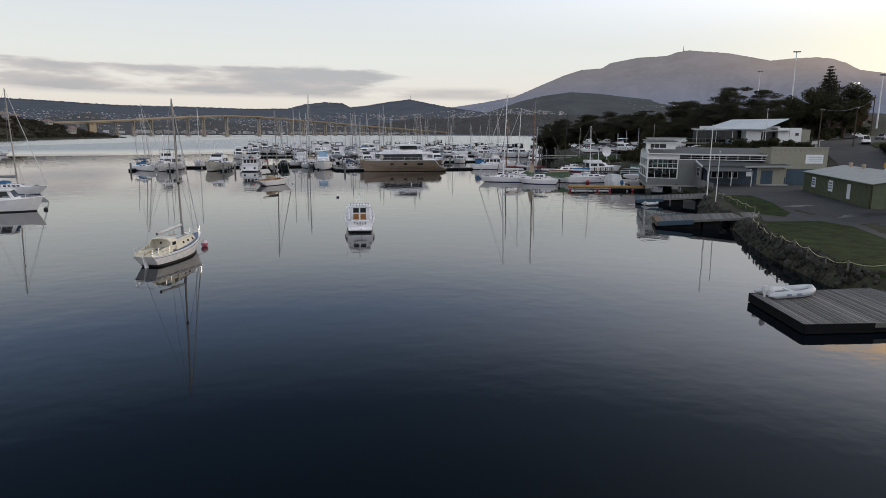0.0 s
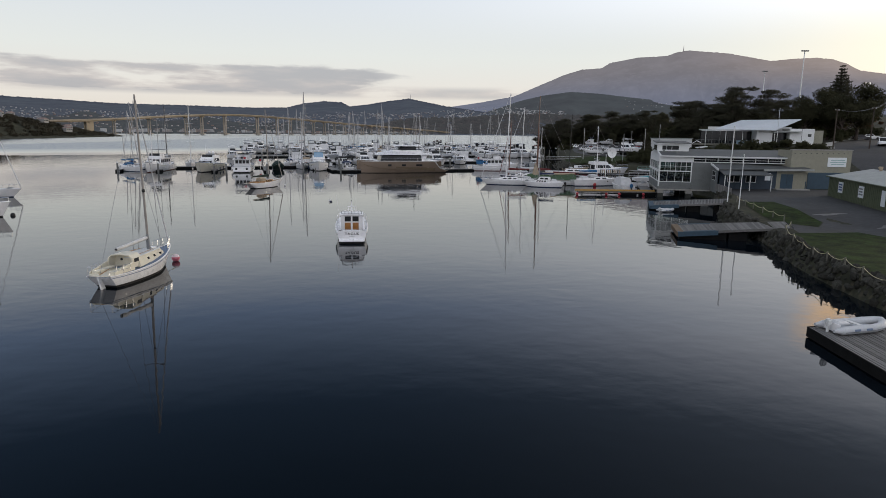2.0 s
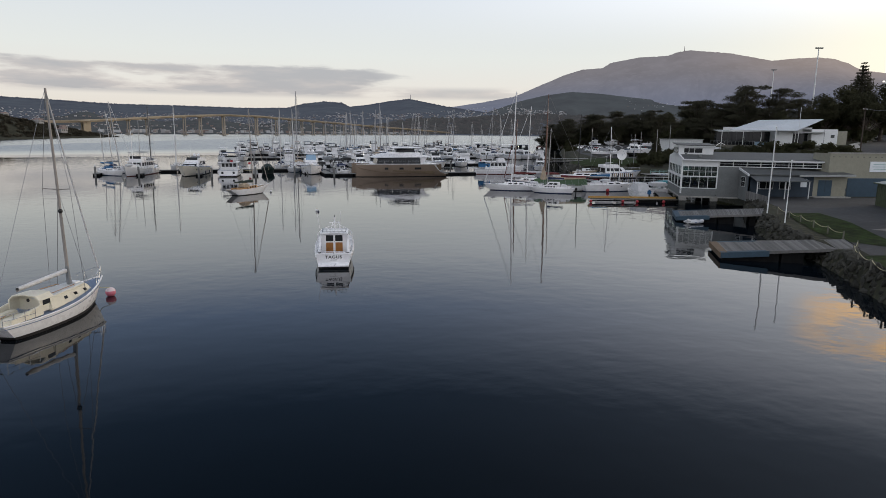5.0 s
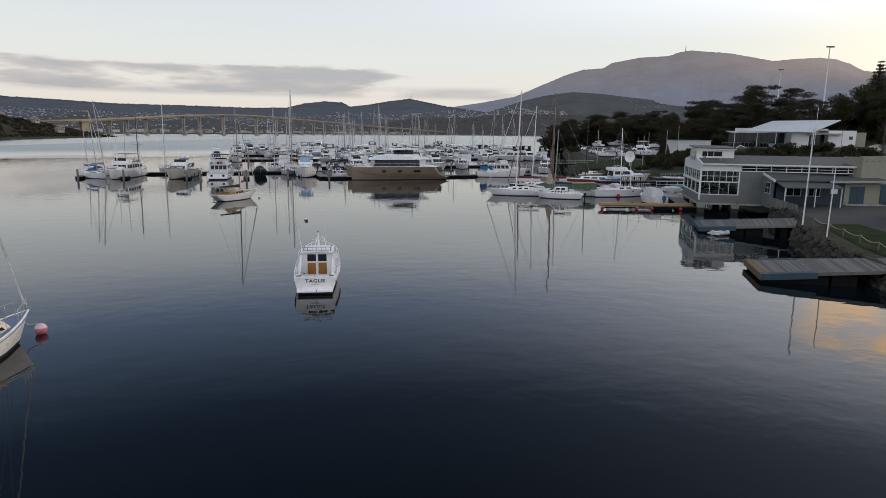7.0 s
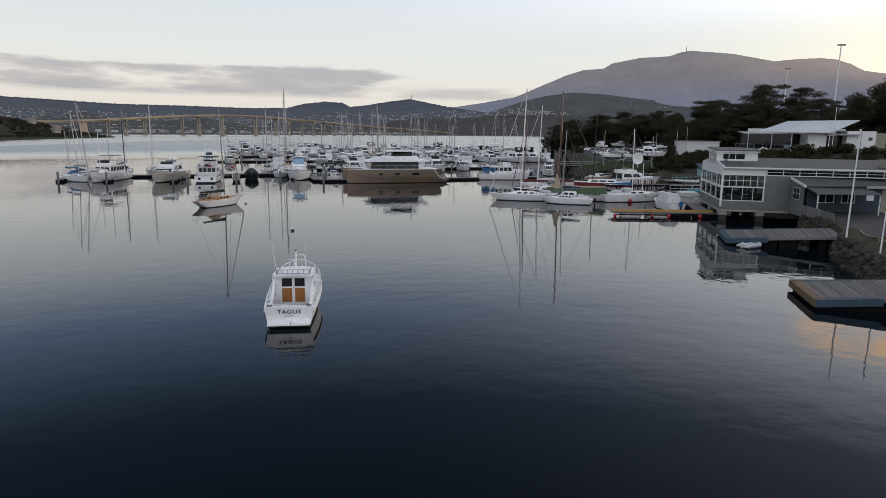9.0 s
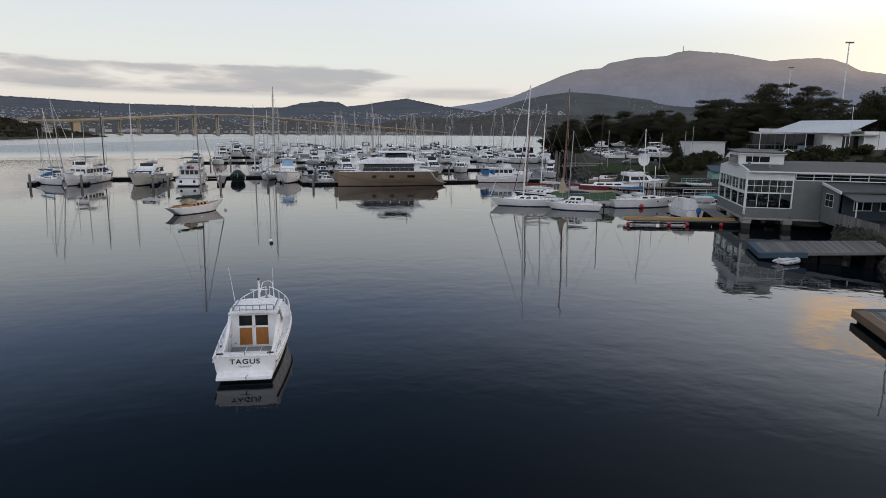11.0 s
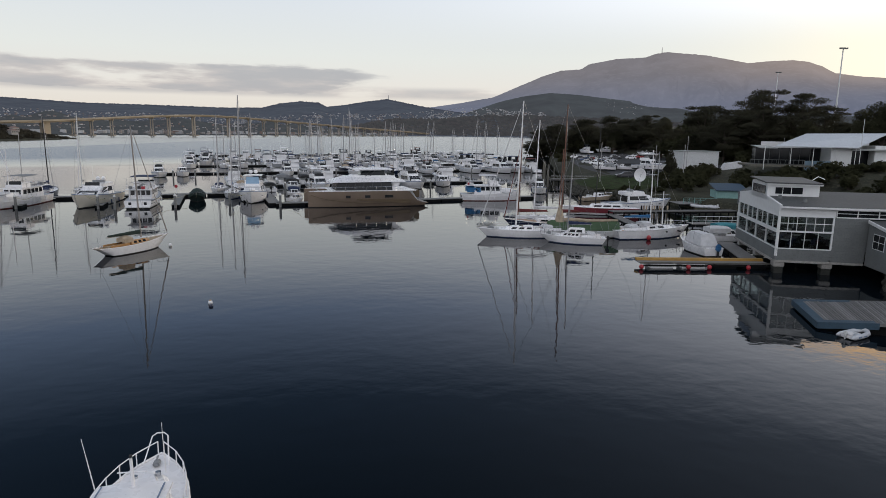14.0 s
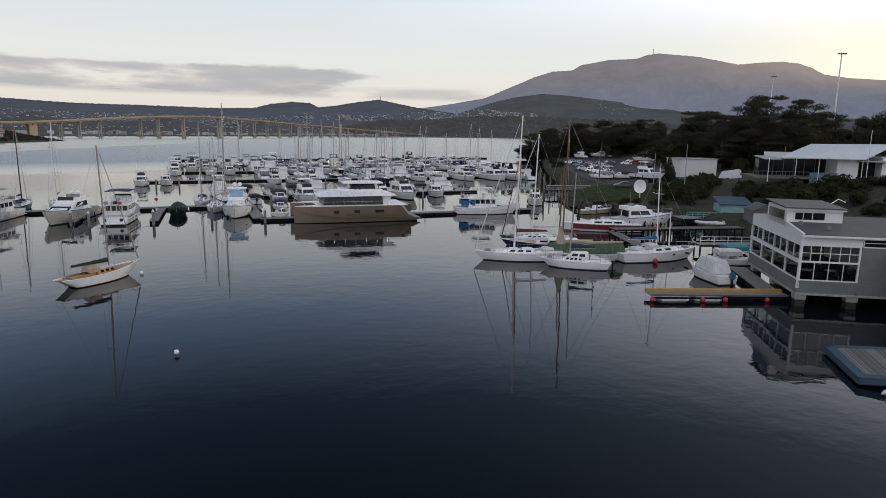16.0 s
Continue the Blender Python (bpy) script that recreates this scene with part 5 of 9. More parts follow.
def yacht(label, m, L=10.5, W=3.3, top=None, bottom=None, cover=None, mast_h=13.5, mast=None, group="", deck=None, hood=None, furl=True, bow=1.25, stern=1.0, rail=None, cabin=None, name="sailing_yacht", windows=4, rake=0.03, step_at=0.08):
    boat = thing(name, label, "sailing boat", m, group)
    h = Hull(boat, L, W, bow, stern, 0.7, 0.62, 1.2, top, bottom or BLUEBOT, full=0.2, stern_rake=0.5, deck=deck or WHITE, strip=0.12, rail=rail)
    hb = B()
    s = house(hb, -L * 0.12, L * 0.22, W * 0.56, W * 0.36, stern - 0.03, stern + 0.48, 0.7, 0.05, 0.12, 0.05)
    part("coachroof", hb, cabin or WHITE, boat, smooth=True)
    cabin_windows(boat, s, windows, 0.32, 0.75, GLASS, 0.06, 0.86, 0.35)
    for sx in (-1, 1):
        part("coaming", box(B(), (sx * W * 0.27, -L * 0.27, stern + 0.16), (0.14, L * 0.28, 0.3), 0.03), cabin or WHITE, boat, smooth=True)
    part("cockpit_sole", box(B(), (0, -L * 0.28, stern - 0.04), (W * 0.46, L * 0.28, 0.05), 0.01), TEAK, boat)
    if hood:
        flat_cover(boat, "sprayhood", -L * 0.16, -L * 0.05, W * 0.5, stern + 0.85, hood, 0.18, 0.3)
    rig(boat, L * step_at, stern + 0.4, mast_h, mast, L * 0.36, cover or NAVY, 2, h, furl=furl, rake=rake)
    bow_rail(boat, h, 0.80, 0.6, posts=3)
    bm = B()
    for sgn in (-1, 1):
        line = []
        for i in range(7):
            b, y, z = h.sheer(0.02 + 0.78 * i / 6)
            line.append((sgn * (b - 0.06), y, z + 0.58))
            tube(bm, [(sgn * (b - 0.06), y, z), line[-1]], 0.014, 4)
        tube(bm, line, 0.009, 4)
    b, y, z = h.sheer(0.02)
    tube(bm, [(-b + 0.06, y, z + 0.58), (b - 0.06, y, z + 0.58)], 0.016, 4)
    part("guard_rail", bm, STEEL, boat)
    if not group:
        zt = stern + 0.46
        for y in (0.02, 0.15):
            part("deck_hatch", box(B(), (0, L * y, zt + 0.03), (0.5, 0.5, 0.06), 0.01), GLASS, boat)
        part("fore_hatch", box(B(), (0, L * 0.29, stern + 0.22), (0.55, 0.55, 0.08), 0.02), GREYW, boat)
        for sx in (-1, 1):
            part("winch", tube(B(), [(sx * W * 0.27, -L * 0.2, stern + 0.3), (sx * W * 0.27, -L * 0.2, stern + 0.47)], 0.07, 8), STEEL, boat)
        part("folded_sail_bag", hexa(B(), [(-0.5, L * 0.32, stern + 0.16), (0.4, L * 0.32, stern + 0.16), (0.3, L * 0.4, stern + 0.2), (-0.2, L * 0.4, stern + 0.2), (-0.35, L * 0.33, stern + 0.42), (0.3, L * 0.33, stern + 0.45), (0.2, L * 0.385, stern + 0.36), (-0.1, L * 0.385, stern + 0.38)], 0.06), GREYC, boat, smooth=True)
        part("cockpit_tent", hexa(B(), [(-W * 0.22, -L * 0.33, stern + 0.3), (W * 0.22, -L * 0.33, stern + 0.3), (W * 0.22, -L * 0.2, stern + 0.3), (-W * 0.22, -L * 0.2, stern + 0.3), (-W * 0.12, -L * 0.32, stern + 0.62), (W * 0.14, -L * 0.32, stern + 0.58), (W * 0.12, -L * 0.22, stern + 0.7), (-W * 0.15, -L * 0.22, stern + 0.66)], 0.06), hood or WHITEC, boat, smooth=True)
        part("horseshoe_buoy", tube(B(), [(-b * 0.5, y - 0.02, z + 0.25), (-b * 0.5 - 0.16, y - 0.02, z + 0.42), (-b * 0.5, y - 0.02, z + 0.6)], 0.06, 6), SAND, boat)
    return boat


def runabout(label, m, L=6.2, W=2.3, top=None, canvas=None, group="", outboard=None):
    boat = thing("runabout", label, "motor boat", m, group)
    h = Hull(boat, L, W, 1.0, 0.75, 0.3, 0.9, 0.9, top, DARKBOT, full=0.7, deck=WHITE, strip=0.1)
    hb = B()
    s = house(hb, -L * 0.05, L * 0.24, W * 0.72, W * 0.5, 0.75, 1.5, 0.75, 0.0, 0.12, 0.05)
    part("cuddy", hb, WHITE, boat, smooth=True)
    panels("windscreen", GLASS, boat, s["front"], even(2, 0.05, 0.95, 0.08), 0.3, 0.92)
    cabin_windows(boat, s, 2, 0.35, 0.85)
    if canvas:
        flat_cover(boat, "canopy", -L * 0.42, L * 0.02, W * 0.8, 1.75, canvas, 0.2, 0.55)
    part("seat", box(B(), (0, -L * 0.25, 0.95), (W * 0.6, 0.5, 0.45), 0.05), GREYW, boat)
    bow_rail(boat, h, 0.62, 0.5, posts=4)
    om = B()
    box(om, (0, -L / 2 - 0.22, 0.95), (0.42, 0.5, 0.6), 0.08)
    box(om, (0, -L / 2 - 0.22, 0.3), (0.14, 0.2, 0.9), 0.03)
    part("outboard_motor", om, outboard or BLACK, boat)
    return boat


def heading(x, y, dx, dy, z=0.0):
    """A pose at (x, y) whose +y points along (dx, dy)."""
    return pose(x, y, z, 0, 0, -math.degrees(math.atan2(dx, dy)))


# --- the white launch with the timber door panels ---
def make_launch():
    boat = thing("cabin_launch", "white cabin launch with orange timber doors moored alone", "motor boat", heading(-8.53, 62.7, -1.18, 7.9))
    L, W = 8.0, 2.92
    h = Hull(boat, L, W, 1.60, 1.02, 0.4, 0.86, 0.8, WHITE, DARKBOT, full=1.5, deck=WHITE, strip=0.16, deck_drop=0.02, sag=0.05, peak=0.47, well=(0.055, 0.352, 0.98, 0.5))
    part("cockpit_sole", box(B(), (0, -2.4, 0.50), (1.94, 2.5, 0.06), 0.01), GREYC, boat, "dark grey cockpit sole")
    bm = B()
    for x in (-0.33, 0.33):
        box(bm, (x, -2.4, 0.535), (0.03, 2.5, 0.014))
    part("sole_strips", bm, WHITE, boat)
    # swept coamings from the cabin down to the quarters
    for sx in (-1, 1):
        secs = []
        for k in (0, 0.2, 0.45, 0.7, 1.0):
            y = -1.0 - 2.5 * k
            top = 1.02 + 0.95 * (1 - k) ** 1.9
            xi, xo = 0.98, 1.06 + 0.12 * (1 - k)
            secs.append([(sx * xi, y, 0.95), (sx * xo, y, 0.95), (sx * (xo - 0.03), y, top), (sx * (xi + 0.01), y, top)])
        part("coaming", loft(B(), secs, True), WHITE, boat, smooth=True)
    part("transom_top", box(B(), (0, -3.83, 1.05), (2.36, 0.34, 0.14), 0.05), WHITE, boat, smooth=True)
    # cabin
    cb = B()
    s = house(cb, -1.2, 1.7, 2.36, 2.2, 0.98, 2.2, 1.0, 0.02, 0.2, 0.08)
    part("cabin", cb, WHITE, boat, smooth=True)
    fd = B()
    house(fd, 0.9, 3.05, 2.2, 1.05, 1.2, 1.86, 0.75, 0.0, 0.22, 0.16)
    part("foredeck_trunk", fd, WHITE, boat, smooth=True)
    flat_cover(boat, "cabin_roof", -1.42, 0.95, 2.16, 2.21, WHITE, 0.08, 0.07)
    for sx in (-1, 1):
        part("roof_edge_strip", box(B(), (sx * 0.90, -0.25, 2.285), (0.05, 2.0, 0.02), 0.005), DECKB, boat)
    # after bulkhead with two doors
    bk = ((-1.02, -1.22, 0.52), (1.02, -1.22, 0.52), (0.98, -1.22, 2.16), (-0.98, -1.22, 2.16))
    part("bulkhead", panel(B(), bk, 0.0, 1.0, 0.0, 1.0, 0.02), WHITE, boat)
    for u0, u1 in ((0.165, 0.478), (0.522, 0.835)):
        d = part("door", panel(B(), bk, u0, u1, 0.05, 0.95, 0.05), WHITE, boat)
        part("door_panel", panel(B(), bk, u0 + 0.02, u1 - 0.02, 0.08, 0.57, 0.065), VARN, d, "orange varnished timber panel")
        part("door_window", panel(B(), bk, u0 + 0.015, u1 - 0.015, 0.63, 0.92, 0.062), GLASS, d)
    part("door_handle", box(B(), (0.02, -1.30, 1.52), (0.03, 0.04, 0.12), 0.01), STEEL, boat)
    for x in (-0.84, 0.84):
        part("deck_light", box(B(), (x, -1.27, 0.72), (0.06, 0.04, 0.06), 0.01), BLACK, boat)
    panels("windscreen", GLASS, boat, s["front"], even(3, 0.06, 0.94, 0.1), 0.42, 0.92)
    for w in ("left", "right"):
        for a, b, v0, v1 in ((0.16, 0.46, 0.30, 0.90), (0.54, 0.74, 0.24, 0.70)):
            u = (a, b) if w == "right" else (1 - b, 1 - a)
            part("window", panel(B(), s[w], *u, v0, v1, 0.02), GLASS, boat)
    # roof rail
    bm = B()
    tube(bm, [(-0.9, -0.95, 2.28), (-0.9, -1.33, 2.52), (0.9, -1.33, 2.52), (0.9, -0.95, 2.28)], 0.022, 6)
    tube(bm, [(-0.9, -1.33, 2.31), (0.9, -1.33, 2.31)], 0.016, 6)
    for i in range(7):
        x = -0.9 + 1.8 * i / 6
        tube(bm, [(x, -1.33, 2.26), (x, -1.33, 2.52)], 0.018, 5)
    part("roof_rail", bm, WIRE, boat, "dark metal rail on the cabin roof")
    # stub mast with crosstree
    bm = B()
    tube(bm, [(0, 0.75, 2.2), (0, 0.70, 3.2)], 0.06, 8, 0.045)
    tube(bm, [(-0.42, 0.72, 2.72), (0.42, 0.72, 2.72)], 0.022, 6)
    part("stub_mast", bm, WHITE, boat, smooth=True)
    part("mast_light", ball(B(), (0, 0.70, 3.25), 0.05, 1.3, 10), BLACK, boat)
    for x, y, dx in ((-1.12, 1.0, -0.28), (0.45, 2.6, 0.0)):
        part("antenna", tube(B(), [(x, y, 1.6), (x + dx, y - 0.1, 3.8 if x < 0 else 3.45)], 0.022, 5, 0.009), WHITE, boat)
    for x, y in ((-0.3, 1.9), (0.35, 2.1), (-0.35, 0.95)):
        part("deck_vent", tube(B(), [(x, y, 1.8), (x, y, 1.93)], 0.09, 8), STEEL, boat)
    bow_rail(boat, h, 0.60, 0.52, WHITE, 5, 0.05, 0.022, False)
    bm = B()
    b, y, z = h.sheer(0.985)
    tube(bm, [(-0.42, y - 0.75, z), (-0.26, y + 0.02, z + 0.72), (-0.12, y + 0.1, z + 0.80), (0.12, y + 0.1, z + 0.80), (0.26, y + 0.02, z + 0.72), (0.42, y - 0.75, z)], 0.024, 6)
    part("pulpit", bm, WHITE, boat)
    bm = B()
    box(bm, (0, 3.3, 1.60), (0.22, 0.34, 0.16), 0.04)
    tube(bm, [(0, 3.3, 1.62), (0.04, 3.36, 1.84), (-0.03, 3.45, 1.7)], 0.03, 6)
    part("anchor_winch", bm, GREYC, boat)
    for sx in (-1, 1):
        for y0 in (-3.4, -2.3):
            part("side_rail", tube(B(), [(sx * 1.22, y0, 1.0), (sx * 1.26, y0, 1.24), (sx * 1.30, y0 + 0.8, 1.26), (sx * 1.30, y0 + 0.8, 1.04)], 0.016, 5), STEEL, boat)
    bm = B()
    tube(bm, [(-1.0, -3.95, 1.08), (-0.95, -3.97, 1.24), (0.95, -3.97, 1.24), (1.0, -3.95, 1.08)], 0.018, 5)
    tube(bm, [(0, -3.95, 1.08), (0, -3.97, 1.24)], 0.018, 5)
    part("stern_rail", bm, STEEL, boat)
    for sx in (-1, 1):
        part("mooring_cleat", box(B(), (sx * 1.02, -3.87, 1.15), (0.3, 0.07, 0.06), 0.02), BLACK, boat)
        for y in (-2.6, -0.6, 1.8):
            part("deck_fitting", box(B(), (sx * 1.22, y, 1.06 + 0.05 * max(0, y)), (0.06, 0.14, 0.05), 0.01), BLACK, boat)
        part("rubbing_strake", tube(B(), [(sx * (b + 0.02), y, z - 0.16) for b, y, z in (h.sheer(i / 14) for i in range(14))], 0.035, 5), WHITE, boat, smooth=True)
        part("rubber_fendering", tube(B(), [(sx * (b + 0.015), y, z - 0.215) for b, y, z in (h.sheer(i / 14) for i in range(14))], 0.03, 5), BLACK, boat, "black strip under the strake", smooth=True)
    part("swim_step", hexa(B(), [(-1.12, -4.5, 0.20), (1.12, -4.5, 0.20), (1.14, -3.95, 0.24), (-1.14, -3.95, 0.24), (-1.10, -4.48, 0.32), (1.10, -4.48, 0.32), (1.14, -3.95, 0.44), (-1.14, -3.95, 0.44)], 0.03), WHITE, boat, smooth=True)
    bm = B()
    tube(bm, [(0.1, -4.52, 0.26), (0.1, -4.6, 0.38), (0.18, -4.55, 0.46)], 0.02, 5)
    part("boarding_hook", bm, BLACK, boat)
    # name on the transom
    for text, size, z, mat in (("TAGUS", 0.30, 0.84, BLACK), ("HOBART", 0.11, 0.68, GREYC)):
        cu = bpy.data.curves.new("lettering", "FONT")
        cu.body, cu.size, cu.align_x, cu.extrude = text, size, "CENTER", 0.004
        if text == "TAGUS":
            cu.space_character, cu.offset = 1.12, 0.006
        tmp = bpy.data.objects.new("lettering", cu)
        scene.collection.objects.link(tmp)
        bpy.context.view_layer.update()
        me = bpy.data.meshes.new_from_object(tmp.evaluated_get(bpy.context.evaluated_depsgraph_get()))
        bpy.data.objects.remove(tmp)
        me.materials.clear()
        me.materials.append(mat)
        me.transform(pose(0, -4.012, z - 0.1, 90, 0, 0) @ Matrix.Diagonal((1.2, 1, 1, 1)))
        ob = new("lettering", me)
        ob.parent = boat
        tagged(ob, label="dark painted name on the transom")


make_launch()


# --- the cream sloop on its mooring ---
def make_cream_sloop():
    boat = thing("sailing_sloop", "cream and white sloop with small doghouse on a mooring", "sailing boat", heading(-20.36, 45.3, 0.75, 8.3))
    L, W = 8.4, 2.5
    h = Hull(boat, L, W, 1.42, 0.85, 0.5, 0.60, 0.8, WHITE, DARKBOT, full=0.25, stern_rake=0.8, deck=DECKB, strip=0.16, sag=0.12, rail=WHITE, deck_drop=0.05)
    cb = B()
    s = house(cb, -1.3, 2.75, 1.92, 1.16, 0.85, 1.5, 0.6, 0.0, 0.12, 0.06)
    part("coachroof", cb, CREAM, boat, smooth=True)
    for w in ("left", "right"):
        for u in (0.36, 0.60, 0.84) if w == "right" else (0.16, 0.40, 0.64):
            part("porthole", panel(B(), s[w], u - 0.032, u + 0.032, 0.45, 0.68, 0.02), GLASS, boat)
    part("coachroof_top", hexa(B(), [(-0.8, -1.2, 1.51), (0.8, -1.2, 1.51), (0.46, 2.05, 1.51), (-0.46, 2.05, 1.51), (-0.76, -1.2, 1.56), (0.76, -1.2, 1.56), (0.42, 2.0, 1.56), (-0.42, 2.0, 1.56)]), GREYW, boat)
    part("fore_hatch", box(B(), (0, 1.75, 1.60), (0.5, 0.5, 0.08), 0.02), WHITE, boat)
    for sx in (-1, 1):
        part("grab_rail", tube(B(), [(sx * 0.62, -0.9, 1.55), (sx * 0.6, -0.8, 1.63), (sx * 0.46, 1.1, 1.63), (sx * 0.45, 1.2, 1.55)], 0.02, 5), TEAK, boat)
    # doghouse open aft
    dg = B()
    secs = []
    for y, k in ((-1.95, 0.98), (-1.45, 1.0), (-0.85, 0.88)):
        arc = [(-0.85 * k, y, 0.95), (-0.85 * k, y, 1.54), (-0.62 * k, y, 1.76), (0, y, 1.82), (0.62 * k, y, 1.76), (0.85 * k, y, 1.54), (0.85 * k, y, 0.95)]
        inn = [(x * 0.93, y, z - 0.05 if z > 1 else z) for x, y, z in reversed(arc)]
        secs.append(arc + inn)
    loft(dg, secs, True)
    part("doghouse", dg, CREAM, boat, smooth=True)
    for sx in (-1, 1):
        part("doghouse_window", box(B(), (sx * 0.845, -1.5, 1.40), (0.04, 0.5, 0.24), 0.01), GLASS, boat)
    part("companion_bulkhead", hexa(B(), [(-0.78, -1.25, 0.9), (0.78, -1.25, 0.9), (0.78, -1.17, 0.9), (-0.78, -1.17, 0.9), (-0.74, -1.25, 1.62), (0.74, -1.25, 1.62), (0.74, -1.17, 1.62), (-0.74, -1.17, 1.62)]), CREAM, boat)
    part("compass", tube(B(), [(-0.3, -1.27, 1.36), (-0.3, -1.31, 1.36)], 0.09, 10), BLACK, boat)
    part("companion_hatch", box(B(), (0.1, -1.27, 1.2), (0.5, 0.04, 0.6), 0.01), GREYW, boat)
    for sx in (-1, 1):
        part("coaming", hexa(B(), [(sx * 0.72, -3.85, 0.85), (sx * 0.86, -3.85, 0.85), (sx * 0.98, -1.9, 0.85), (sx * 0.82, -1.9, 0.85), (sx * 0.72, -3.85, 1.06), (sx * 0.84, -3.85, 1.06), (sx * 0.96, -1.9, 1.36), (sx * 0.84, -1.9, 1.36)], 0.02), CREAM, boat, smooth=True)
    part("cockpit_sole", box(B(), (0, -2.9, 0.86), (1.45, 1.8, 0.05), 0.01), CREAM, boat)
    for sx in (-1, 1):
        part("cockpit_bench", box(B(), (sx * 0.52, -2.9, 0.98), (0.4, 1.8, 0.2), 0.03), CREAM, boat)
    part("aft_deck", hexa(B(), [(-0.66, -4.15, 0.8), (0.66, -4.15, 0.8), (0.82, -3.7, 0.8), (-0.82, -3.7, 0.8), (-0.64, -4.15, 0.9), (0.64, -4.15, 0.9), (0.8, -3.7, 0.92), (-0.8, -3.7, 0.92)]), CREAM, boat)
    part("tiller", tube(B(), [(0, -4.1, 0.95), (0.05, -3.2, 1.12)], 0.03, 6, 0.02), TEAK, boat)
    part("rudder", hexa(B(), [(-0.04, -4.05, -0.15), (0.04, -4.05, -0.15), (0.04, -3.55, -0.15), (-0.04, -3.55, -0.15), (-0.04, -4.35, 0.85), (0.04, -4.35, 0.85), (0.04, -4.1, 0.85), (-0.04, -4.1, 0.85)], 0.015), WHITE, boat)
    rig(boat, 1.4, 1.55, 10.4, BEIGEM, 0, None, 1, h, rake=0.035, furl=False, r=0.068)
    part("boom", tube(B(), [(0, 1.3, 2.28), (0, -2.3, 2.1)], 0.05, 7), BEIGEM, boat, smooth=True)
    part("furled_mainsail", tube(B(), [(0, 1.2, 2.36), (0, -0.5, 2.27), (0, -2.25, 2.18)], 0.12, 10, 0.10), WHITEC, boat, "white rolled sail along the boom", smooth=True)
    # black disc painted in for the shaded hollow of the rolled sail
    part("sail_end", tube(B(), [(0, -2.24, 2.18), (0, -2.30, 2.177)], 0.075, 10), BLACK, boat)
    part("furled_jib", tube(B(), [(0, 4.0, 1.75), (0, 3.2, 4.3), (0, 1.15, 11.4)], 0.05, 7, 0.03), WHITEC, boat, smooth=True)
    part("steaming_light", ball(B(), (0.05, 1.2, 5.6), 0.12, 1.0, 8), BLACK, boat)
    part("sail_lashing", tube(B(), [(0.0, 1.42, 1.6), (0.02, 1.36, 2.0), (0.0, 1.34, 2.6)], 0.14, 8, 0.09), GREYC, boat, "grey bundle lashed at the mast foot", smooth=True)
    bow_rail(boat, h, 0.84, 0.6, posts=3)
    bm = B()
    for sgn in (-1, 1):
        pts = []
        for i in range(4):
            b, y, z = h.sheer(0.0 + 0.2 * i / 3)
            pts.append((sgn * (b - 0.05), y, z + 0.55))
            tube(bm, [(sgn * (b - 0.05), y, z), pts[-1]], 0.016, 5)
        tube(bm, pts, 0.014, 5)
        tube(bm, [(p[0], p[1], p[2] - 0.27) for p in pts], 0.010, 5)
    b, y, z = h.sheer(0)
    tube(bm, [(-b + 0.05, y, z + 0.55), (b - 0.05, y, z + 0.55)], 0.014, 5)
    part("pushpit", bm, STEEL, boat)
    for sgn in (-1, 1):
        part("cove_stripe", tube(B(), [(sgn * (b + 0.012), y, z - 0.13) for b, y, z in (h.sheer(i / 14) for i in range(14))], 0.02, 4), DECKB, boat)


make_cream_sloop()


def make_buoys():
    b = thing("mooring_buoy", "faded red and white round mooring buoy", "buoy", pose(-19.9, 50.15, 0.12))
    part("float", ball(B(), (0, 0, 0.12), 0.29, 1, 16), PINK, b, smooth=True)
    cap = ball(B(), (0, 0, 0.12), 0.295, 1, 16)
    bmesh.ops.delete(cap, geom=[v for v in cap.verts if v.co.z < 0.13], context="VERTS")
    part("cap", cap, PALEP, b, "faded pale pink top of the buoy", smooth=True)
    part("mooring_rope", tube(B(), [(0, 0, 0.4), (-0.3, -0.5, 0.5), (-0.6, -1.0, 1.2)], 0.02, 5), ROPE, b)
    w = thing("mooring_buoy", "small white mooring buoy with a dark float beside it", "buoy", pose(-16.0, 92.2, 0.05))
    part("float", ball(B(), (0, 0, 0.06), 0.17, 1, 14), WHITE, w, smooth=True)
    part("band", tube(B(), [(0, 0, 0.20), (0, 0, 0.25)], 0.08, 12), YELLOW, w)
    part("pickup_float", ball(B(), (0.3, -0.75, 0.0), 0.17, 0.9, 12), NAVYH, w, "dark pick-up float", smooth=True)
    c = thing("mooring_buoy", "small dark mooring float off the launch bow", "buoy", pose(-48.0, 73.5, 0.0))
    part("float", ball(B(), (0, 0, 0.08), 0.25, 1, 12), BLACK, c, smooth=True)


make_buoys()


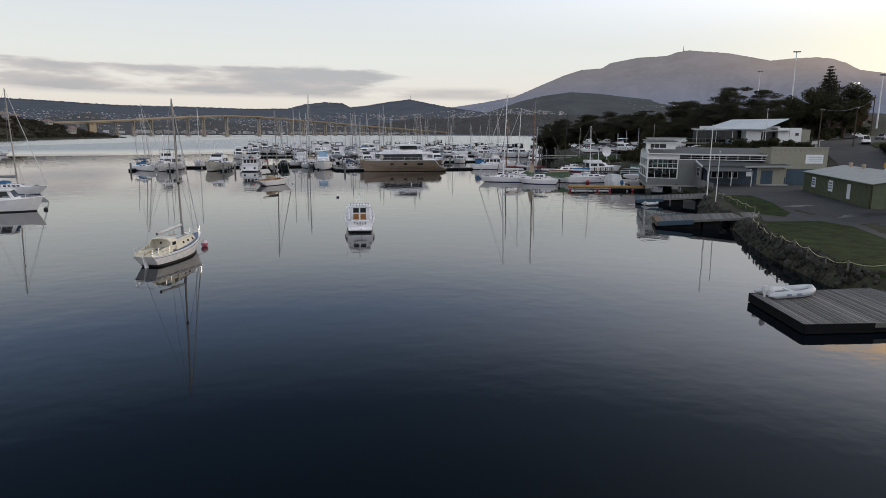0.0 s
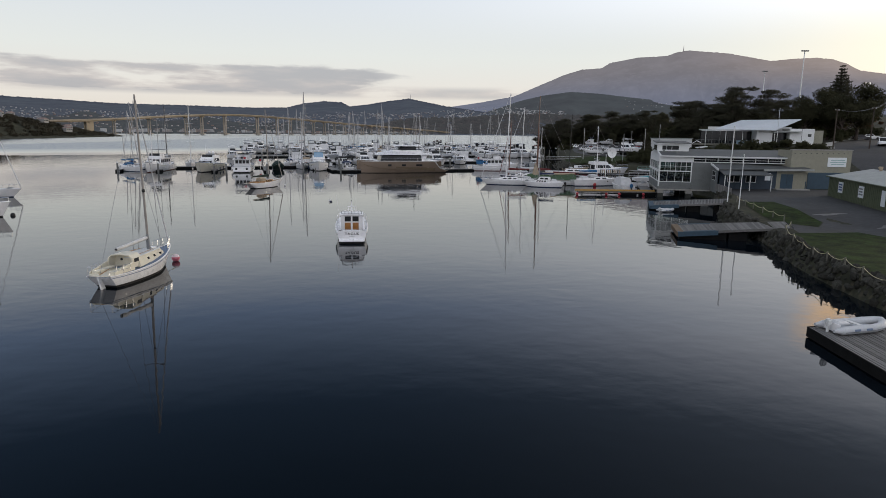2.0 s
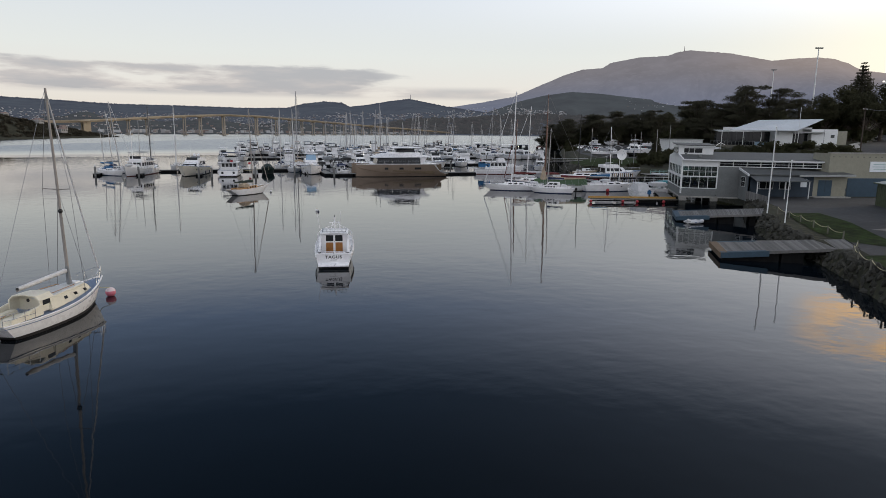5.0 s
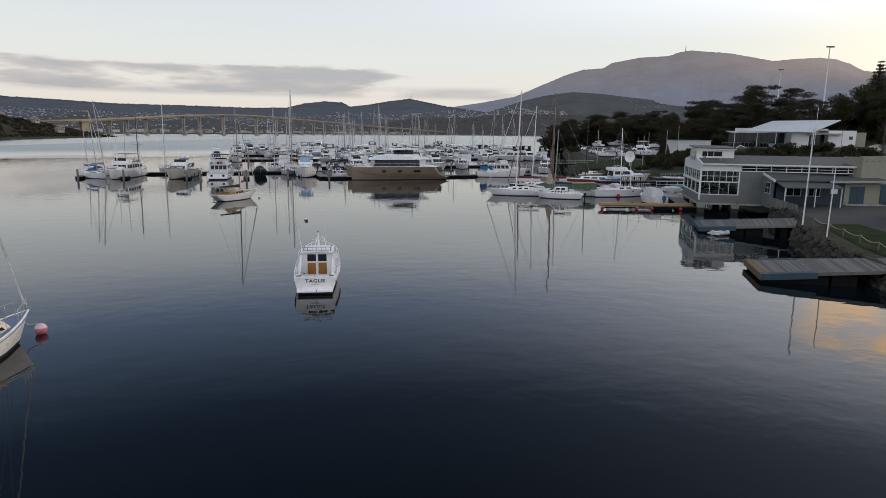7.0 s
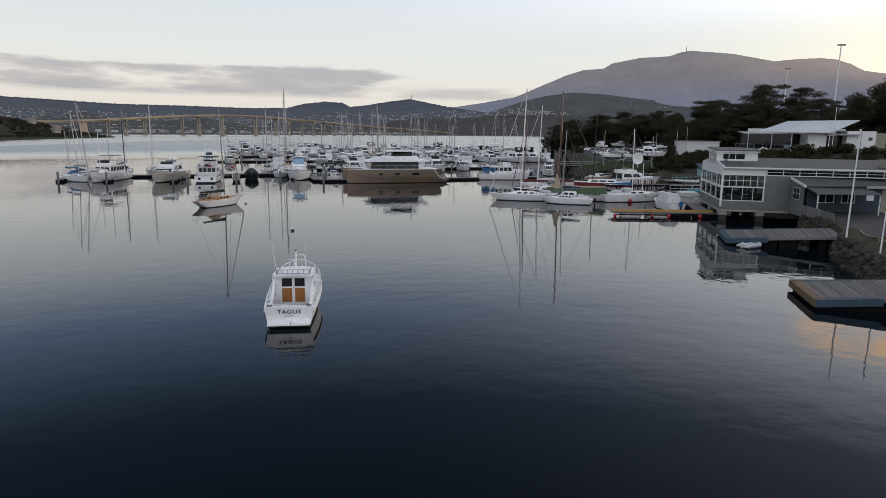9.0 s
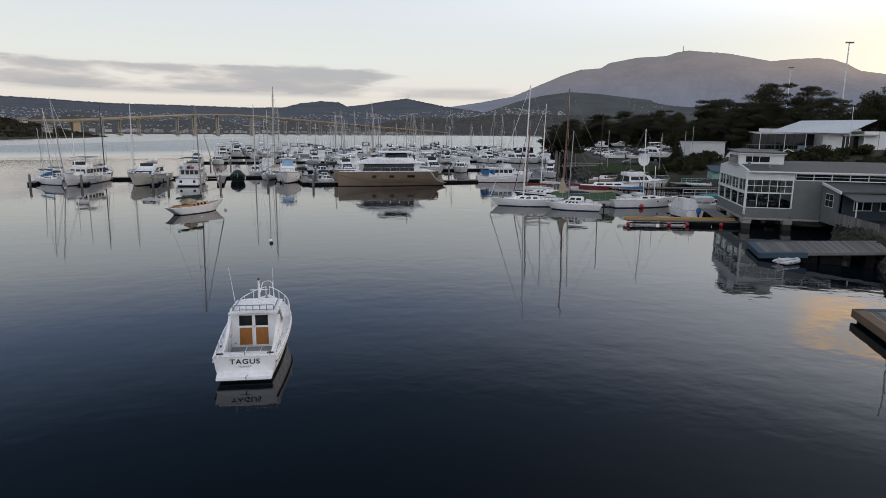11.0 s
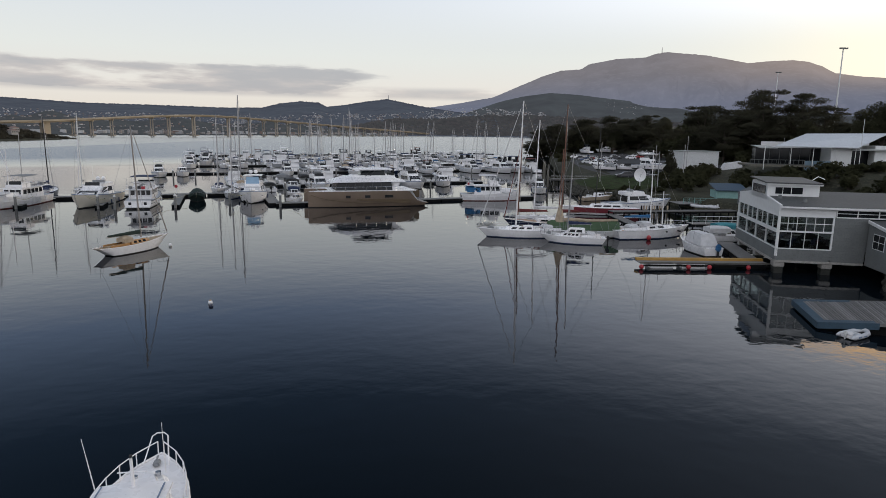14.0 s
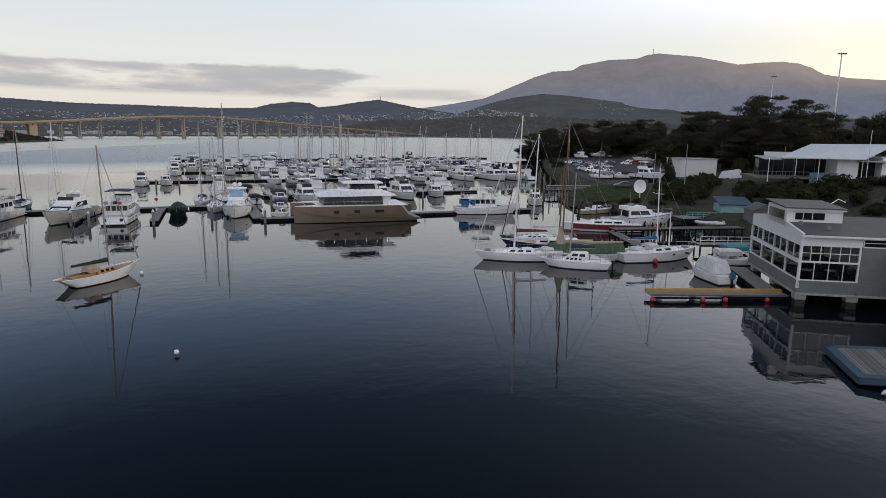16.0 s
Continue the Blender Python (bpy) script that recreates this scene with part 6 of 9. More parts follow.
# --- the white sloop with laid teak deck ---
def make_teak_sloop():
    boat = thing("classic_sloop", "white timber sloop with teak deck and grey boom cover", "sailing boat", heading(-30.9, 113.0, 3.9, 8.4))
    L, W = 9.1, 2.4
    h = Hull(boat, L, W, 1.36, 0.95, 0.6, 0.48, 1.5, WHITE, DARKBOT, full=0.2, stern_rake=1.5, deck=LAID, strip=0.10, sag=0.10, rail=WHITE, deck_drop=0.10)
    cb = B()
    s = house(cb, -0.9, 1.7, 1.3, 0.85, 0.85, 1.36, 0.3, 0.0, 0.05, 0.04)
    part("coachroof", cb, TEAK, boat, "varnished teak cabin sides", smooth=True)
    part("coachroof_top", box(B(), (0, 0.35, 1.385), (1.02, 2.3, 0.05), 0.02), GREYW, boat)
    cabin_windows(boat, s, 3, 0.3, 0.75, GLASS, 0.1, 0.85, 0.4)
    flat_cover(boat, "sprayhood", -1.7, -0.6, 1.2, 1.6, SAND, 0.22, 0.4)
    for sx in (-1, 1):
        part("coaming", box(B(), (sx * 0.55, -2.2, 1.0), (0.08, 2.3, 0.26), 0.02), TEAK, boat)
    part("cockpit_sole", box(B(), (0, -2.2, 0.93), (1.0, 2.2, 0.04), 0.01), SAND, boat)
    rig(boat, 0.9, 1.2, 12.0, BEIGEM, 4.2, DGREEN, 1, h, BEIGEM, 0.03, 0.085, True, 0.6)
    bow_rail(boat, h, 0.86, 0.5, posts=2)
    bm = B()
    b, y, z = h.sheer(0.02)
    for sx in (-1, 1):
        tube(bm, [(sx * b, y, z), (sx * b, y - 0.1, z + 0.6), (0, y - 0.35, z + 0.62)], 0.016, 5)
    tube(bm, [(0, y + 0.1, z), (0, y, z + 1.2)], 0.02, 5)
    part("pushpit", bm, STEEL, boat)
    w = thing("mooring_buoy", "small white mooring buoy under the sloop's bow", "buoy", pose(-28.35, 116.0, 0.05))
    part("float", ball(B(), (0, 0, 0.1), 0.2, 1, 12), WHITE, w, smooth=True)


make_teak_sloop()


# --- the bronze power catamaran ---
def make_catamaran():
    boat = thing("power_catamaran", "large bronze power catamaran with white superstructure beside the pontoon", "motor boat", heading(-11.0, 159.8, -20.0, -6.1))
    L = 20.5
    for sx in (-1, 1):
        secs_u, secs_l = [], []
        for i in range(15):
            s = i / 14
            y = -L / 2 + s * L
            half = 1.35 * (1 if s < 0.55 else max(0.05, 1 - ((s - 0.55) / 0.45) ** 2.2))
            zt = 2.75 if s > 0.16 else 0.55 + 2.2 * step(0.03, 0.16, s)
            up = [(-half, y, zt), (-half * 0.98, y, zt * 0.55), (-half * 0.8, y, 0.12), (half * 0.8, y, 0.12), (half * 0.98, y, zt * 0.55), (half, y, zt)]
            lo = [(-half * 0.8, y, 0.12), (-half * 0.3, y, -0.6), (half * 0.3, y, -0.6), (half * 0.8, y, 0.12)]
            secs_u.append([(x + sx * 3.1, yy, z) for x, yy, z in up])
            secs_l.append([(x + sx * 3.1, yy, z) for x, yy, z in lo])
        part("hull", loft(B(), secs_u), BRONZE, boat, "bronze painted hull", smooth=True)
        part("hull_bottom", loft(B(), secs_l), DARKBOT, boat, smooth=True)
        # sculpted knuckle panel and ports
        out = sx * 4.46
        part("knuckle_panel", hexa(B(), [(sx * 4.30, -7.5, 0.5), (sx * 4.47, -7.5, 0.5), (sx * 4.47, 2.2, 1.25), (sx * 4.30, 2.2, 1.25), (sx * 4.30, -7.5, 1.25), (sx * 4.48, -7.5, 1.25), (sx * 4.48, 2.2, 1.5), (sx * 4.30, 2.2, 1.5)]), BRONZED, boat)
        for y, w in ((-3.6, 1.5), (0.2, 0.95), (3.6, 0.8)):
            part("hull_window", box(B(), (out, y, 1.85), (0.06, w, 0.46), 0.02), GLASS, boat)
    bm = B()
    box(bm, (0, -1.9, 2.05), (5.2, 15.6, 1.3), 0.1)
    part("bridge_deck", bm, BRONZED, boat)
    part("deck", hexa(B(), [(-4.3, -8.6, 2.73), (4.3, -8.6, 2.73), (4.1, 6.6, 2.73), (-4.1, 6.6, 2.73), (-4.3, -8.6, 2.83), (4.3, -8.6, 2.83), (4.1, 6.6, 2.83), (-4.1, 6.6, 2.83)], 0.03), WHITE, boat, smooth=True)
    for sx in (-1, 1):
        part("bow_deck", hexa(B(), [(sx * 3.1 - 0.95, 6.6, 2.73), (sx * 3.1 + 0.95, 6.6, 2.73), (sx * 3.1 + 0.1, 10.1, 2.73), (sx * 3.1 - 0.1, 10.1, 2.73), (sx * 3.1 - 0.95, 6.6, 2.83), (sx * 3.1 + 0.95, 6.6, 2.83), (sx * 3.1 + 0.1, 10.1, 2.83), (sx * 3.1 - 0.1, 10.1, 2.83)]), WHITE, boat)
        part("spray_knuckle", tube(B(), [(sx * (3.1 + 1.35 * k + 0.01), y, z) for y, z, k in ((9.9, 2.2, 0.12), (8.6, 1.75, 0.52), (7.0, 1.4, 0.80), (5.0, 1.1, 0.95), (2.0, 0.85, 0.98), (-2.0, 0.7, 0.97))], 0.05, 5), BRONZED, boat)
    part("forward_beam", box(B(), (0, 8.2, 2.5), (5.2, 0.35, 0.4), 0.05), BRONZED, boat)
    sal = B()
    s = house(sal, -6.2, 3.8, 7.0, 5.4, 2.8, 4.35, 0.5, 0.2, 0.25, 0.1)
    part("saloon", sal, GLASS, boat, "band of dark saloon windows", smooth=True)
    for w in ("left", "right"):
        for u in (0.0, 0.16, 0.32, 0.48, 0.64, 0.80):
            part("mullion", panel(B(), s[w], u, u + 0.012, 0, 1, 0.02), BLACK, boat)
    rf = B()
    hexa(rf, [(-3.7, -8.6, 4.3), (3.7, -8.6, 4.3), (3.3, 4.6, 4.2), (-3.3, 4.6, 4.2), (-2.6, -8.2, 4.62), (2.6, -8.2, 4.62), (1.9, 1.6, 5.15), (-1.9, 1.6, 5.15)], 0.05)
    part("saloon_roof", rf, WHITE, boat, smooth=True)
    for sx in (-1, 1):
        part("roof_column", hexa(B(), [(sx * 2.9 - 0.15, -6.9, 2.8), (sx * 2.9 + 0.15, -6.9, 2.8), (sx * 2.9 + 0.15, -6.0, 2.8), (sx * 2.9 - 0.15, -6.0, 2.8), (sx * 2.9 - 0.15, -7.9, 4.4), (sx * 2.9 + 0.15, -7.9, 4.4), (sx * 2.9 + 0.15, -6.4, 4.4), (sx * 2.9 - 0.15, -6.4, 4.4)]), WHITE, boat)
    fly = B()
    house(fly, -6.6, 1.2, 5.0, 4.0, 4.6, 5.35, 0.6, 0.3, 0.2, 0.1)
    part("flybridge", fly, WHITE, boat, smooth=True)
    fg = B()
    f = house(fg, -5.2, -0.6, 4.2, 3.4, 5.2, 6.3, 0.8, 0.2, 0.3, 0.06)
    part("flybridge_screen", fg, GLASS, boat)
    flat_cover(boat, "hardtop", -6.4, 0.4, 4.6, 6.45, WHITE, 0.16, 0.16)
    bm = B()
    for sx in (-1, 1):
        tube(bm, [(sx * 2.0, -1.6, 5.2), (sx * 1.9, -2.9, 6.5)], 0.07, 6)
        tube(bm, [(sx * 2.0, -2.4, 5.2), (sx * 1.9, -3.8, 6.5)], 0.07, 6)
        tube(bm, [(sx * 2.0, -5.6, 5.2), (sx * 1.9, -5.8, 6.5)], 0.07, 6)
    part("hardtop_strut", bm, BLACK, boat)
    bm = B()
    for sx in (-1, 1):
        line = []
        for i in range(9):
            y = -5.0 + i * 1.8
            line.append((sx * 4.2, y, 3.5))
            tube(bm, [(sx * 4.2, y, 2.8), line[-1]], 0.02, 4)
        tube(bm, line, 0.02, 4)
    tube(bm, [(-3.2, 9.4, 3.5), (3.2, 9.4, 3.5)], 0.02, 4)
    part("guard_rail", bm, STEEL, boat)
    part("swim_platform", box(B(), (0, -10.2, 0.5), (7.6, 1.6, 0.14), 0.03), BRONZED, boat)
    part("aft_steps", hexa(B(), [(-2.8, -9.6, 0.5), (2.8, -9.6, 0.5), (2.8, -7.6, 0.5), (-2.8, -7.6, 0.5), (-2.8, -8.2, 2.7), (2.8, -8.2, 2.7), (2.8, -7.6, 2.7), (-2.8, -7.6, 2.7)], 0.05), GREYW, boat)

    for ob in boat.children:
        if ob.name.split(".")[0] in ("saloon", "mullion", "saloon_roof", "roof_column", "flybridge", "flybridge_screen", "hardtop", "hardtop_strut"):
            ob.location.y += 1.7


make_catamaran()


# ---- the marina ----
U, V, O = Vector((0.93, 0.367)), Vector((-0.367, 0.93)), Vector((0.0, 165.0))


def uv(u, v):
    p = O + U * u + V * v
    return p.x, p.y


def dock(name, a, b, width, label, z=0.5, group="", mat=None, category="pontoon"):
    a, b = Vector((*a, 0)), Vector((*b, 0))
    d = (b - a).normalized()
    w = Vector((-d.y, d.x, 0)) * width / 2
    t = thing(name, label, category, pose(a.x, a.y, 0), group)
    L = (b - a).length
    bm = B()
    hexa(bm, [q + Vector((0, 0, z0)) for z0 in (z - 0.09, z) for q in (-w, d * L - w, d * L + w, w)])
    part("deck", bm, mat or PONT, t)
    n = max(1, int(L / 5))
    if z >= 0.8 and mat is PLANK:
        for i in range(int(L / 2.6) + 1):
            for s in (-0.9, 0.9):
                c = d * min(L - 0.1, i * 2.6 + 0.1) + w * s
                part("post", tube(B(), [(c.x, c.y, -1.0), (c.x, c.y, z - 0.08)], 0.11, 6), DARKT, t)
        for s in (-0.92, 0.92):
            part("bearer", hexa(B(), [q + w * s + Vector((0, 0, z0)) for z0 in (z - 0.3, z - 0.09) for q in (-w * 0.05, d * L - w * 0.05, d * L + w * 0.05, w * 0.05)]), DARKT, t)
        return t
    for i in range(n):
        c = d * (L * (i + 0.5) / n)
        bm = B()
        f = d * (L / n * 0.5)
        hexa(bm, [c + q * 0.94 + Vector((0, 0, z0)) for z0 in (-0.25, z - 0.09) for q in (-f - w, f - w, f + w, -f + w)])
        part("float", bm, DARKT, t)
    return t


def pile(x, y, h=2.3, first=[]):
    if not first:
        t = thing("mooring_pile", "grey steel mooring pile with a white cone cap", "pile", pose(x, y, 0), "mooring piles along the pontoons")
        part("shaft", tube(B(), [(0, 0, -1), (0, 0, 2.0)], 0.21, 10), PONT, t, smooth=True)
        part("cap", tube(B(), [(0, 0, 2.0), (0, 0, 2.42)], 0.24, 10, 0.05), GREYW, t, smooth=True)
        first.append(t)
        return t
    return copy_thing(first[0], pose(x, y, 0))


def make_marina():
    rnd = random.Random(17)
    ahead, away = (-V.x, -V.y), (V.x, V.y)
    PG = "marina pontoons"
    dock("pontoon", (-79, 157.5), (-33, 176), 2.2, "long grey floating walkway behind the moored cruisers", group=PG)
    dock("pontoon", (-26, 156.2), (22, 174.2), 2.0, "floating walkway behind the bronze catamaran", group=PG)
    dock("pontoon", (-26.2, 156.4), (-36.5, 186), 2.0, "floating walkway running out from the catamaran's berth", group=PG)
    for (x, y), ln in (((-47.3, 170.0), 19), ((-58.3, 166), 17), ((-36.5, 174.5), 15), ((-69.5, 161.5), 14), ((-77.5, 158), 11)):
        dock("finger_pontoon", (x, y), (x + 0.30 * ln, y - 0.954 * ln), 1.3, "narrow grey finger pontoon between boats", group="finger pontoons")
        pile(x + 0.30 * ln + 0.2, y - 0.954 * ln - 0.5)
    pile(-49.9, 148.5), pile(-34.4, 157.8), pile(-24.8, 154.6)
    # front row, bows towards open water
    ms = trawler("white motor sailer with grey bimini at the marina's end", heading(-67.6, 152.9, 0.08, -1), 14.6, 4.4, canvas=GREYC, mast=8.7, stripe=WHITE, dinghy=True)
    part("foremast", tube(B(), [(0, 3.0, 2.2), (0, 2.9, 9.4)], 0.09, 7, 0.05), WHITE, ms, smooth=True)
    part("boom", tube(B(), [(0, 2.9, 4.2), (0, -0.4, 4.6)], 0.06, 6), WHITE, ms, smooth=True)
    part("foredeck_dinghy", loft(B(), [[(0.7 * k * math.cos(a), 4.9 + y, 2.35 + 0.32 * k * math.sin(a)) for a in (j * math.pi / 5 for j in range(10))] for y, k in ((-1.4, 0.5), (-1.0, 0.95), (0, 1), (1.0, 0.75), (1.5, 0.25))], True), GREYR, ms, "grey inflatable lashed on the foredeck", smooth=True)
    cruiser("white motor yacht with black windscreen and twin radar domes", heading(-56.5, 155.3, 0.11, -0.994), 16.0, 5.0, top=IVORY, glass=GLASS, fly=True, hard=False, domes=True, screens=1, fb=2.4, fs=1.5, sleek=True)
    trawler("white two-deck trawler yacht with stern towards open water", heading(-48.6, 156.9, -0.24, 0.97), 15.0, 4.8, canvas=NAVY, dinghy=True, stripe=NAVYH, bottom=DARKBOT)
    cv = thing("covered_runabout", "runabout under a dark green canvas cover beside the walkway", "motor boat", heading(-42.1, 163.5, 0.3, -0.95))
    h = Hull(cv, 6.4, 2.9, 1.3, 1.0, 0.3, 0.9, 0.7, DGREEN, DARKBOT, full=0.8, deck=DGREEN)
    flat_cover(cv, "boat_cover", -3.1, 2.6, 2.8, 1.2, DGREEN, 1.05, 0.4)
    bow_rail(cv, h, 0.6, 0.5)
    cruiser("white flybridge cruiser with blue screen covers and radar domes", heading(-32.0, 164.3, 0.20, -0.98), 13.5, 4.9, fly_glass=BGLASS, clears=True, tender=True, fly=True, hard=True, domes=True, screens=2, fb=2.3, fs=1.4)
    yacht("slim white yacht with pale mast behind the walkway", heading(-67.2, 171.8, 0.36, -0.93), 10.5, 3.1, WHITE, cover=GREYC, mast_h=14.3, mast=GREYW)
    ka = yacht("white ketch with bright blue sail covers and raked masts", heading(-72.2, 150.4, 0.8, -0.6), 10.0, 3.2, WHITE, cover=BLUEC, mast_h=12.3, hood=BLUEC, rake=0.15)
    part("mizzen_mast", tube(B(), [(0, -2.9, 1.2), (0, -4.2, 10.2)], 0.08, 7, 0.05), ALU, ka, smooth=True)
    part("mizzen_boom", tube(B(), [(0, -3.1, 2.3), (0, -5.2, 2.4)], 0.05, 6), ALU, ka, smooth=True)
    part("mizzen_cover", tube(B(), [(0, -3.1, 2.5), (0, -4.2, 2.52), (0, -5.1, 2.5)], 0.17, 8, 0.1), BLUEC, ka, smooth=True)
    yacht("white yacht with raked mast moored inside the ketch", heading(-75.0, 158.0, 1, -0.1), 9.0, 2.9, WHITE, cover=GREYC, mast_h=14.5, hood=NAVY, rake=0.11)
    yacht("blue-hulled yacht with tall dark mast", heading(-72.6, 169.6, -0.36, 0.93), 11.5, 3.4, NAVYH, cover=NAVY, mast_h=14.0, mast=BLACK, hood=NAVY)
    yacht("white yacht with blue rolled jib behind the walkway", heading(-43.0, 179, 0.25, -0.95), 10.5, 3.3, WHITE, cover=NAVY, mast_h=14.5, hood=NAVY)
    yacht("white yacht with blue cover on the inner side of the walkway", heading(-37.4, 169.5, 0.25, -0.95), 10.0, 3.2, WHITE, cover=BLUEC, mast_h=13.0)
    runabout("white runabout with dark canopy beside the catamaran's berth", heading(-26.0, 172, 0.25, -0.95), 7.0, 2.6, canvas=NAVY, outboard=BLACK)
    runabout("small white tender with a red fender beside the catamaran's berth", heading(-23.5, 161.5, 0.7, -0.7), 4.2, 1.9)
    ring = thing("lifebuoy_post", "red lifebuoy housing on a post on the walkway", "lifebuoy", pose(-48.6, 170.6, 0.5))
    part("post", tube(B(), [(0, 0, 0), (0, 0, 1.2)], 0.05, 6), WHITE, ring)
    part("housing", tube(B(), [(0, -0.08, 1.4), (0, 0.08, 1.4)], 0.3, 14), REDB, ring, "round red lifebuoy housing", smooth=True)

    for a, b_ in (((-54.8, 148.6, 2.3), (-53.0, 151.0, 1.4)), ((-54.8, 148.6, 2.3), (-49.9, 148.5, 1.9)), ((-41.2, 160.6, 1.2), (-40.2, 157.8, 1.9)), ((-43.0, 160.6, 1.2), (-45.6, 152.0, 1.7)), ((-30.7, 157.9, 2.2), (-34.4, 157.8, 1.9)), ((-63.0, 149.2, 2.0), (-65.2, 147.8, 1.9)), ((-20.6, 156.8, 2.6), (-24.8, 156.0, 0.6))):
        a, b_ = Vector(a), Vector(b_)
        ln = thing("mooring_line", "pale sagging mooring line between boat and pontoon", "rope", pose(a.x, a.y, 0), "mooring lines")
        part("rope", tube(B(), [a.lerp(b_, k) - Vector((a.x, a.y, 0.5 * math.sin(k * math.pi))) for k in (0, 0.2, 0.4, 0.6, 0.8, 1)], 0.025, 5), ROPE, ln)
    # templates for the crowded rows behind
    G = "boats berthed in the marina rows"
    hid = [
        cruiser("white flybridge cruiser berthed in a marina row", heading(*uv(-47, 79), *ahead), 11.5, 3.9, group=G, hard=True),
        cruiser("white sports cruiser berthed in a marina row", heading(*uv(-41, 80), *ahead), 9.5, 3.3, fly=False, canvas=GREYC, group=G),
        cruiser("white cruiser with dark canvas top berthed in a marina row", heading(*uv(-12.5, 79), *ahead), 10.5, 3.6, canvas=NAVY, hard=False, group=G),
        cruiser("white cruiser with blue canvas top berthed in a marina row", heading(*uv(-2, 79), *ahead), 10.5, 3.6, canvas=BLUEC, hard=False, group=G),
        yacht("white sailing yacht with navy sail cover in a marina row", heading(*uv(8, 79), *ahead), 10.5, 3.3, cover=NAVY, mast_h=13.5, hood=NAVY, group=G),
        yacht("white sailing yacht with teal sail cover in a marina row", heading(*uv(14, 79), *ahead), 9.5, 3.0, cover=BLUEC, mast_h=12.0, group=G),
        yacht("navy-hulled sailing yacht with tan sail cover in a marina row", heading(*uv(20, 79), *ahead), 11.0, 3.4, NAVYH, cover=SAND, mast_h=15.0, hood=SAND, group=G),
        runabout("white runabout under black canopy in a marina row", heading(*uv(26, 80), *ahead), 7.0, 2.6, canvas=BLACK, group=G),
        cruiser("white cruiser with red canvas cover in a marina row", heading(*uv(32, 79), *ahead), 9.5, 3.4, canvas=MAROON, hard=False, fly=True, group=G),
        runabout("white runabout under grey canopy in a marina row", heading(*uv(38, 80), *ahead), 6.5, 2.5, canvas=GREYC, group=G),
    ]
    used = [(uv(u, 79)) for u in (-47, -41, -12.5, -2, 8, 14, 20, 26, 32, 38)]
    weights = [28, 18, 9, 3, 15, 6, 4, 6, 4, 6]
    for v, u0, u1, nm in ((40, -30, 30, "inner"), (88, -46, 74, "middle"), (128, -38, 80, "outer"), (168, -36, 84, "farther")):
        dock("pontoon", uv(u0 - 2, v), uv(u1 + 2, v), 2.0, "long grey floating walkway between boat rows", group=PG)
        u = u0
        while u < u1:
            for side in (-1, 1):
                if rnd.random() < (0.12 if v > 40 else 0.28):
                    continue
                if -52 < u < -33 and v == 88 and side == 1:
                    continue
                if -36 < u < -14 and v == 88:
                    continue
                k = rnd.choices(range(len(hid)), weights)[0]
                dirn = ahead if (side == -1) == (rnd.random() < 0.85) else away
                x, y = uv(u + rnd.uniform(-0.5, 0.5), v + side * (9.2 + rnd.uniform(-0.6, 0.6)))
                if any(math.hypot(x - a, y - b) < 4.7 for a, b in used) or x > lerp(SHORE, y) - 5 or x < -0.40 * (y - 51) + (4 if v > 100 else 0):
                    continue
                used.append((x, y))
                o = copy_thing(hid[k], heading(x, y, *dirn))
                s = rnd.uniform(1.0, 1.32)
                o.scale = (s, s, s)
            if rnd.random() < 0.5:
                x, y = uv(u + 2.5, v - 15.5)
                if x < 36:
                    pile(x, y)
            u += 5.5
    # outer breakwater
    dock("breakwater", (-111.7, 349.6), (40, 429), 4.0, "dark floating breakwater along the marina's outer edge", 0.9, mat=DARKT, category="breakwater")
    for i in range(22):
        x, y = -88 + i * 6.0, 338 + i * 3.1
        if rnd.random() < 0.12 or x > lerp(SHORE, y) - 8:
            continue
        o = copy_thing(hid[rnd.choices(range(len(hid)), [5, 26, 3, 5, 14, 6, 5, 8, 4, 10])[0]], heading(x, y, *ahead))
        s = rnd.uniform(0.95, 1.25)
        o.scale = (s, s, s)
    o = copy_thing(hid[0], heading(-93, 323.5, *ahead))
    for k, x, y, r in ((9, 51.0, 226.5, 75), (7, 57.0, 227.0, 82), (2, 84, 381, 20), (0, 97, 388, 60), (1, 101.5, 336, 80), (7, 105.5, 334.5, 84), (9, 109.5, 336, 78)):
        copy_thing(hid[k], pose(x, y, ground_z(x, y) + 0.5, 0, 0, r))


make_marina()


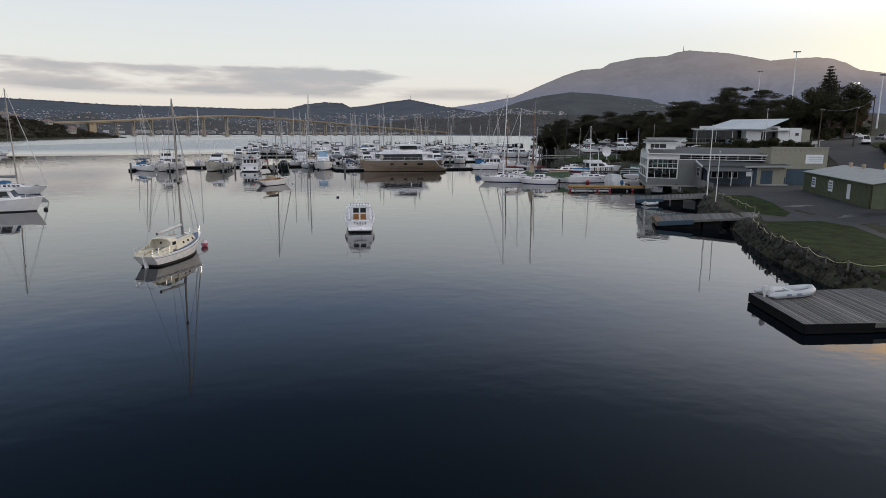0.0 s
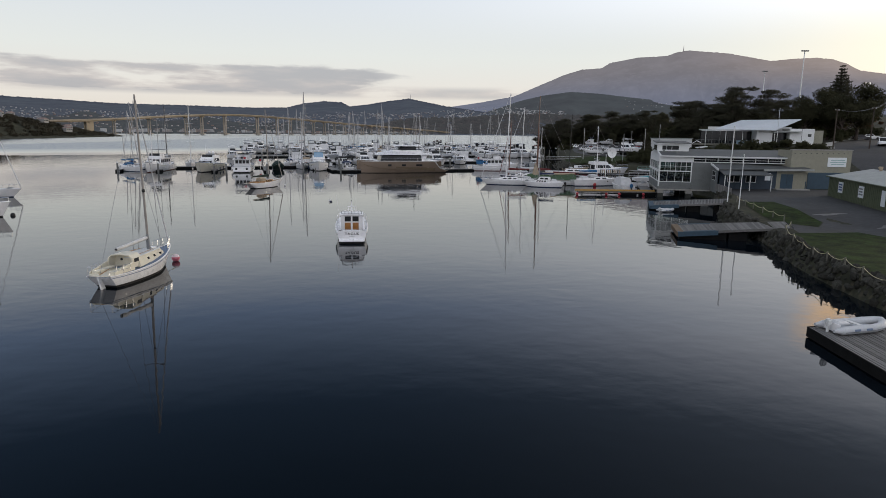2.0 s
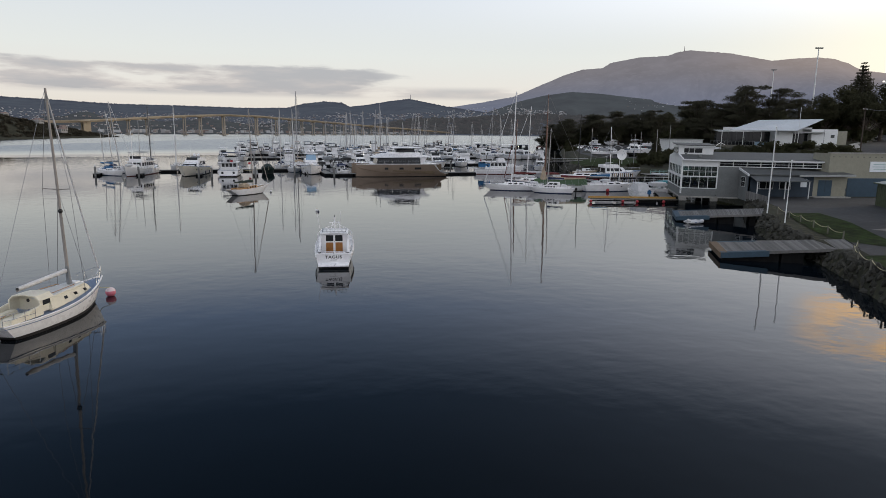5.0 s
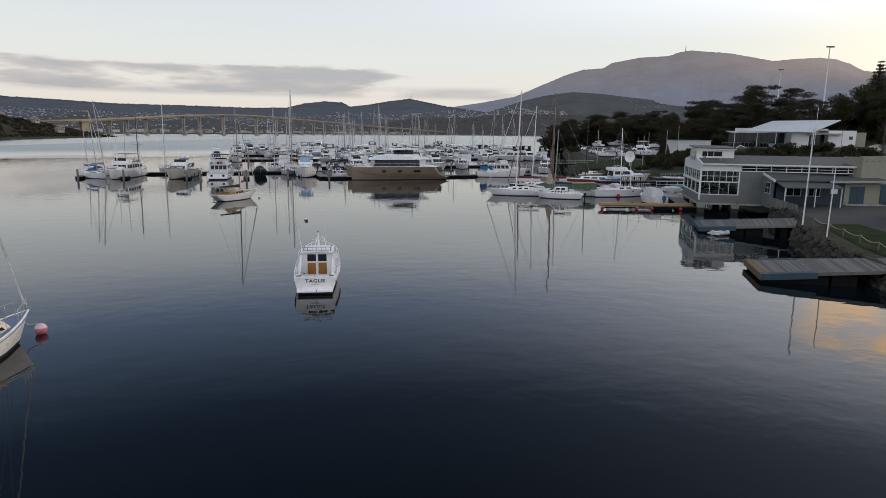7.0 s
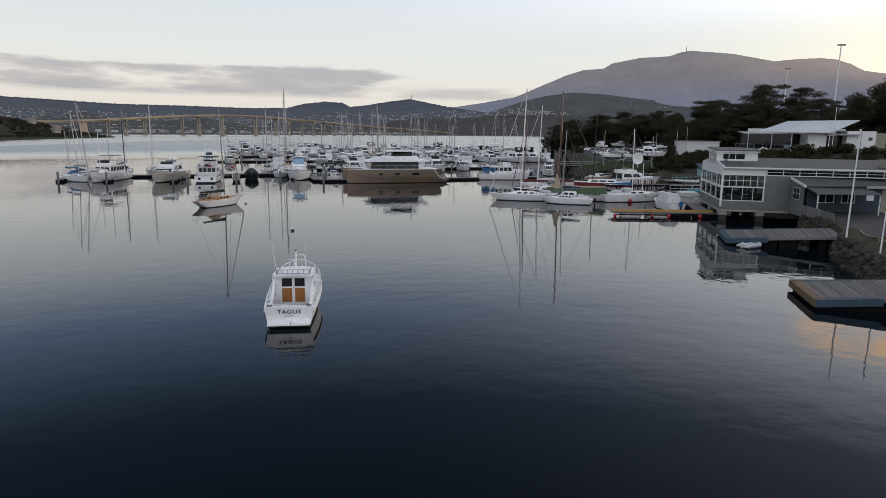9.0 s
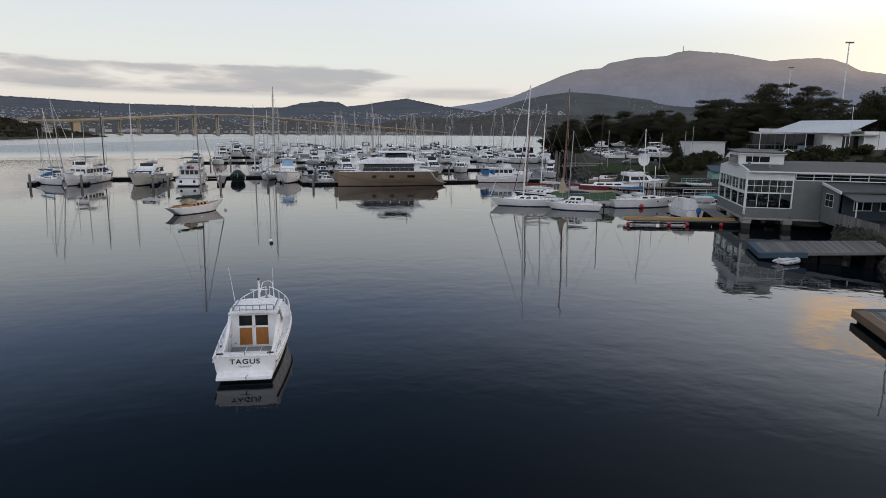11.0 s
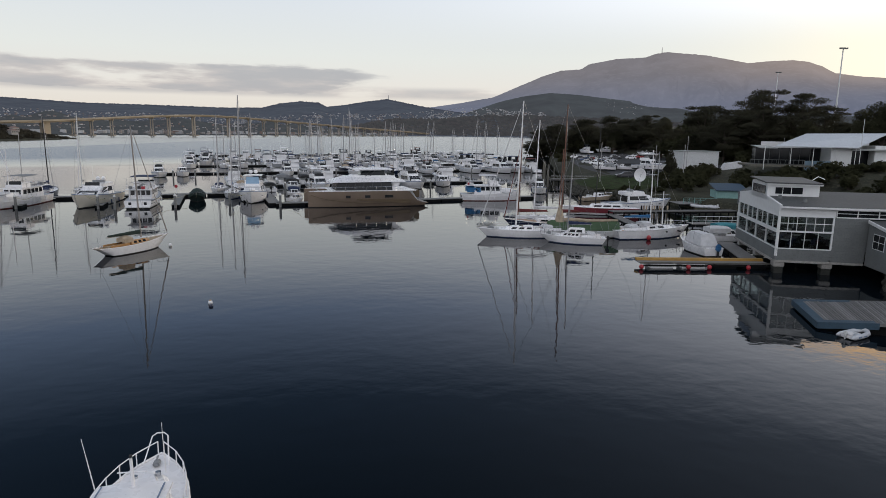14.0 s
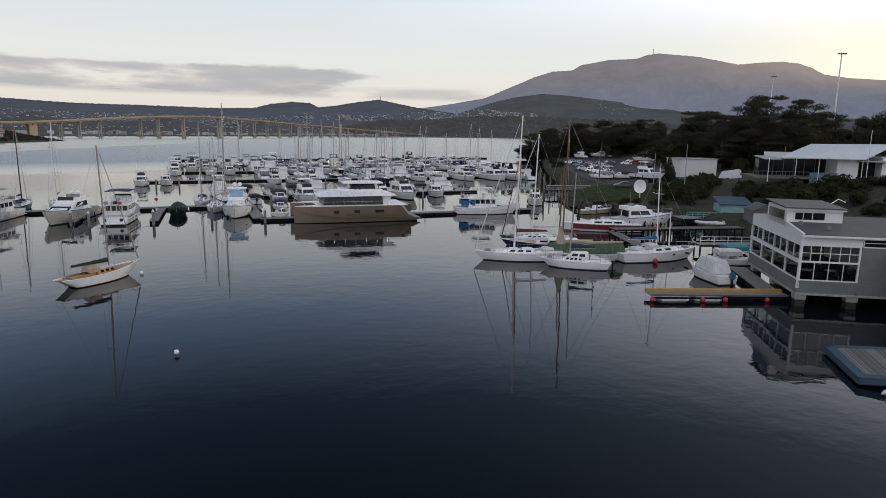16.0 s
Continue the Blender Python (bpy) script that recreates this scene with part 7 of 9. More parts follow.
# ---- the yacht cluster by the clubhouse ----
def make_cluster():
    yacht("white racing yacht with tall mast and light-air rigging", heading(12.6, 125.3, -1, -0.03), 11.6, 3.4, WHITE, cover=WHITEC, mast_h=15.6, mast=WHITE, bow=1.15, stern=0.95, windows=3)
    # small trailer sailer
    b = yacht("small white trailer sailer with dark cabin windows", heading(18.0, 120.9, -7.5, 2.1), 8.0, 2.6, WHITE, cover=None, mast_h=9.5, bow=1.0, stern=0.85, furl=False, windows=4)
    pt = B()
    ps = house(pt, -1.5, 0.9, 1.5, 1.25, 1.25, 1.85, 0.5, 0.1, 0.1, 0.08)
    part("pop_top", pt, WHITE, b, "raised white cabin top", smooth=True)
    cabin_windows(b, ps, 2, 0.3, 0.8, GLASS, 0.12, 0.9, 0.2)
    ob_ = B()
    box(ob_, (0.3, -4.15, 0.75), (0.35, 0.45, 0.5), 0.08)
    box(ob_, (0.3, -4.15, 0.2), (0.12, 0.18, 0.8), 0.02)
    part("outboard_motor", ob_, BLACK, b)
    # tarpaulined yacht
    boat = thing("covered_yacht", "white yacht under a green tarpaulin with a brown mast", "sailing boat", heading(19.6, 125.6, -1, 0.03))
    h = Hull(boat, 11.8, 3.0, 1.2, 0.95, 0.6, 0.5, 1.6, GREYW, DARKBOT, full=0.1, stern_rake=1.5, deck=TEAK, sag=0.12)
    secs = []
    for i in range(13):
        k = i / 12
        y = -5.4 + 9.2 * k
        w = 1.25 * (1 - 0.35 * max(0, k - 0.6)) * (0.72 + 0.28 * math.sin(k * math.pi))
        z = 1.0
        t = 2.0 + 0.12 * math.sin(k * 9) + 0.05 * math.sin(k * 23)
        w *= 1 + 0.05 * math.sin(k * 17)
        secs.append([(-w, y, z), (-w * 0.7, y, z + 0.55), (0, y, t), (w * 0.7, y, z + 0.55), (w, y, z), (w * 0.6, y, z - 0.02), (-w * 0.6, y, z - 0.02)])
    part("tarpaulin", loft(B(), secs, True), GREENC, boat, smooth=True)
    for i in (2, 5, 8, 10):
        part("seam", tube(B(), [Vector(p) + Vector((0, 0, 0.015)) for p in secs[i][:5]], 0.018, 4), GREYC, boat)
    secs = []
    for i in range(9):
        k = i / 8
        y = 2.0 - 7.2 * k
        c = 2.15 + 0.05 * math.sin(k * 8)
        r = 0.22 * (1 - 0.5 * k)
        secs.append([(r * math.cos(a), y, c + r * 1.2 * math.sin(a)) for a in (j * math.pi / 4 for j in range(8))])
    part("sail_cover", loft(B(), secs, True), SAND, boat, smooth=True)
    part("sail_boot", loft(B(), [[(0.16 * s * math.cos(a), 2.05 + 0.3 * s * math.sin(a) + 0.2, z) for a in (j * math.pi / 4 for j in range(8))] for z, s in ((1.9, 2.2), (2.7, 1.6), (3.6, 0.9), (4.1, 0.5))], True), SAND, boat, smooth=True)
    rig(boat, 2.1, 1.0, 15.6, WOODM, 0, None, 1, h, SAND, 0.015, 0.11, False)
    # ketch with brown masts behind
    k = thing("timber_ketch", "dark-hulled timber ketch with brown masts and maroon sail covers", "sailing boat", heading(17.4, 131.5, -1, 0.05))
    h = Hull(k, 13.0, 3.6, 1.5, 1.1, 0.7, 0.6, 1.4, NAVYH, REDBOT, full=0.2, stern_rake=1.2, deck=TEAK, sag=0.15, rail=WHITE)
    c = B()
    s = house(c, -3.5, 2.0, 2.0, 1.6, 1.05, 1.6, 0.2, 0.0, 0.06, 0.05)
    part("coachroof", c, WHITE, k, smooth=True)
    cabin_windows(k, s, 4, 0.3, 0.7)
    rig(k, 4.6, 1.4, 11.0, WOODM, 4.2, MAROON, 1, h, MAROON, 0.03, 0.11, True)
    part("mizzen_mast", tube(B(), [(0, -1.0, 1.3), (0, -1.3, 11.0)], 0.1, 8, 0.06), WOODM, k, smooth=True)
    part("mizzen_boom", tube(B(), [(0, -1.1, 2.4), (0, -3.9, 2.5)], 0.06, 6), WOODM, k, smooth=True)
    part("mizzen_cover", tube(B(), [(0, -1.2, 2.65), (0, -2.4, 2.68), (0, -3.7, 2.66)], 0.22, 8, 0.12), MAROON, k, smooth=True)
    bow_rail(k, h, 0.85, 0.6, posts=3)
    yacht("dark-hulled sloop with white mast behind the ketch", heading(16.5, 135.5, -1, 0.1), 10.5, 3.2, NAVYH, cover=WHITEC, mast_h=13.5, mast=WHITE)
    # white ketch with blue cover
    w = yacht("white cruising ketch with blue sail cover and round ports", heading(29.4, 125.9, 9.9, 3.0), 11.4, 3.4, WHITE, cover=BLUEC, mast_h=9.6, mast=WHITE, bow=1.45, stern=1.15, furl=False, windows=2, hood=WHITEC, step_at=-0.02)
    part("foremast", tube(B(), [(0, 1.6, 1.4), (0, 1.5, 5.9)], 0.07, 7, 0.045), WHITE, w, smooth=True)
    for y in (1.2, 3.3):
        for sx in (-1, 1):
            part("porthole", tube(B(), [(sx * 1.05, y, 0.9), (sx * 1.62, y, 0.9)], 0.11, 10), BLACK, w)
    f = thing("fender", "round red fender floating beside the ketch", "fender", pose(28.3, 123.5, 0.15))
    part("float", ball(B(), (0, 0, 0.15), 0.3, 1.1, 12), REDB, f, smooth=True)
    # red-striped launch and white cruiser behind
    r = thing("motor_launch", "long low launch with deep red topsides and white deck", "motor boat", heading(29.0, 149.0, -1, 0.05))
    h = Hull(r, 12.5, 2.8, 1.35, 1.15, 0.5, 0.8, 0.8, WHITE, DARKBOT, full=0.5, deck=WHITE, strip=0.1)
    for sgn in (-1, 1):
        bm = B()
        rows = []
        for i in range(13):
            b_, y_, z_ = h.sheer(i / 14)
            rows.append([(sgn * (b_ + 0.03), y_, z_ - 0.05), (sgn * (b_ + 0.015), y_, z_ - 0.82)])
        loft(bm, rows, caps=False)
        part("topside_stripe", bm, REDP, r, "deep red painted topside")
    c = B()
    s = house(c, -3.5, 1.8, 1.9, 1.5, 1.15, 1.75, 0.4, 0.0, 0.1, 0.05)
    part("coachroof", c, WHITE, r, smooth=True)
    cabin_windows(r, s, 3, 0.3, 0.75)
    part("mast", tube(B(), [(0, 0.8, 1.6), (0, 0.6, 14.0)], 0.09, 8, 0.06), BLACK, r, smooth=True)
    cruiser("white pilothouse cruiser with dark side windows behind the launch", heading(38.0, 157.0, 13, 3.0), 13.0, 3.8, fly=True, hard=False, fb=1.9, fs=1.2)
    trawler("white trawler yacht with blue canvas beside the marina walkway", heading(13.0, 169.6, 1, 0.08), 12.0, 3.8, canvas=WHITEC, stripe=WHITE)
    bl = thing("deck_cover", "blue canvas cover lashed over an aft deck", "boat cover", heading(9.4, 169.4, -1, -0.08, 1.25))
    flat_cover(bl, "canvas", -1.3, 1.3, 3.0, 1.35, BLUEC, 0.35, 0.9)
    part("frame", tube(B(), [(-1.4, -1.2, 0), (-1.4, -1.2, 1.3), (1.4, -1.2, 1.3), (1.4, -1.2, 0)], 0.03, 5), STEEL, bl)
    cruiser("small white pilothouse cruiser facing open water", heading(25.4, 186.0, -0.1, -1), 8.5, 3.1, fly=True, hard=False)
    cruiser("white sports cruiser facing open water", heading(4.4, 203.0, 0.0, -1), 11.0, 3.8, fly=False, canvas=GREYC)
    runabout("white runabout with teal canopy tied behind the clubhouse", heading(40.5, 126.5, 1, 0.1), 6.5, 2.5, canvas=TEALC)
    runabout("white runabout with grey canopy tied behind the clubhouse", heading(38.0, 123.4, 1, 0.0), 6.0, 2.4, canvas=WHITEC)
    # canvas-covered fishing boat with blue outboard
    o = thing("fishing_boat", "white outboard boat under a white canvas cover beside the clubhouse", "motor boat", heading(31.2, 115.9, -0.8, 6.0))
    h = Hull(o, 6.6, 2.5, 1.25, 0.95, 0.3, 0.9, 0.9, WHITE, DARKBOT, full=0.7, deck=WHITE)
    cb = B()
    hexa(cb, [(-1.1, -2.6, 0.95), (1.1, -2.6, 0.95), (0.9, 1.6, 1.1), (-0.9, 1.6, 1.1), (-0.8, -1.9, 2.3), (0.8, -1.9, 2.3), (0.62, 0.9, 2.35), (-0.62, 0.9, 2.35)], 0.12)
    part("canvas_cover", cb, WHITEC, o, smooth=True)
    om = B()
    box(om, (0.35, -3.55, 1.05), (0.5, 0.6, 0.75), 0.14)
    part("outboard_cover", om, BLUEC, o, "blue canvas over the outboard motor", smooth=True)
    part("outboard_leg", box(B(), (0.35, -3.55, 0.35), (0.16, 0.24, 1.0), 0.03), BLACK, o)
    bow_rail(o, h, 0.62, 0.55, posts=4)
    for sx in (-1, 1):
        part("rod", tube(B(), [(sx * 0.9, -0.5, 1.2), (sx * 0.85, -0.8, 3.6)], 0.015, 4), WIRE, o)
    # moored launches at the left of the bay
    l = thing("half_cabin_launch", "white half-cabin launch with dark windows on a mooring", "motor boat", heading(-52.2, 71.6, 5.0, 1.2))
    h = Hull(l, 9.5, 3.0, 1.7, 1.2, 0.4, 0.85, 0.9, WHITE, DARKBOT, full=0.6, deck=WHITE, strip=0.14)
    c = B()
    s = house(c, -2.2, 2.2, 2.3, 1.8, 1.25, 2.6, 0.8, 0.0, 0.15, 0.06)
    part("cabin", c, WHITE, l, smooth=True)
    cabin_windows(l, s, 2, 0.35, 0.85, GLASS, 0.3, 0.92, 0.12)
    panels("windscreen", GLASS, l, s["front"], even(3, 0.05, 0.95, 0.1), 0.35, 0.9)
    flat_cover(l, "cabin_roof", -3.8, 1.6, 2.2, 2.62, WHITE, 0.06, 0.07)
    for sx in (-1, 1):
        part("roof_post", tube(B(), [(sx * 0.98, -3.6, 1.2), (sx * 0.98, -3.6, 2.6)], 0.03, 5), WHITE, l)
    part("cockpit_seat", box(B(), (0, -3.6, 1.45), (1.9, 0.6, 0.5), 0.05), BLUEC, l)
    bow_rail(l, h, 0.6, 0.45)
    yacht("white cruising yacht with covered boom on a mooring", heading(-64.6, 92.1, 1, 0.12), 10.0, 3.1, WHITE, cover=GREYC, mast_h=14.0, hood=BLUEC, mast=BEIGEM)
    runabout("small pale launch on a distant mooring", heading(-164.0, 230, 1, 0.2), 7.5, 2.6, canvas=SAND)


make_cluster()


def inflatable(m, label, L=2.9):
    t = thing("inflatable_dinghy", label, "dinghy", m)
    w = 0.56
    pts = [(-w, -L * 0.40, 0.26), (-w, L * 0.15, 0.27), (-w * 0.86, L * 0.34, 0.31), (-w * 0.42, L * 0.46, 0.38), (0, L * 0.5, 0.42), (w * 0.42, L * 0.46, 0.38), (w * 0.86, L * 0.34, 0.31), (w, L * 0.15, 0.27), (w, -L * 0.40, 0.26)]
    part("tube", tube(B(), pts, 0.2, 12), GREYR, t, "pale grey inflated tube", smooth=True)
    for sx in (-1, 1):
        part("stern_cone", tube(B(), [(sx * w, -L * 0.40, 0.26), (sx * w, -L * 0.47, 0.27), (sx * w, -L * 0.56, 0.28)], 0.2, 12, 0.07), GREYR, t, smooth=True)
        part("rubbing_strip", tube(B(), [(sx * (w + 0.2), -L * 0.4, 0.22), (sx * (w + 0.2), L * 0.14, 0.23), (sx * (w * 0.86 + 0.19), L * 0.35, 0.28)], 0.022, 5), GREYC, t)
    ob_ = B()
    box(ob_, (0, -L * 0.5, 0.55), (0.22, 0.32, 0.34), 0.06)
    box(ob_, (0, -L * 0.5, 0.25), (0.09, 0.12, 0.4), 0.02)
    part("outboard_motor", ob_, GREYW, t, smooth=True)
    part("floor", box(B(), (0, -0.1, 0.16), (1.0, L * 0.75, 0.08), 0.01), DECKG, t)
    part("transom", box(B(), (0, -L * 0.42, 0.32), (0.95, 0.05, 0.4), 0.01), WHITE, t)
    part("thwart", box(B(), (0, -0.1, 0.42), (1.0, 0.25, 0.04), 0.01), GREYW, t)
    part("folded_cover", hexa(B(), [(-0.35, -1.3, 0.45), (0.35, -1.3, 0.45), (0.3, -0.5, 0.45), (-0.3, -0.5, 0.45), (-0.2, -1.2, 0.62), (0.25, -1.2, 0.6), (0.2, -0.6, 0.56), (-0.2, -0.6, 0.58)], 0.05), WHITEC, t, smooth=True)
    for sx in (-1, 1):
        for y in (-0.6, 0.1):
            part("grab_patch", box(B(), (sx * (w + 0.2), y, 0.30), (0.06, 0.35, 0.1), 0.02), DECKB, t)
    return t


inflatable(pose(20.3, 33.45, 0.46, 0, 0, -75), "pale grey inflatable dinghy lying on the timber jetty", 3.2)
inflatable(pose(28.7, 85.1, -0.03, 0, 0, -64) @ Matrix.Scale(0.84, 4), "pale inflatable dinghy afloat beside the club pontoon", 2.6)
inflatable(heading(45.5, 147.0, -1, 0.3, 1.45), "pale inflatable boat resting on the jetty by the teal shed", 4.0)


# ---- jetties with separate planks ----
def planked(name, corners, n, z, label, edge=DARKT, thick=0.09, gap=0.24, skirt=0.5, lift=0.0, parent_kind="jetty", end=None):
    """A deck of separate boards. corners: near left, near right, far right, far left; the boards run from the near to the far edge."""
    a, b, c, d = (Vector(q) if len(q) == 3 else Vector((*q, z)) for q in corners)
    t = thing(name, label, parent_kind, pose(a.x, a.y, 0))
    o = Vector((a.x, a.y, 0))
    for i in range(n):
        u0, u1 = (i + gap / 2) / n, (i + 1 - gap / 2) / n
        dz = Vector((0, 0, 0.008 * ((i * 7) % 3)))
        q = [a.lerp(b, u0) - o, a.lerp(b, u1) - o, d.lerp(c, u1) - o, d.lerp(c, u0) - o]
        bm = B()
        hexa(bm, [p - Vector((0, 0, 0.045)) for p in q] + [p + dz for p in q])
        part("plank", bm, PLANK, t)
    deep = Vector((0, 0, skirt if edge is DARKT else 0.16))
    bm = B()
    hexa(bm, [p - o - deep for p in (a, b, c, d)] + [p - o - Vector((0, 0, 0.05)) for p in (a, b, c, d)])
    part("frame", bm, DARKT, t)
    if edge is BLUEP:
        up = Vector((0, 0, 0.035))
        for p, q, r_, s_ in ((a, a.lerp(b, 0.05), d.lerp(c, 0.05), d), (a, a.lerp(b, 0.34), a.lerp(b, 0.34).lerp(d.lerp(c, 0.34), 0.09), a.lerp(d, 0.09)), (d.lerp(a, 0.07), d.lerp(a, 0.07).lerp(c.lerp(b, 0.07), 0.34), d.lerp(c, 0.34), d)):
            part("edge_board", hexa(B(), [k - o for k in (p, q, r_, s_)] + [k - o + up for k in (p, q, r_, s_)]), (end or BLUEP) if q == a.lerp(b, 0.05) else BLUEP, t)
        # dark floats, lengthened to stand in for the shade under the deck
        for k0, k1 in ((0.015, 0.44), (0.46, 0.62), (0.78, 0.84)):
            p, q, r_, s_ = a.lerp(b, k0), a.lerp(b, k1), d.lerp(c, k1), d.lerp(c, k0)
            bot = [Vector((k.x, k.y, -0.3)) - o for k in (p.lerp(s_, 0.05), q.lerp(r_, 0.05), q.lerp(r_, 0.95), p.lerp(s_, 0.95))]
            part("float", hexa(B(), bot + [Vector((k.x, k.y, z_)) for k, z_ in zip(bot, (p.z - 0.17, q.z - 0.17, r_.z - 0.17, s_.z - 0.17))]), DARKT, t)
    skirt = skirt if edge is DARKT else 0.42
    third = 0.36
    for p, q, m_, dp in ((a, a.lerp(b, third), edge, skirt), (a.lerp(b, third), b, PLANK if edge is BLUEP else POSTW, 0.2), (b, c, DARKT, 0.2), (c, c.lerp(d, 1 - third), PLANK, 0.2), (c.lerp(d, 1 - third), d, edge, skirt), (d, a, end or edge, skirt)):
        w = (q - p).normalized()
        nrm = Vector((w.y, -w.x, 0)) * 0.07
        lo, hi = Vector((0, 0, -dp)), Vector((0, 0, 0.03))
        part("fascia", hexa(B(), [p - o + lo, q - o + lo, q - o + lo + nrm, p - o + lo + nrm, p - o + hi, q - o + hi, q - o + hi + nrm, p - o + hi + nrm]), m_, t)
    return t


planked("jetty", [(18.1, 27.7), (28.3, 28.7), (28.3, 35.8), (18.3, 33.8)], 60, 0.5, "weathered grey timber jetty with dark edge boards", DARKT, skirt=0.45)
planked("jetty", [(22.5, 63.5, 0.62), (32.3, 61.6, 1.45), (33.8, 65.8, 1.45), (23.8, 68.9, 0.62)], 58, 0.6, "grey planked jetty with faded blue edge and brown end", BLUEP, end=RUSTB)
planked("jetty", [(27.1, 86.6, 0.55), (36.3, 82.9, 1.45), (38.8, 88.5, 1.45), (28.8, 92.6, 0.55)], 58, 0.6, "grey planked club pontoon with faded blue edge", BLUEP)


def yellow_pontoon():
    t = thing("pontoon", "pontoon with yellow painted rails and red fender buoys", "pontoon", pose(21.5, 106.4, 0))
    part("deck", box(B(), (6.5, 0.9, 0.5), (13.0, 1.7, 0.10), 0.02), PLANK, t)
    part("yellow_rail", box(B(), (6.5, 1.55, 0.66), (13.0, 0.5, 0.26), 0.02), YELLOW, t, "yellow painted timber rail")
    part("edge_rail", box(B(), (6.5, 0.06, 0.58), (13.0, 0.12, 0.1), 0.02), POSTW, t)
    for x in (2.2, 5.4, 8.6, 11.6):
        part("float", box(B(), (x, 0.9, 0.2), (2.3, 1.5, 0.5), 0.03), WHITE if x in (2.2, 5.4) else DARKT, t)
    part("beam", box(B(), (6.5, 0.0, 0.3), (13.0, 0.1, 0.16), 0.01), DARKT, t)
    for x in (0.0, 4.7, 6.8, 10.7):
        part("fender_buoy", ball(B(), (x, -0.28, 0.22), 0.23, 1.05, 12), REDB, t, "red ball fender", smooth=True)


yellow_pontoon()


# ---- clubhouse ----
def wall_box(bm, x0, x1, y0, y1, z0, z1):
    return box(bm, ((x0 + x1) / 2, (y0 + y1) / 2, (z0 + z1) / 2), (x1 - x0, y1 - y0, z1 - z0))


def clubhouse():
    """Local x runs along the front, y back from it; the corner over the water is the origin."""
    t = thing("clubhouse", "white and grey sailing clubhouse on piles over the water", "building", pose(34.0, 104.85, 0.5, 0, 0, -12))
    W, D, BAY = 19.4, 14.4, 4.95
    # floor slab and piles
    part("floor_slab", wall_box(B(), -0.1, 7.8, -0.1, D, 0.6, 0.8), CONC, t)
    for x in (0.45, 4.7):
        for y in (0.5, 6.5, 12.8):
            pier = part("pier_block", box(B(), (x, y, 0.36), (0.98, 0.98, 0.5), 0.06), CONC, t)
            part("pier_base", box(B(), (x, y, -0.5), (0.86, 0.86, 1.25), 0.06), WETC, pier, "dark weed-stained foot of the concrete pier")
    # front: glazed bay, then blank grey wall
    part("front_plinth", wall_box(B(), 0.0, BAY - 0.15, -0.02, 0.2, 0.8, 1.95), GREYB, t)
    part("front_wall", wall_box(B(), BAY, 7.8, 0.0, 0.25, 0.8, 5.15), GREYB, t)
    part("front_fascia", wall_box(B(), 0.0, BAY, 0.0, 0.22, 5.1, 5.9), WALLW, t)
    part("upper_front_wall", wall_box(B(), 7.8, W, 0.0, 0.25, 1.9, 4.6), GREYB, t)
    part("high_window_band", wall_box(B(), BAY + 0.05, W, 0.06, 0.2, 5.15, 5.8), GLASS, t)
    part("eave_fascia", wall_box(B(), BAY, W + 0.1, -0.25, 0.05, 5.78, 6.0), WALLW, t)
    for i in range(9):
        x = BAY + 0.05 + i * 1.8
        part("high_mullion", wall_box(B(), x, x + 0.08, 0.0, 0.25, 5.15, 5.8), WALLW, t)
    part("high_sill", wall_box(B(), BAY + 0.05, W, -0.06, 0.25, 5.05, 5.15), WALLW, t)
    part("high_transom", wall_box(B(), BAY + 0.05, W, 0.02, 0.22, 5.45, 5.5), WALLW, t)

    def glazing(axis, length, bays, low, high, z0=1.95, zr=3.62, z1=5.08, split=True, post=0.15):
        """A window wall: large panes below a broad rail, two rows of small panes above."""
        def bx(a0, a1, d0, d1, za, zb):
            return wall_box(B(), a0, a1, d0, d1, za, zb) if axis == "x" else wall_box(B(), d0, d1, a0, a1, za, zb)
        w = length / bays
        zm = (zr + z1) / 2 + 0.05
        for i in range(bays):
            u = 0.1 + i * w
            for n, spans in ((low, ((z0, zr),)), (high, ((zr, zm), (zm, z1)) if split else ((zr, z1),))):
                for j in range(n):
                    p = w / n
                    for za, zb in spans:
                        part("pane", bx(u + j * p + 0.03, u + (j + 1) * p - 0.03, 0.09, 0.11, za + 0.03, zb - 0.03), PANE, t)
                    if j:
                        part("mullion", bx(u + j * p - 0.025, u + j * p + 0.025, 0.04, 0.16, spans[0][0], spans[-1][1]), WALLW, t)
        for i in range(bays + 1):
            wd = post
            part("mullion", bx(0.1 + i * w - wd / 2, 0.1 + i * w + wd / 2, 0.0, 0.2, z0, z1), WALLW, t)
        for z, k in ((z0, 0.04), (zr, 0.07), (zm, 0.025), (z1, 0.04)) if split else ((z0, 0.05), (zr, 0.14), (z1, 0.05)):
            part("transom_bar", bx(0.1, 0.1 + length, 0.01 - k, 0.19, z - k, z + k), WALLW, t)
    glazing("x", BAY - 0.2, 1, 4, 6)
    # side over the water
    part("side_plinth", wall_box(B(), -0.02, 0.2, 0.0, D - 0.3, 0.8, 1.95), GREYB, t)
    glazing("y", D - 0.5, 4, 1, 2, split=False, post=0.11)
    # boarding on the blank walls
    for i in range(13):
        part("weatherboard", wall_box(B(), BAY, 7.82, -0.025, -0.002, 0.98 + i * 0.315, 1.275 + i * 0.315), GREYB, t)
        if i < 8:
            part("weatherboard", wall_box(B(), 7.82, W, -0.025, -0.002, 2.1 + i * 0.31, 2.39 + i * 0.31), GREYB, t)
        if i < 3:
            part("weatherboard", wall_box(B(), 0.0, BAY - 0.01, -0.05, -0.022, 0.97 + i * 0.32, 1.27 + i * 0.32), GREYB, t)
    # tables and a bar inside
    at = pose(34.0, 104.85, 0.5, 0, 0, -12)
    rt = ch = None
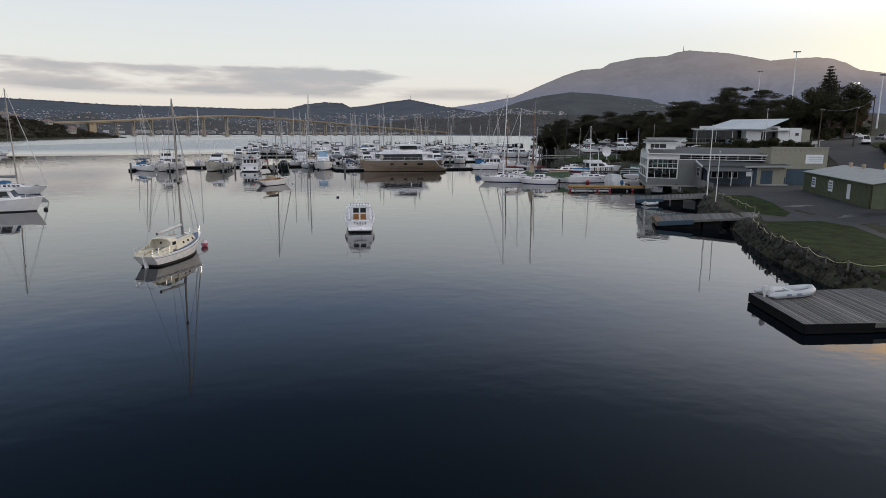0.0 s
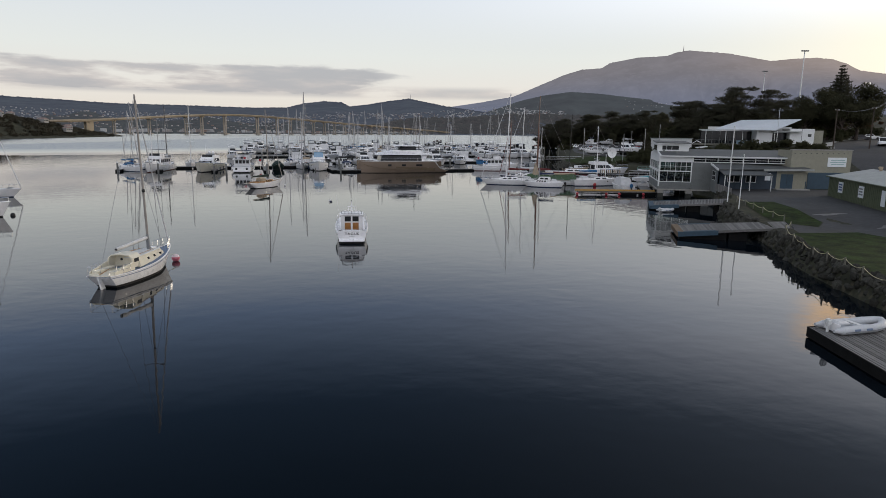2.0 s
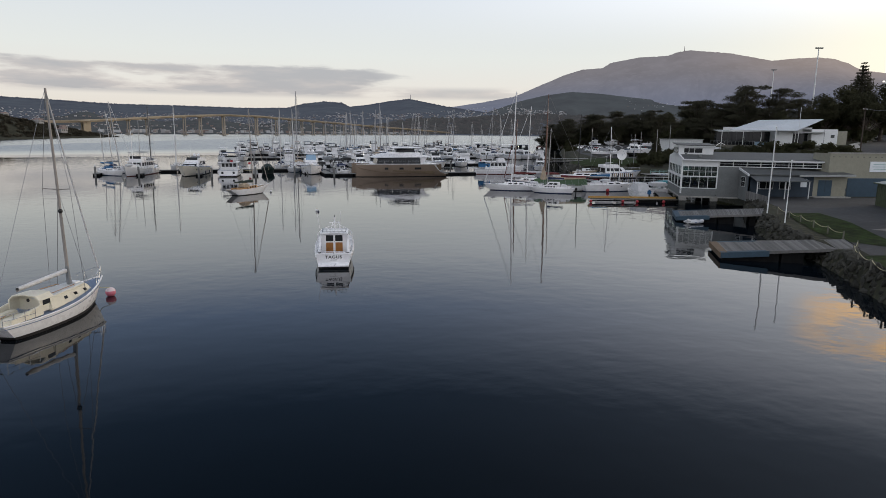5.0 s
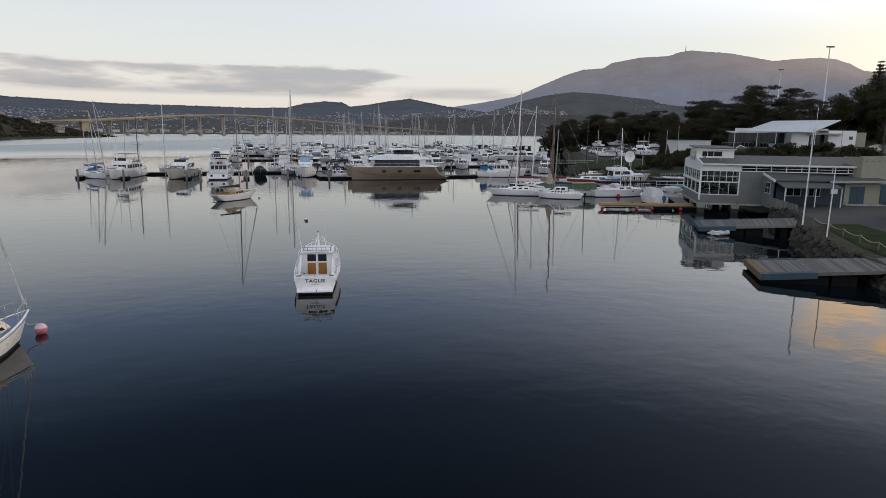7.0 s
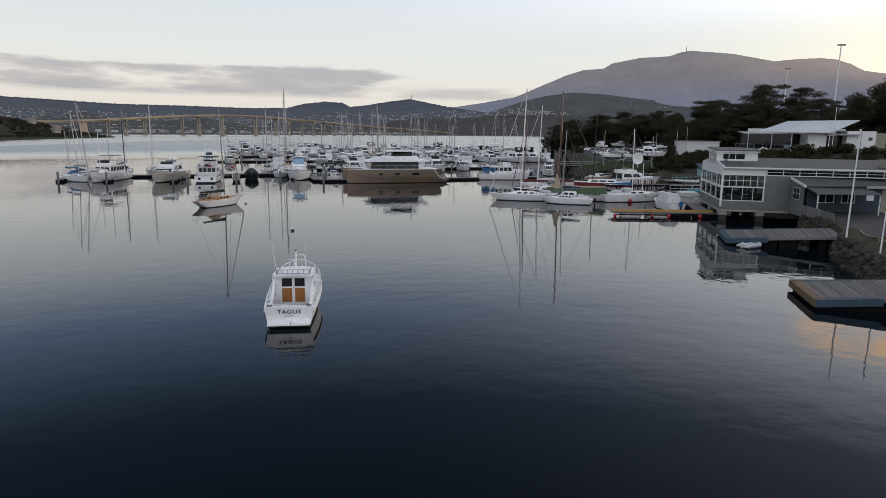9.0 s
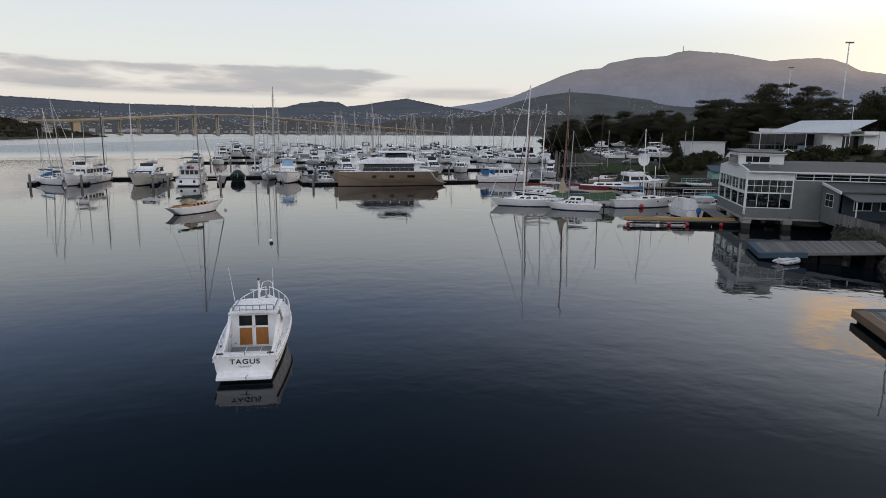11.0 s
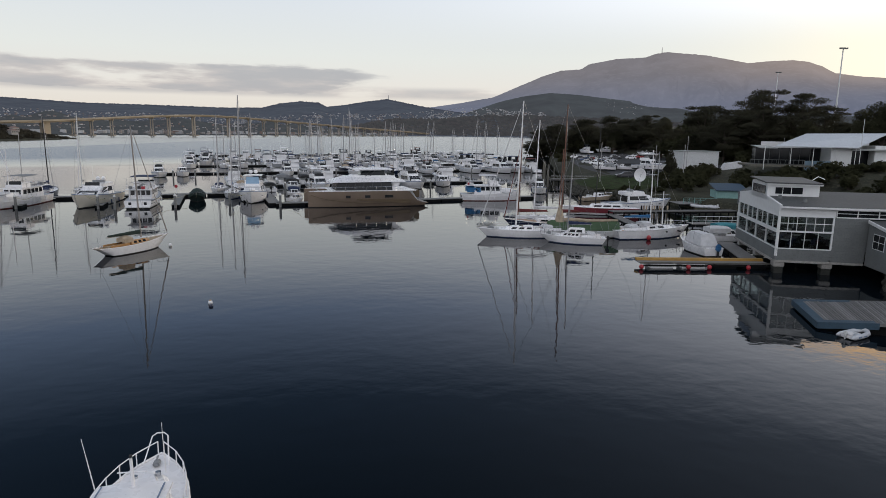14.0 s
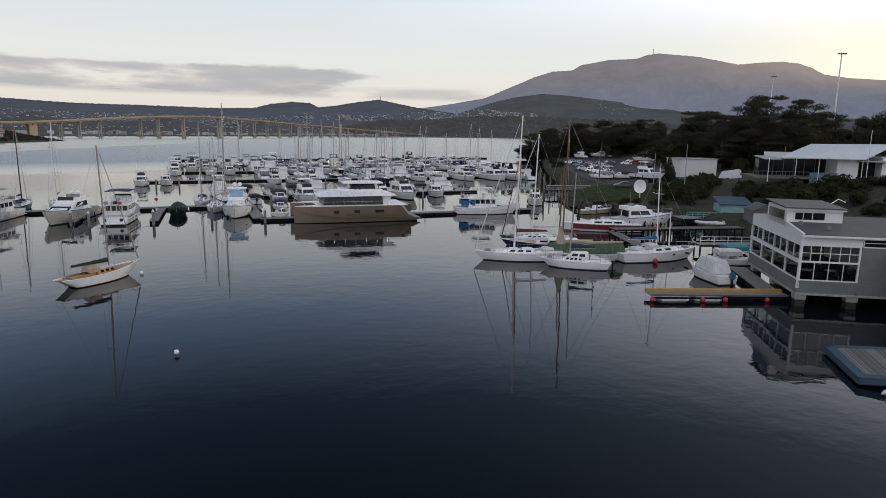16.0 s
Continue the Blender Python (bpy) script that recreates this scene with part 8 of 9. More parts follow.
    for x, y in ((1.4, 1.6), (3.4, 1.8), (1.3, 4.6), (3.6, 5.2), (1.5, 8.0), (5.9, 3.2), (1.4, 11.0), (4.2, 9.5)):
        if rt is None:
            rt = thing("round_table", "white round dining table inside the clubhouse", "table", at @ pose(x, y, 1.85), "tables in the clubhouse")
            part("tabletop", tube(B(), [(0, 0, 0.71), (0, 0, 0.75)], 0.55, 16), WALLW, rt)
            part("pedestal", tube(B(), [(0, 0, 0.03), (0, 0, 0.71)], 0.05, 8), BLACK, rt)
            part("foot", tube(B(), [(0, 0, 0), (0, 0, 0.03)], 0.28, 14), BLACK, rt)
        else:
            copy_thing(rt, at @ pose(x, y, 1.85))
        for k in range(3):
            a = 0.6 + k * 2.1
            m = at @ pose(x + 0.85 * math.cos(a), y + 0.85 * math.sin(a), 1.85, 0, 0, math.degrees(a) - 90)
            if ch is None:
                ch = thing("dining_chair", "dark chair beside a table inside the clubhouse", "chair", m, "chairs in the clubhouse")
                part("seat", box(B(), (0, 0, 0.45), (0.42, 0.42, 0.05), 0.02), NAVY, ch)
                part("backrest", box(B(), (0, 0.2, 0.75), (0.4, 0.04, 0.35), 0.015), NAVY, ch)
                for sx in (-0.18, 0.18):
                    for sy in (-0.18, 0.18):
                        part("leg", tube(B(), [(sx, sy, 0), (sx, sy, 0.44)], 0.018, 5), STEEL, ch)
            else:
                copy_thing(ch, m)
    part("inner_partition", wall_box(B(), 7.6, 7.75, 0.3, D - 0.3, 1.85, 5.25), WALLW, t)
    part("corner_post", wall_box(B(), -0.05, 0.16, -0.05, 0.16, 1.2, 5.9), WALLW, t)
    bm = B()
    v = [(0, 0, 5.1), (0, D - 0.2, 5.1), (0, D - 0.2, 6.2), (0, 7.2, 6.98), (0, 0, 6.13)]
    lo = [bm.verts.new(p) for p in v]
    hi = [bm.verts.new((0.22, p[1], p[2])) for p in v]
    bm.faces.new(lo)
    bm.faces.new(hi[::-1])
    for i in range(5):
        bm.faces.new((lo[i], lo[(i + 1) % 5], hi[(i + 1) % 5], hi[i]))
    part("gable_fascia", bm, WALLW, t)
    part("back_wall", wall_box(B(), 7.75, W, D - 0.25, D, 0.8, 6.0), GREYB, t)
    part("back_plinth", wall_box(B(), 0.0, 7.75, D - 0.25, D, 0.8, 2.1), GREYB, t)
    part("back_lintel", wall_box(B(), 0.0, 7.75, D - 0.25, D, 4.9, 6.0), GREYB, t)
    for i in range(6):
        x = 0.05 + i * 1.53
        part("back_mullion", wall_box(B(), min(x, 7.65) - 0.05, min(x, 7.65) + 0.05, D - 0.2, D - 0.06, 2.1, 4.9), WALLW, t)
        if i < 5:
            part("back_pane", wall_box(B(), x + 0.05, min(x + 1.48, 7.6), D - 0.14, D - 0.12, 2.1, 4.9), PANE, t)
    part("back_transom", wall_box(B(), 0.05, 7.7, D - 0.19, D - 0.07, 3.4, 3.5), WALLW, t)
    part("end_wall", wall_box(B(), W - 0.25, W, 0.25, D - 0.25, 1.9, 6.2), GREYB, t)
    part("inner_floor", wall_box(B(), 0.25, 7.6, 0.25, D - 0.3, 0.81, 1.85), DARKT, t)
    part("inner_ceiling", wall_box(B(), 0.25, 7.6, 0.3, D - 0.3, 5.25, 5.35), GREYW, t)
    # main roof
    bm = B()
    hexa(bm, [(0.23, -0.45, 5.94), (W + 0.2, -0.45, 5.94), (W + 0.2, 7.2, 6.84), (0.23, 7.2, 6.84), (0.23, -0.45, 6.06), (W + 0.2, -0.45, 6.06), (W + 0.2, 7.2, 6.96), (0.23, 7.2, 6.96)])
    hexa(bm, [(0.23, 7.2, 6.84), (W + 0.2, 7.2, 6.84), (W + 0.2, D + 0.2, 6.02), (0.23, D + 0.2, 6.02), (0.23, 7.2, 6.96), (W + 0.2, 7.2, 6.96), (W + 0.2, D + 0.2, 6.14), (0.23, D + 0.2, 6.14)])
    part("roof_gutter", wall_box(B(), -0.05, W, -0.5, -0.44, 5.88, 6.05), WALLW, t)
    part("roof", bm, SLATE, t, "dark low-pitched sheet roof")
    # clerestory box on the roof
    cx0, cx1, cy0, cy1 = 0.0, 4.85, 4.3, 9.7
    part("clerestory_fascia", hexa(B(), [(cx0 - 0.2, cy0 - 0.3, 7.77), (cx1 + 0.2, cy0 - 0.3, 7.72), (cx1 + 0.2, cy0 - 0.24, 7.72), (cx0 - 0.2, cy0 - 0.24, 7.77), (cx0 - 0.2, cy0 - 0.3, 7.90), (cx1 + 0.2, cy0 - 0.3, 7.85), (cx1 + 0.2, cy0 - 0.24, 7.85), (cx0 - 0.2, cy0 - 0.24, 7.90)]), WALLW, t)
    for i in range(9):
        part("weatherboard", wall_box(B(), cx0 + 3.4, cx1 + 0.01, cy0 - 0.025, cy0 - 0.002, 6.42 + i * 0.155, 6.56 + i * 0.155), WALLW, t)
    part("clerestory_wall", wall_box(B(), cx0, cx1, cy0, cy1, 6.2, 7.9), WALLW, t)
    part("clerestory_window", wall_box(B(), cx0 + 0.75, cx0 + 3.3, cy0 - 0.04, cy0 + 0.1, 6.85, 7.5), GLASS, t)
    part("clerestory_window", wall_box(B(), cx0 - 0.04, cx0 + 0.1, cy0 + 0.6, cy1 - 0.5, 6.75, 7.6), GLASS, t)
    for x in (1.4, 2.2):
        part("clerestory_mullion", wall_box(B(), cx0 + x, cx0 + x + 0.06, cy0 - 0.06, cy0, 6.85, 7.5), WALLW, t)
    part("clerestory_roof", hexa(B(), [(cx0 - 0.25, cy0 - 0.35, 7.90), (cx1 + 0.25, cy0 - 0.35, 7.85), (cx1 + 0.25, cy1 + 0.2, 8.10), (cx0 - 0.25, cy1 + 0.2, 8.15), (cx0 - 0.25, cy0 - 0.35, 8.02), (cx1 + 0.25, cy0 - 0.35, 7.97), (cx1 + 0.25, cy1 + 0.2, 8.22), (cx0 - 0.25, cy1 + 0.2, 8.27)]), SLATE, t)
    for x, y in ((0.9, 3.2), (2.6, 1.4)):
        part("roof_vent", tube(B(), [(x, y, 6.2 + y * 0.085), (x, y, 6.55 + y * 0.085)], 0.22, 10, 0.16), GREYB, t)
    bm = B()
    tube(bm, [(5.0, 10.6, 6.9), (7.0, 10.9, 8.3), (7.7, 10.9, 8.0)], 0.05, 5)
    part("roof_aerial", bm, WHITE, t)


clubhouse()


def annex():
    """Blue and beige single-storey wing with awning, in front of the club's landward end."""
    t = thing("club_annex", "blue and beige annex with grey awning and blue doors", "building", pose(40.6, 98.2, 1.95) @ Matrix.Diagonal((0.9, 1, 1, 1)))
    part("left_wall", hexa(B(), [(0, 0, -0.7), (0.25, 0, -0.7), (1.1, 4.5, -0.7), (0.85, 4.5, -0.7), (0, 0, 2.75), (0.25, 0, 2.75), (1.1, 4.5, 3.35), (0.85, 4.5, 3.35)]), GREYB, t)
    side = [(0.0, 0.0, 0), (0.85, 4.5, 0), (0.85, 4.5, 2.7), (0, 0, 2.7)][::-1]
    part("window_frame", panel(B(), side, 0.34, 0.78, 0.08, 0.60, 0.015), WALLW, t)
    for u in (0.365, 0.57):
        for v0, v1 in ((0.105, 0.325), (0.345, 0.575)):
            part("side_window", panel(B(), side, u, u + 0.185, v0, v1, 0.03), GLASS, t)
    part("front_wall", wall_box(B(), 0, 9.6, 0, 0.25, -0.6, 2.75), BLUEW, t)
    for x0, x1 in ((1.6, 3.6), (4.6, 6.2)):
        part("window", wall_box(B(), x0, x1, -0.05, 0.05, 1.05, 1.9), GLASS, t)
        for x in (x0, (x0 + x1) / 2, x1):
            part("window_bar", wall_box(B(), x - 0.04, x + 0.04, -0.08, -0.02, 1.0, 1.95), WALLW, t)
        part("window_sill", wall_box(B(), x0 - 0.06, x1 + 0.06, -0.1, -0.02, 0.98, 1.05), WALLW, t)
    part("notice_board", wall_box(B(), 7.7, 8.6, -0.06, 0, 1.3, 2.4), SIGNW, t)
    part("beige_wall", wall_box(B(), 9.6, 14.4, 0, 0.25, -0.1, 2.9), BEIGE, t)
    part("double_door", wall_box(B(), 10.3, 12.3, -0.06, 0.02, 0, 2.25), BLUED, t, "blue painted double door")
    part("door_gap", wall_box(B(), 11.285, 11.315, -0.075, -0.05, 0.02, 2.23), BLACK, t)
    part("end_wall", wall_box(B(), 14.15, 14.4, 0.25, 4.0, -0.1, 2.9), BEIGE, t)
    part("end_wall_cladding", wall_box(B(), 14.42, 18.2, 2.5, 2.75, -0.1, 2.6), BLUEW, t)
    part("equipment_locker", box(B(), (16.6, 2.2, 2.4), (0.5, 0.4, 0.8), 0.1), ORANGE, t)
    part("bin", box(B(), (15.0, 1.6, 0.55), (0.8, 0.7, 1.1), 0.06), BLUED, t)
    part("back_wall", wall_box(B(), 1.3, 14.1, 3.6, 3.8, -0.1, 2.7), GREYB, t)
    part("roof", hexa(B(), [(-0.1, -0.2, 2.78), (15.0, -0.9, 2.9), (15.0, 4.2, 3.3), (0.85, 4.5, 3.4), (-0.1, -0.2, 2.92), (15.0, -0.9, 3.06), (15.0, 4.2, 3.44), (0.85, 4.5, 3.54)]), SLATE, t)
    part("roof_fascia", hexa(B(), [(6.9, -0.98, 2.7), (15.1, -0.98, 2.8), (15.1, -0.9, 2.8), (6.9, -0.9, 2.7), (6.9, -0.98, 2.98), (15.1, -0.98, 3.08), (15.1, -0.9, 3.08), (6.9, -0.9, 2.98)]), ROOFG, t)
    part("awning", hexa(B(), [(-0.6, -3.4, 2.2), (7.2, -3.4, 2.2), (7.2, 0.0, 2.68), (0.1, 0.0, 2.68), (-0.6, -3.4, 2.28), (7.2, -3.4, 2.28), (7.2, 0.0, 2.76), (0.1, 0.0, 2.76)]), SLATE, t, "dark grey sloping awning")
    for x in (-0.4, 3.6, 7.0):
        part("awning_post", wall_box(B(), x - 0.05, x + 0.05, -3.3, -3.2, -0.3, 2.2), GREYW, t)
    part("concrete_step", wall_box(B(), 9.2, 14.6, -1.2, -0.05, -0.08, 0.12), CONC, t)
    part("side_barge", hexa(B(), [(-0.25, -0.3, 2.68), (-0.1, -0.3, 2.68), (0.8, 4.45, 3.3), (0.65, 4.45, 3.3), (-0.25, -0.3, 2.95), (-0.1, -0.3, 2.95), (0.8, 4.45, 3.58), (0.65, 4.45, 3.58)]), WALLW, t)
    f = thing("timber_fence", "low grey paling fence beside the annex", "fence", pose(40.2, 97.8, 1.7))
    for i in range(40):
        k = i / 39
        part("paling", box(B(), (-1.3 * k, -8.2 * k, 0.5), (0.06, 0.2, 1.1)), PLANK, f)
    for z in (0.25, 0.8):
        part("rail", tube(B(), [(0.0, 0, z), (-1.3, -8.2, z)], 0.04, 5), PLANK, f)


annex()


def beige_block():
    t = thing("boat_store", "beige rendered boat store with a white sign board", "building", pose(51.9, 99.6, 1.9, 0, 0, 4))
    H, L = 5.8, 9.4
    part("wall", wall_box(B(), 0, L, 0, 0.3, -0.1, H), BEIGE, t)
    part("wall", wall_box(B(), 0, 0.3, 0.3, 3.6, -0.1, H), BEIGE, t)
    part("wall", wall_box(B(), L - 0.3, L, 0.3, 3.6, -0.1, H - 0.3), BEIGE, t)
    part("wall", wall_box(B(), 0.3, L - 0.3, 3.3, 3.6, -0.1, H - 0.3), BEIGE, t)
    part("coping", wall_box(B(), -0.1, L + 0.1, -0.08, 0.4, H, H + 0.14), CONC, t)
    part("blue_door_wall", wall_box(B(), 2.8, 8.4, -0.08, 0, 0, 2.5), BLUED, t)
    part("roof", wall_box(B(), 0.3, L - 0.3, 0.35, 3.3, H - 0.5, H - 0.35), SLATE, t)
    s = part("sign_board", wall_box(B(), 5.7, 8.6, -0.1, -0.01, 3.35, 4.75), SIGNW, t, "white sign board with faint blue print")
    for k, w in ((4.35, 2.2), (4.05, 2.4), (3.75, 2.0)):
        part("print_bar", wall_box(B(), 7.25 - w / 2, 7.25 + w / 2, -0.115, -0.1, k - 0.04, k + 0.04), TEALW, s)
    for i in range(10):
        part("wall_vent", wall_box(B(), 0.4 + i * 0.85, 0.58 + i * 0.85, -0.03, 0.01, H - 0.5, H - 0.4), SLATE, t)


beige_block()


def green_shed():
    t = thing("boat_shed", "olive green sheet-metal shed with pale roof", "shed", pose(45.9, 65.7, 1.9, 0, 0, -13.7))
    L, D, H = 24.0, 10.0, 2.65
    part("wall", wall_box(B(), 0, 0.12, 0, L, -0.05, H), GREENW, t)
    part("wall", wall_box(B(), D - 0.12, D, 0, L, -0.05, H), GREENW, t)
    for y0 in (0.0, L - 0.12):
        bm = B()
        v = [(0, y0, -0.05), (D, y0, -0.05), (D, y0, H), (D / 2, y0, H + 0.95), (0, y0, H)]
        a = [bm.verts.new(p) for p in v]
        b = [bm.verts.new((p[0], p[1] + 0.12, p[2])) for p in v]
        bm.faces.new(a)
        bm.faces.new(b[::-1])
        for i in range(5):
            bm.faces.new((a[i], a[(i + 1) % 5], b[(i + 1) % 5], b[i]))
        part("gable_wall", bm, GREENW, t)
    for i in range(48):
        y = 0.25 + i * 0.5
        part("sheet_rib", wall_box(B(), -0.03, 0.0, y, y + 0.08, 0, H), GREENW, t)
    for s in (0, 1):
        x0, x1 = (-0.25, D / 2) if s == 0 else (D + 0.25, D / 2)
        bm = B()
        za, zb = H - 0.02, H + 1.0
        q = [(x0, -0.3, za), (x1, -0.3, zb), (x1, L + 0.3, zb), (x0, L + 0.3, za)]
        hexa(bm, q + [(p[0], p[1], p[2] + 0.07) for p in q])
        part("roof_sheet", bm, ROOFG, t)
    part("gutter", tube(B(), [(-0.3, -0.3, H), (-0.3, L + 0.3, H)], 0.08, 6), GREENW, t)
    part("downpipe", tube(B(), [(-0.08, 0.3, 0), (-0.08, 0.3, H)], 0.05, 6), GREENW, t)
    part("roller_door", wall_box(B(), 1.4, 4.6, -0.06, 0.02, 0, 2.3), GREENW, t)
    for y, w, k in ((18.6, 1.5, 0), (11.9, 1.5, 1), (5.9, 1.0, 2)):
        s = part("wall_sign", wall_box(B(), -0.09, -0.03, y, y + w, 0.85 if k < 2 else 0.5, 2.2), SIGNW, t, "white notice board")
        for j in range(3 if k < 2 else 0):
            part("print_bar", wall_box(B(), -0.105, -0.09, y + 0.15 + 0.1 * (j % 2), y + w - 0.2, 1.15 + 0.32 * j, 1.33 + 0.32 * j), SIGNB if k == 0 else GREYC, s)
    for y in (16.0, 20.5):
        b = B()
        tube(b, [(4.6, y, H + 0.9), (4.6, y, H + 1.35)], 0.16, 9, 0.2)
        box(b, (4.6, y + 0.15, H + 1.4), (0.4, 0.55, 0.3), 0.08, 20)
        part("roof_ventilator", b, SAND, t)


green_shed()


def pavilion():
    t = thing("pavilion", "long low pavilion with a white sloping roof on the bank", "building", pose(70.2, 172.2, 7.6, 0, 0, -12) @ Matrix.Diagonal((0.81, 1, 1, 1)))
    part("deck", wall_box(B(), -6.0, 12.4, -1.2, 8.0, -0.4, 0.0), POSTW, t)
    part("glass_front", wall_box(B(), 0.2, 12.4, 4.6, 4.7, 0.0, 3.3), GLASS, t)
    for i in range(6):
        part("mullion", wall_box(B(), 0.3 + i * 2.4, 0.38 + i * 2.4, 4.5, 4.6, 0.0, 3.3), GREYB, t)
    part("wind_screen", wall_box(B(), 6.5, 12.3, -1.15, -1.1, -1.3, 0.9), SCREEN, t, "pale blue glass wind screen")
    for i in range(5):
        part("screen_post", wall_box(B(), 6.4 + i * 1.47, 6.48 + i * 1.47, -1.2, -1.08, -1.3, 1.0), GREYB, t)
    part("deck_rail", wall_box(B(), -6.0, 6.4, -1.18, -1.12, 0.95, 1.02), GREYB, t)
    for i in range(13):
        part("rail_post", wall_box(B(), -6.0 + i, -5.95 + i, -1.18, -1.12, 0.0, 0.95), GREYB, t)
    part("back_wall", wall_box(B(), 0, 26, 9.8, 10, -0.5, 4.5), WALLW, t)
    part("side_wall", wall_box(B(), 0, 0.2, 4.7, 9.8, -0.5, 3.3), GREYB, t)
    part("white_block_wall", wall_box(B(), 12.4, 17.0, -0.6, 6, -1.6, 3.5), WALLW, t)
    part("recess", wall_box(B(), 17.0, 22.0, 2.0, 2.2, -1.0, 3.0), GLASS, t)
    part("white_block_wall", wall_box(B(), 22.0, 29.0, -0.6, 6, -1.6, 4.0), WALLW, t)
    part("wall_vent", wall_box(B(), 27.2, 28.2, -0.64, -0.58, 2.0, 2.7), SLATE, t)
    part("wall_joint", wall_box(B(), 25.4, 25.5, -0.63, -0.58, -1.4, 4.0), GREYB, t)
    part("service_door", wall_box(B(), 13.6, 14.8, -0.66, -0.58, -1.4, 1.0), GREYW, t)
    part("canopy", wall_box(B(), 16.6, 25.0, -1.6, 4, 3.1, 3.35), ROOFG, t)
    part("beige_block_wall", wall_box(B(), 29.0, 32.0, 0.5, 6, -1.6, 3.6), BEIGE, t)
    part("roof", hexa(B(), [(-1.0, -2.2, 3.6), (17.2, -2.6, 3.5), (25.8, 2.0, 6.3), (9.6, 7.0, 6.1), (-1.0, -2.2, 3.75), (17.2, -2.6, 3.65), (25.8, 2.0, 6.45), (9.6, 7.0, 6.25)]), ROOFW, t, "broad white sloping roof sheet")
    part("roof_soffit", hexa(B(), [(9.6, 6.9, 6.0), (25.8, 2.1, 6.2), (24, 10, 5.0), (9, 10, 5.0), (9.6, 6.9, 6.1), (25.8, 2.1, 6.3), (24, 10, 5.1), (9, 10, 5.1)]), ROOFG, t)
    part("low_roof", hexa(B(), [(-3.5, 0, 3.2), (0, -1.2, 3.2), (0, 7, 3.6), (-3.5, 7, 3.6), (-3.5, 0, 3.35), (0, -1.2, 3.35), (0, 7, 3.75), (-3.5, 7, 3.75)]), ROOFG, t)
    part("low_wing", wall_box(B(), -3.2, 0, 4.0, 6.5, -0.5, 3.2), GLASS, t)
    for x in (-3, 3, 8, 13, 17.3):
        part("verandah_post", tube(B(), [(x, -1.6, -1.0), (x, -1.6, 3.55)], 0.08, 6), WALLW, t)
    part("flagpole", tube(B(), [(17.6, -3.0, -1.6), (17.6, -3.0, 9.0)], 0.08, 7, 0.05), WALLW, t)


pavilion()


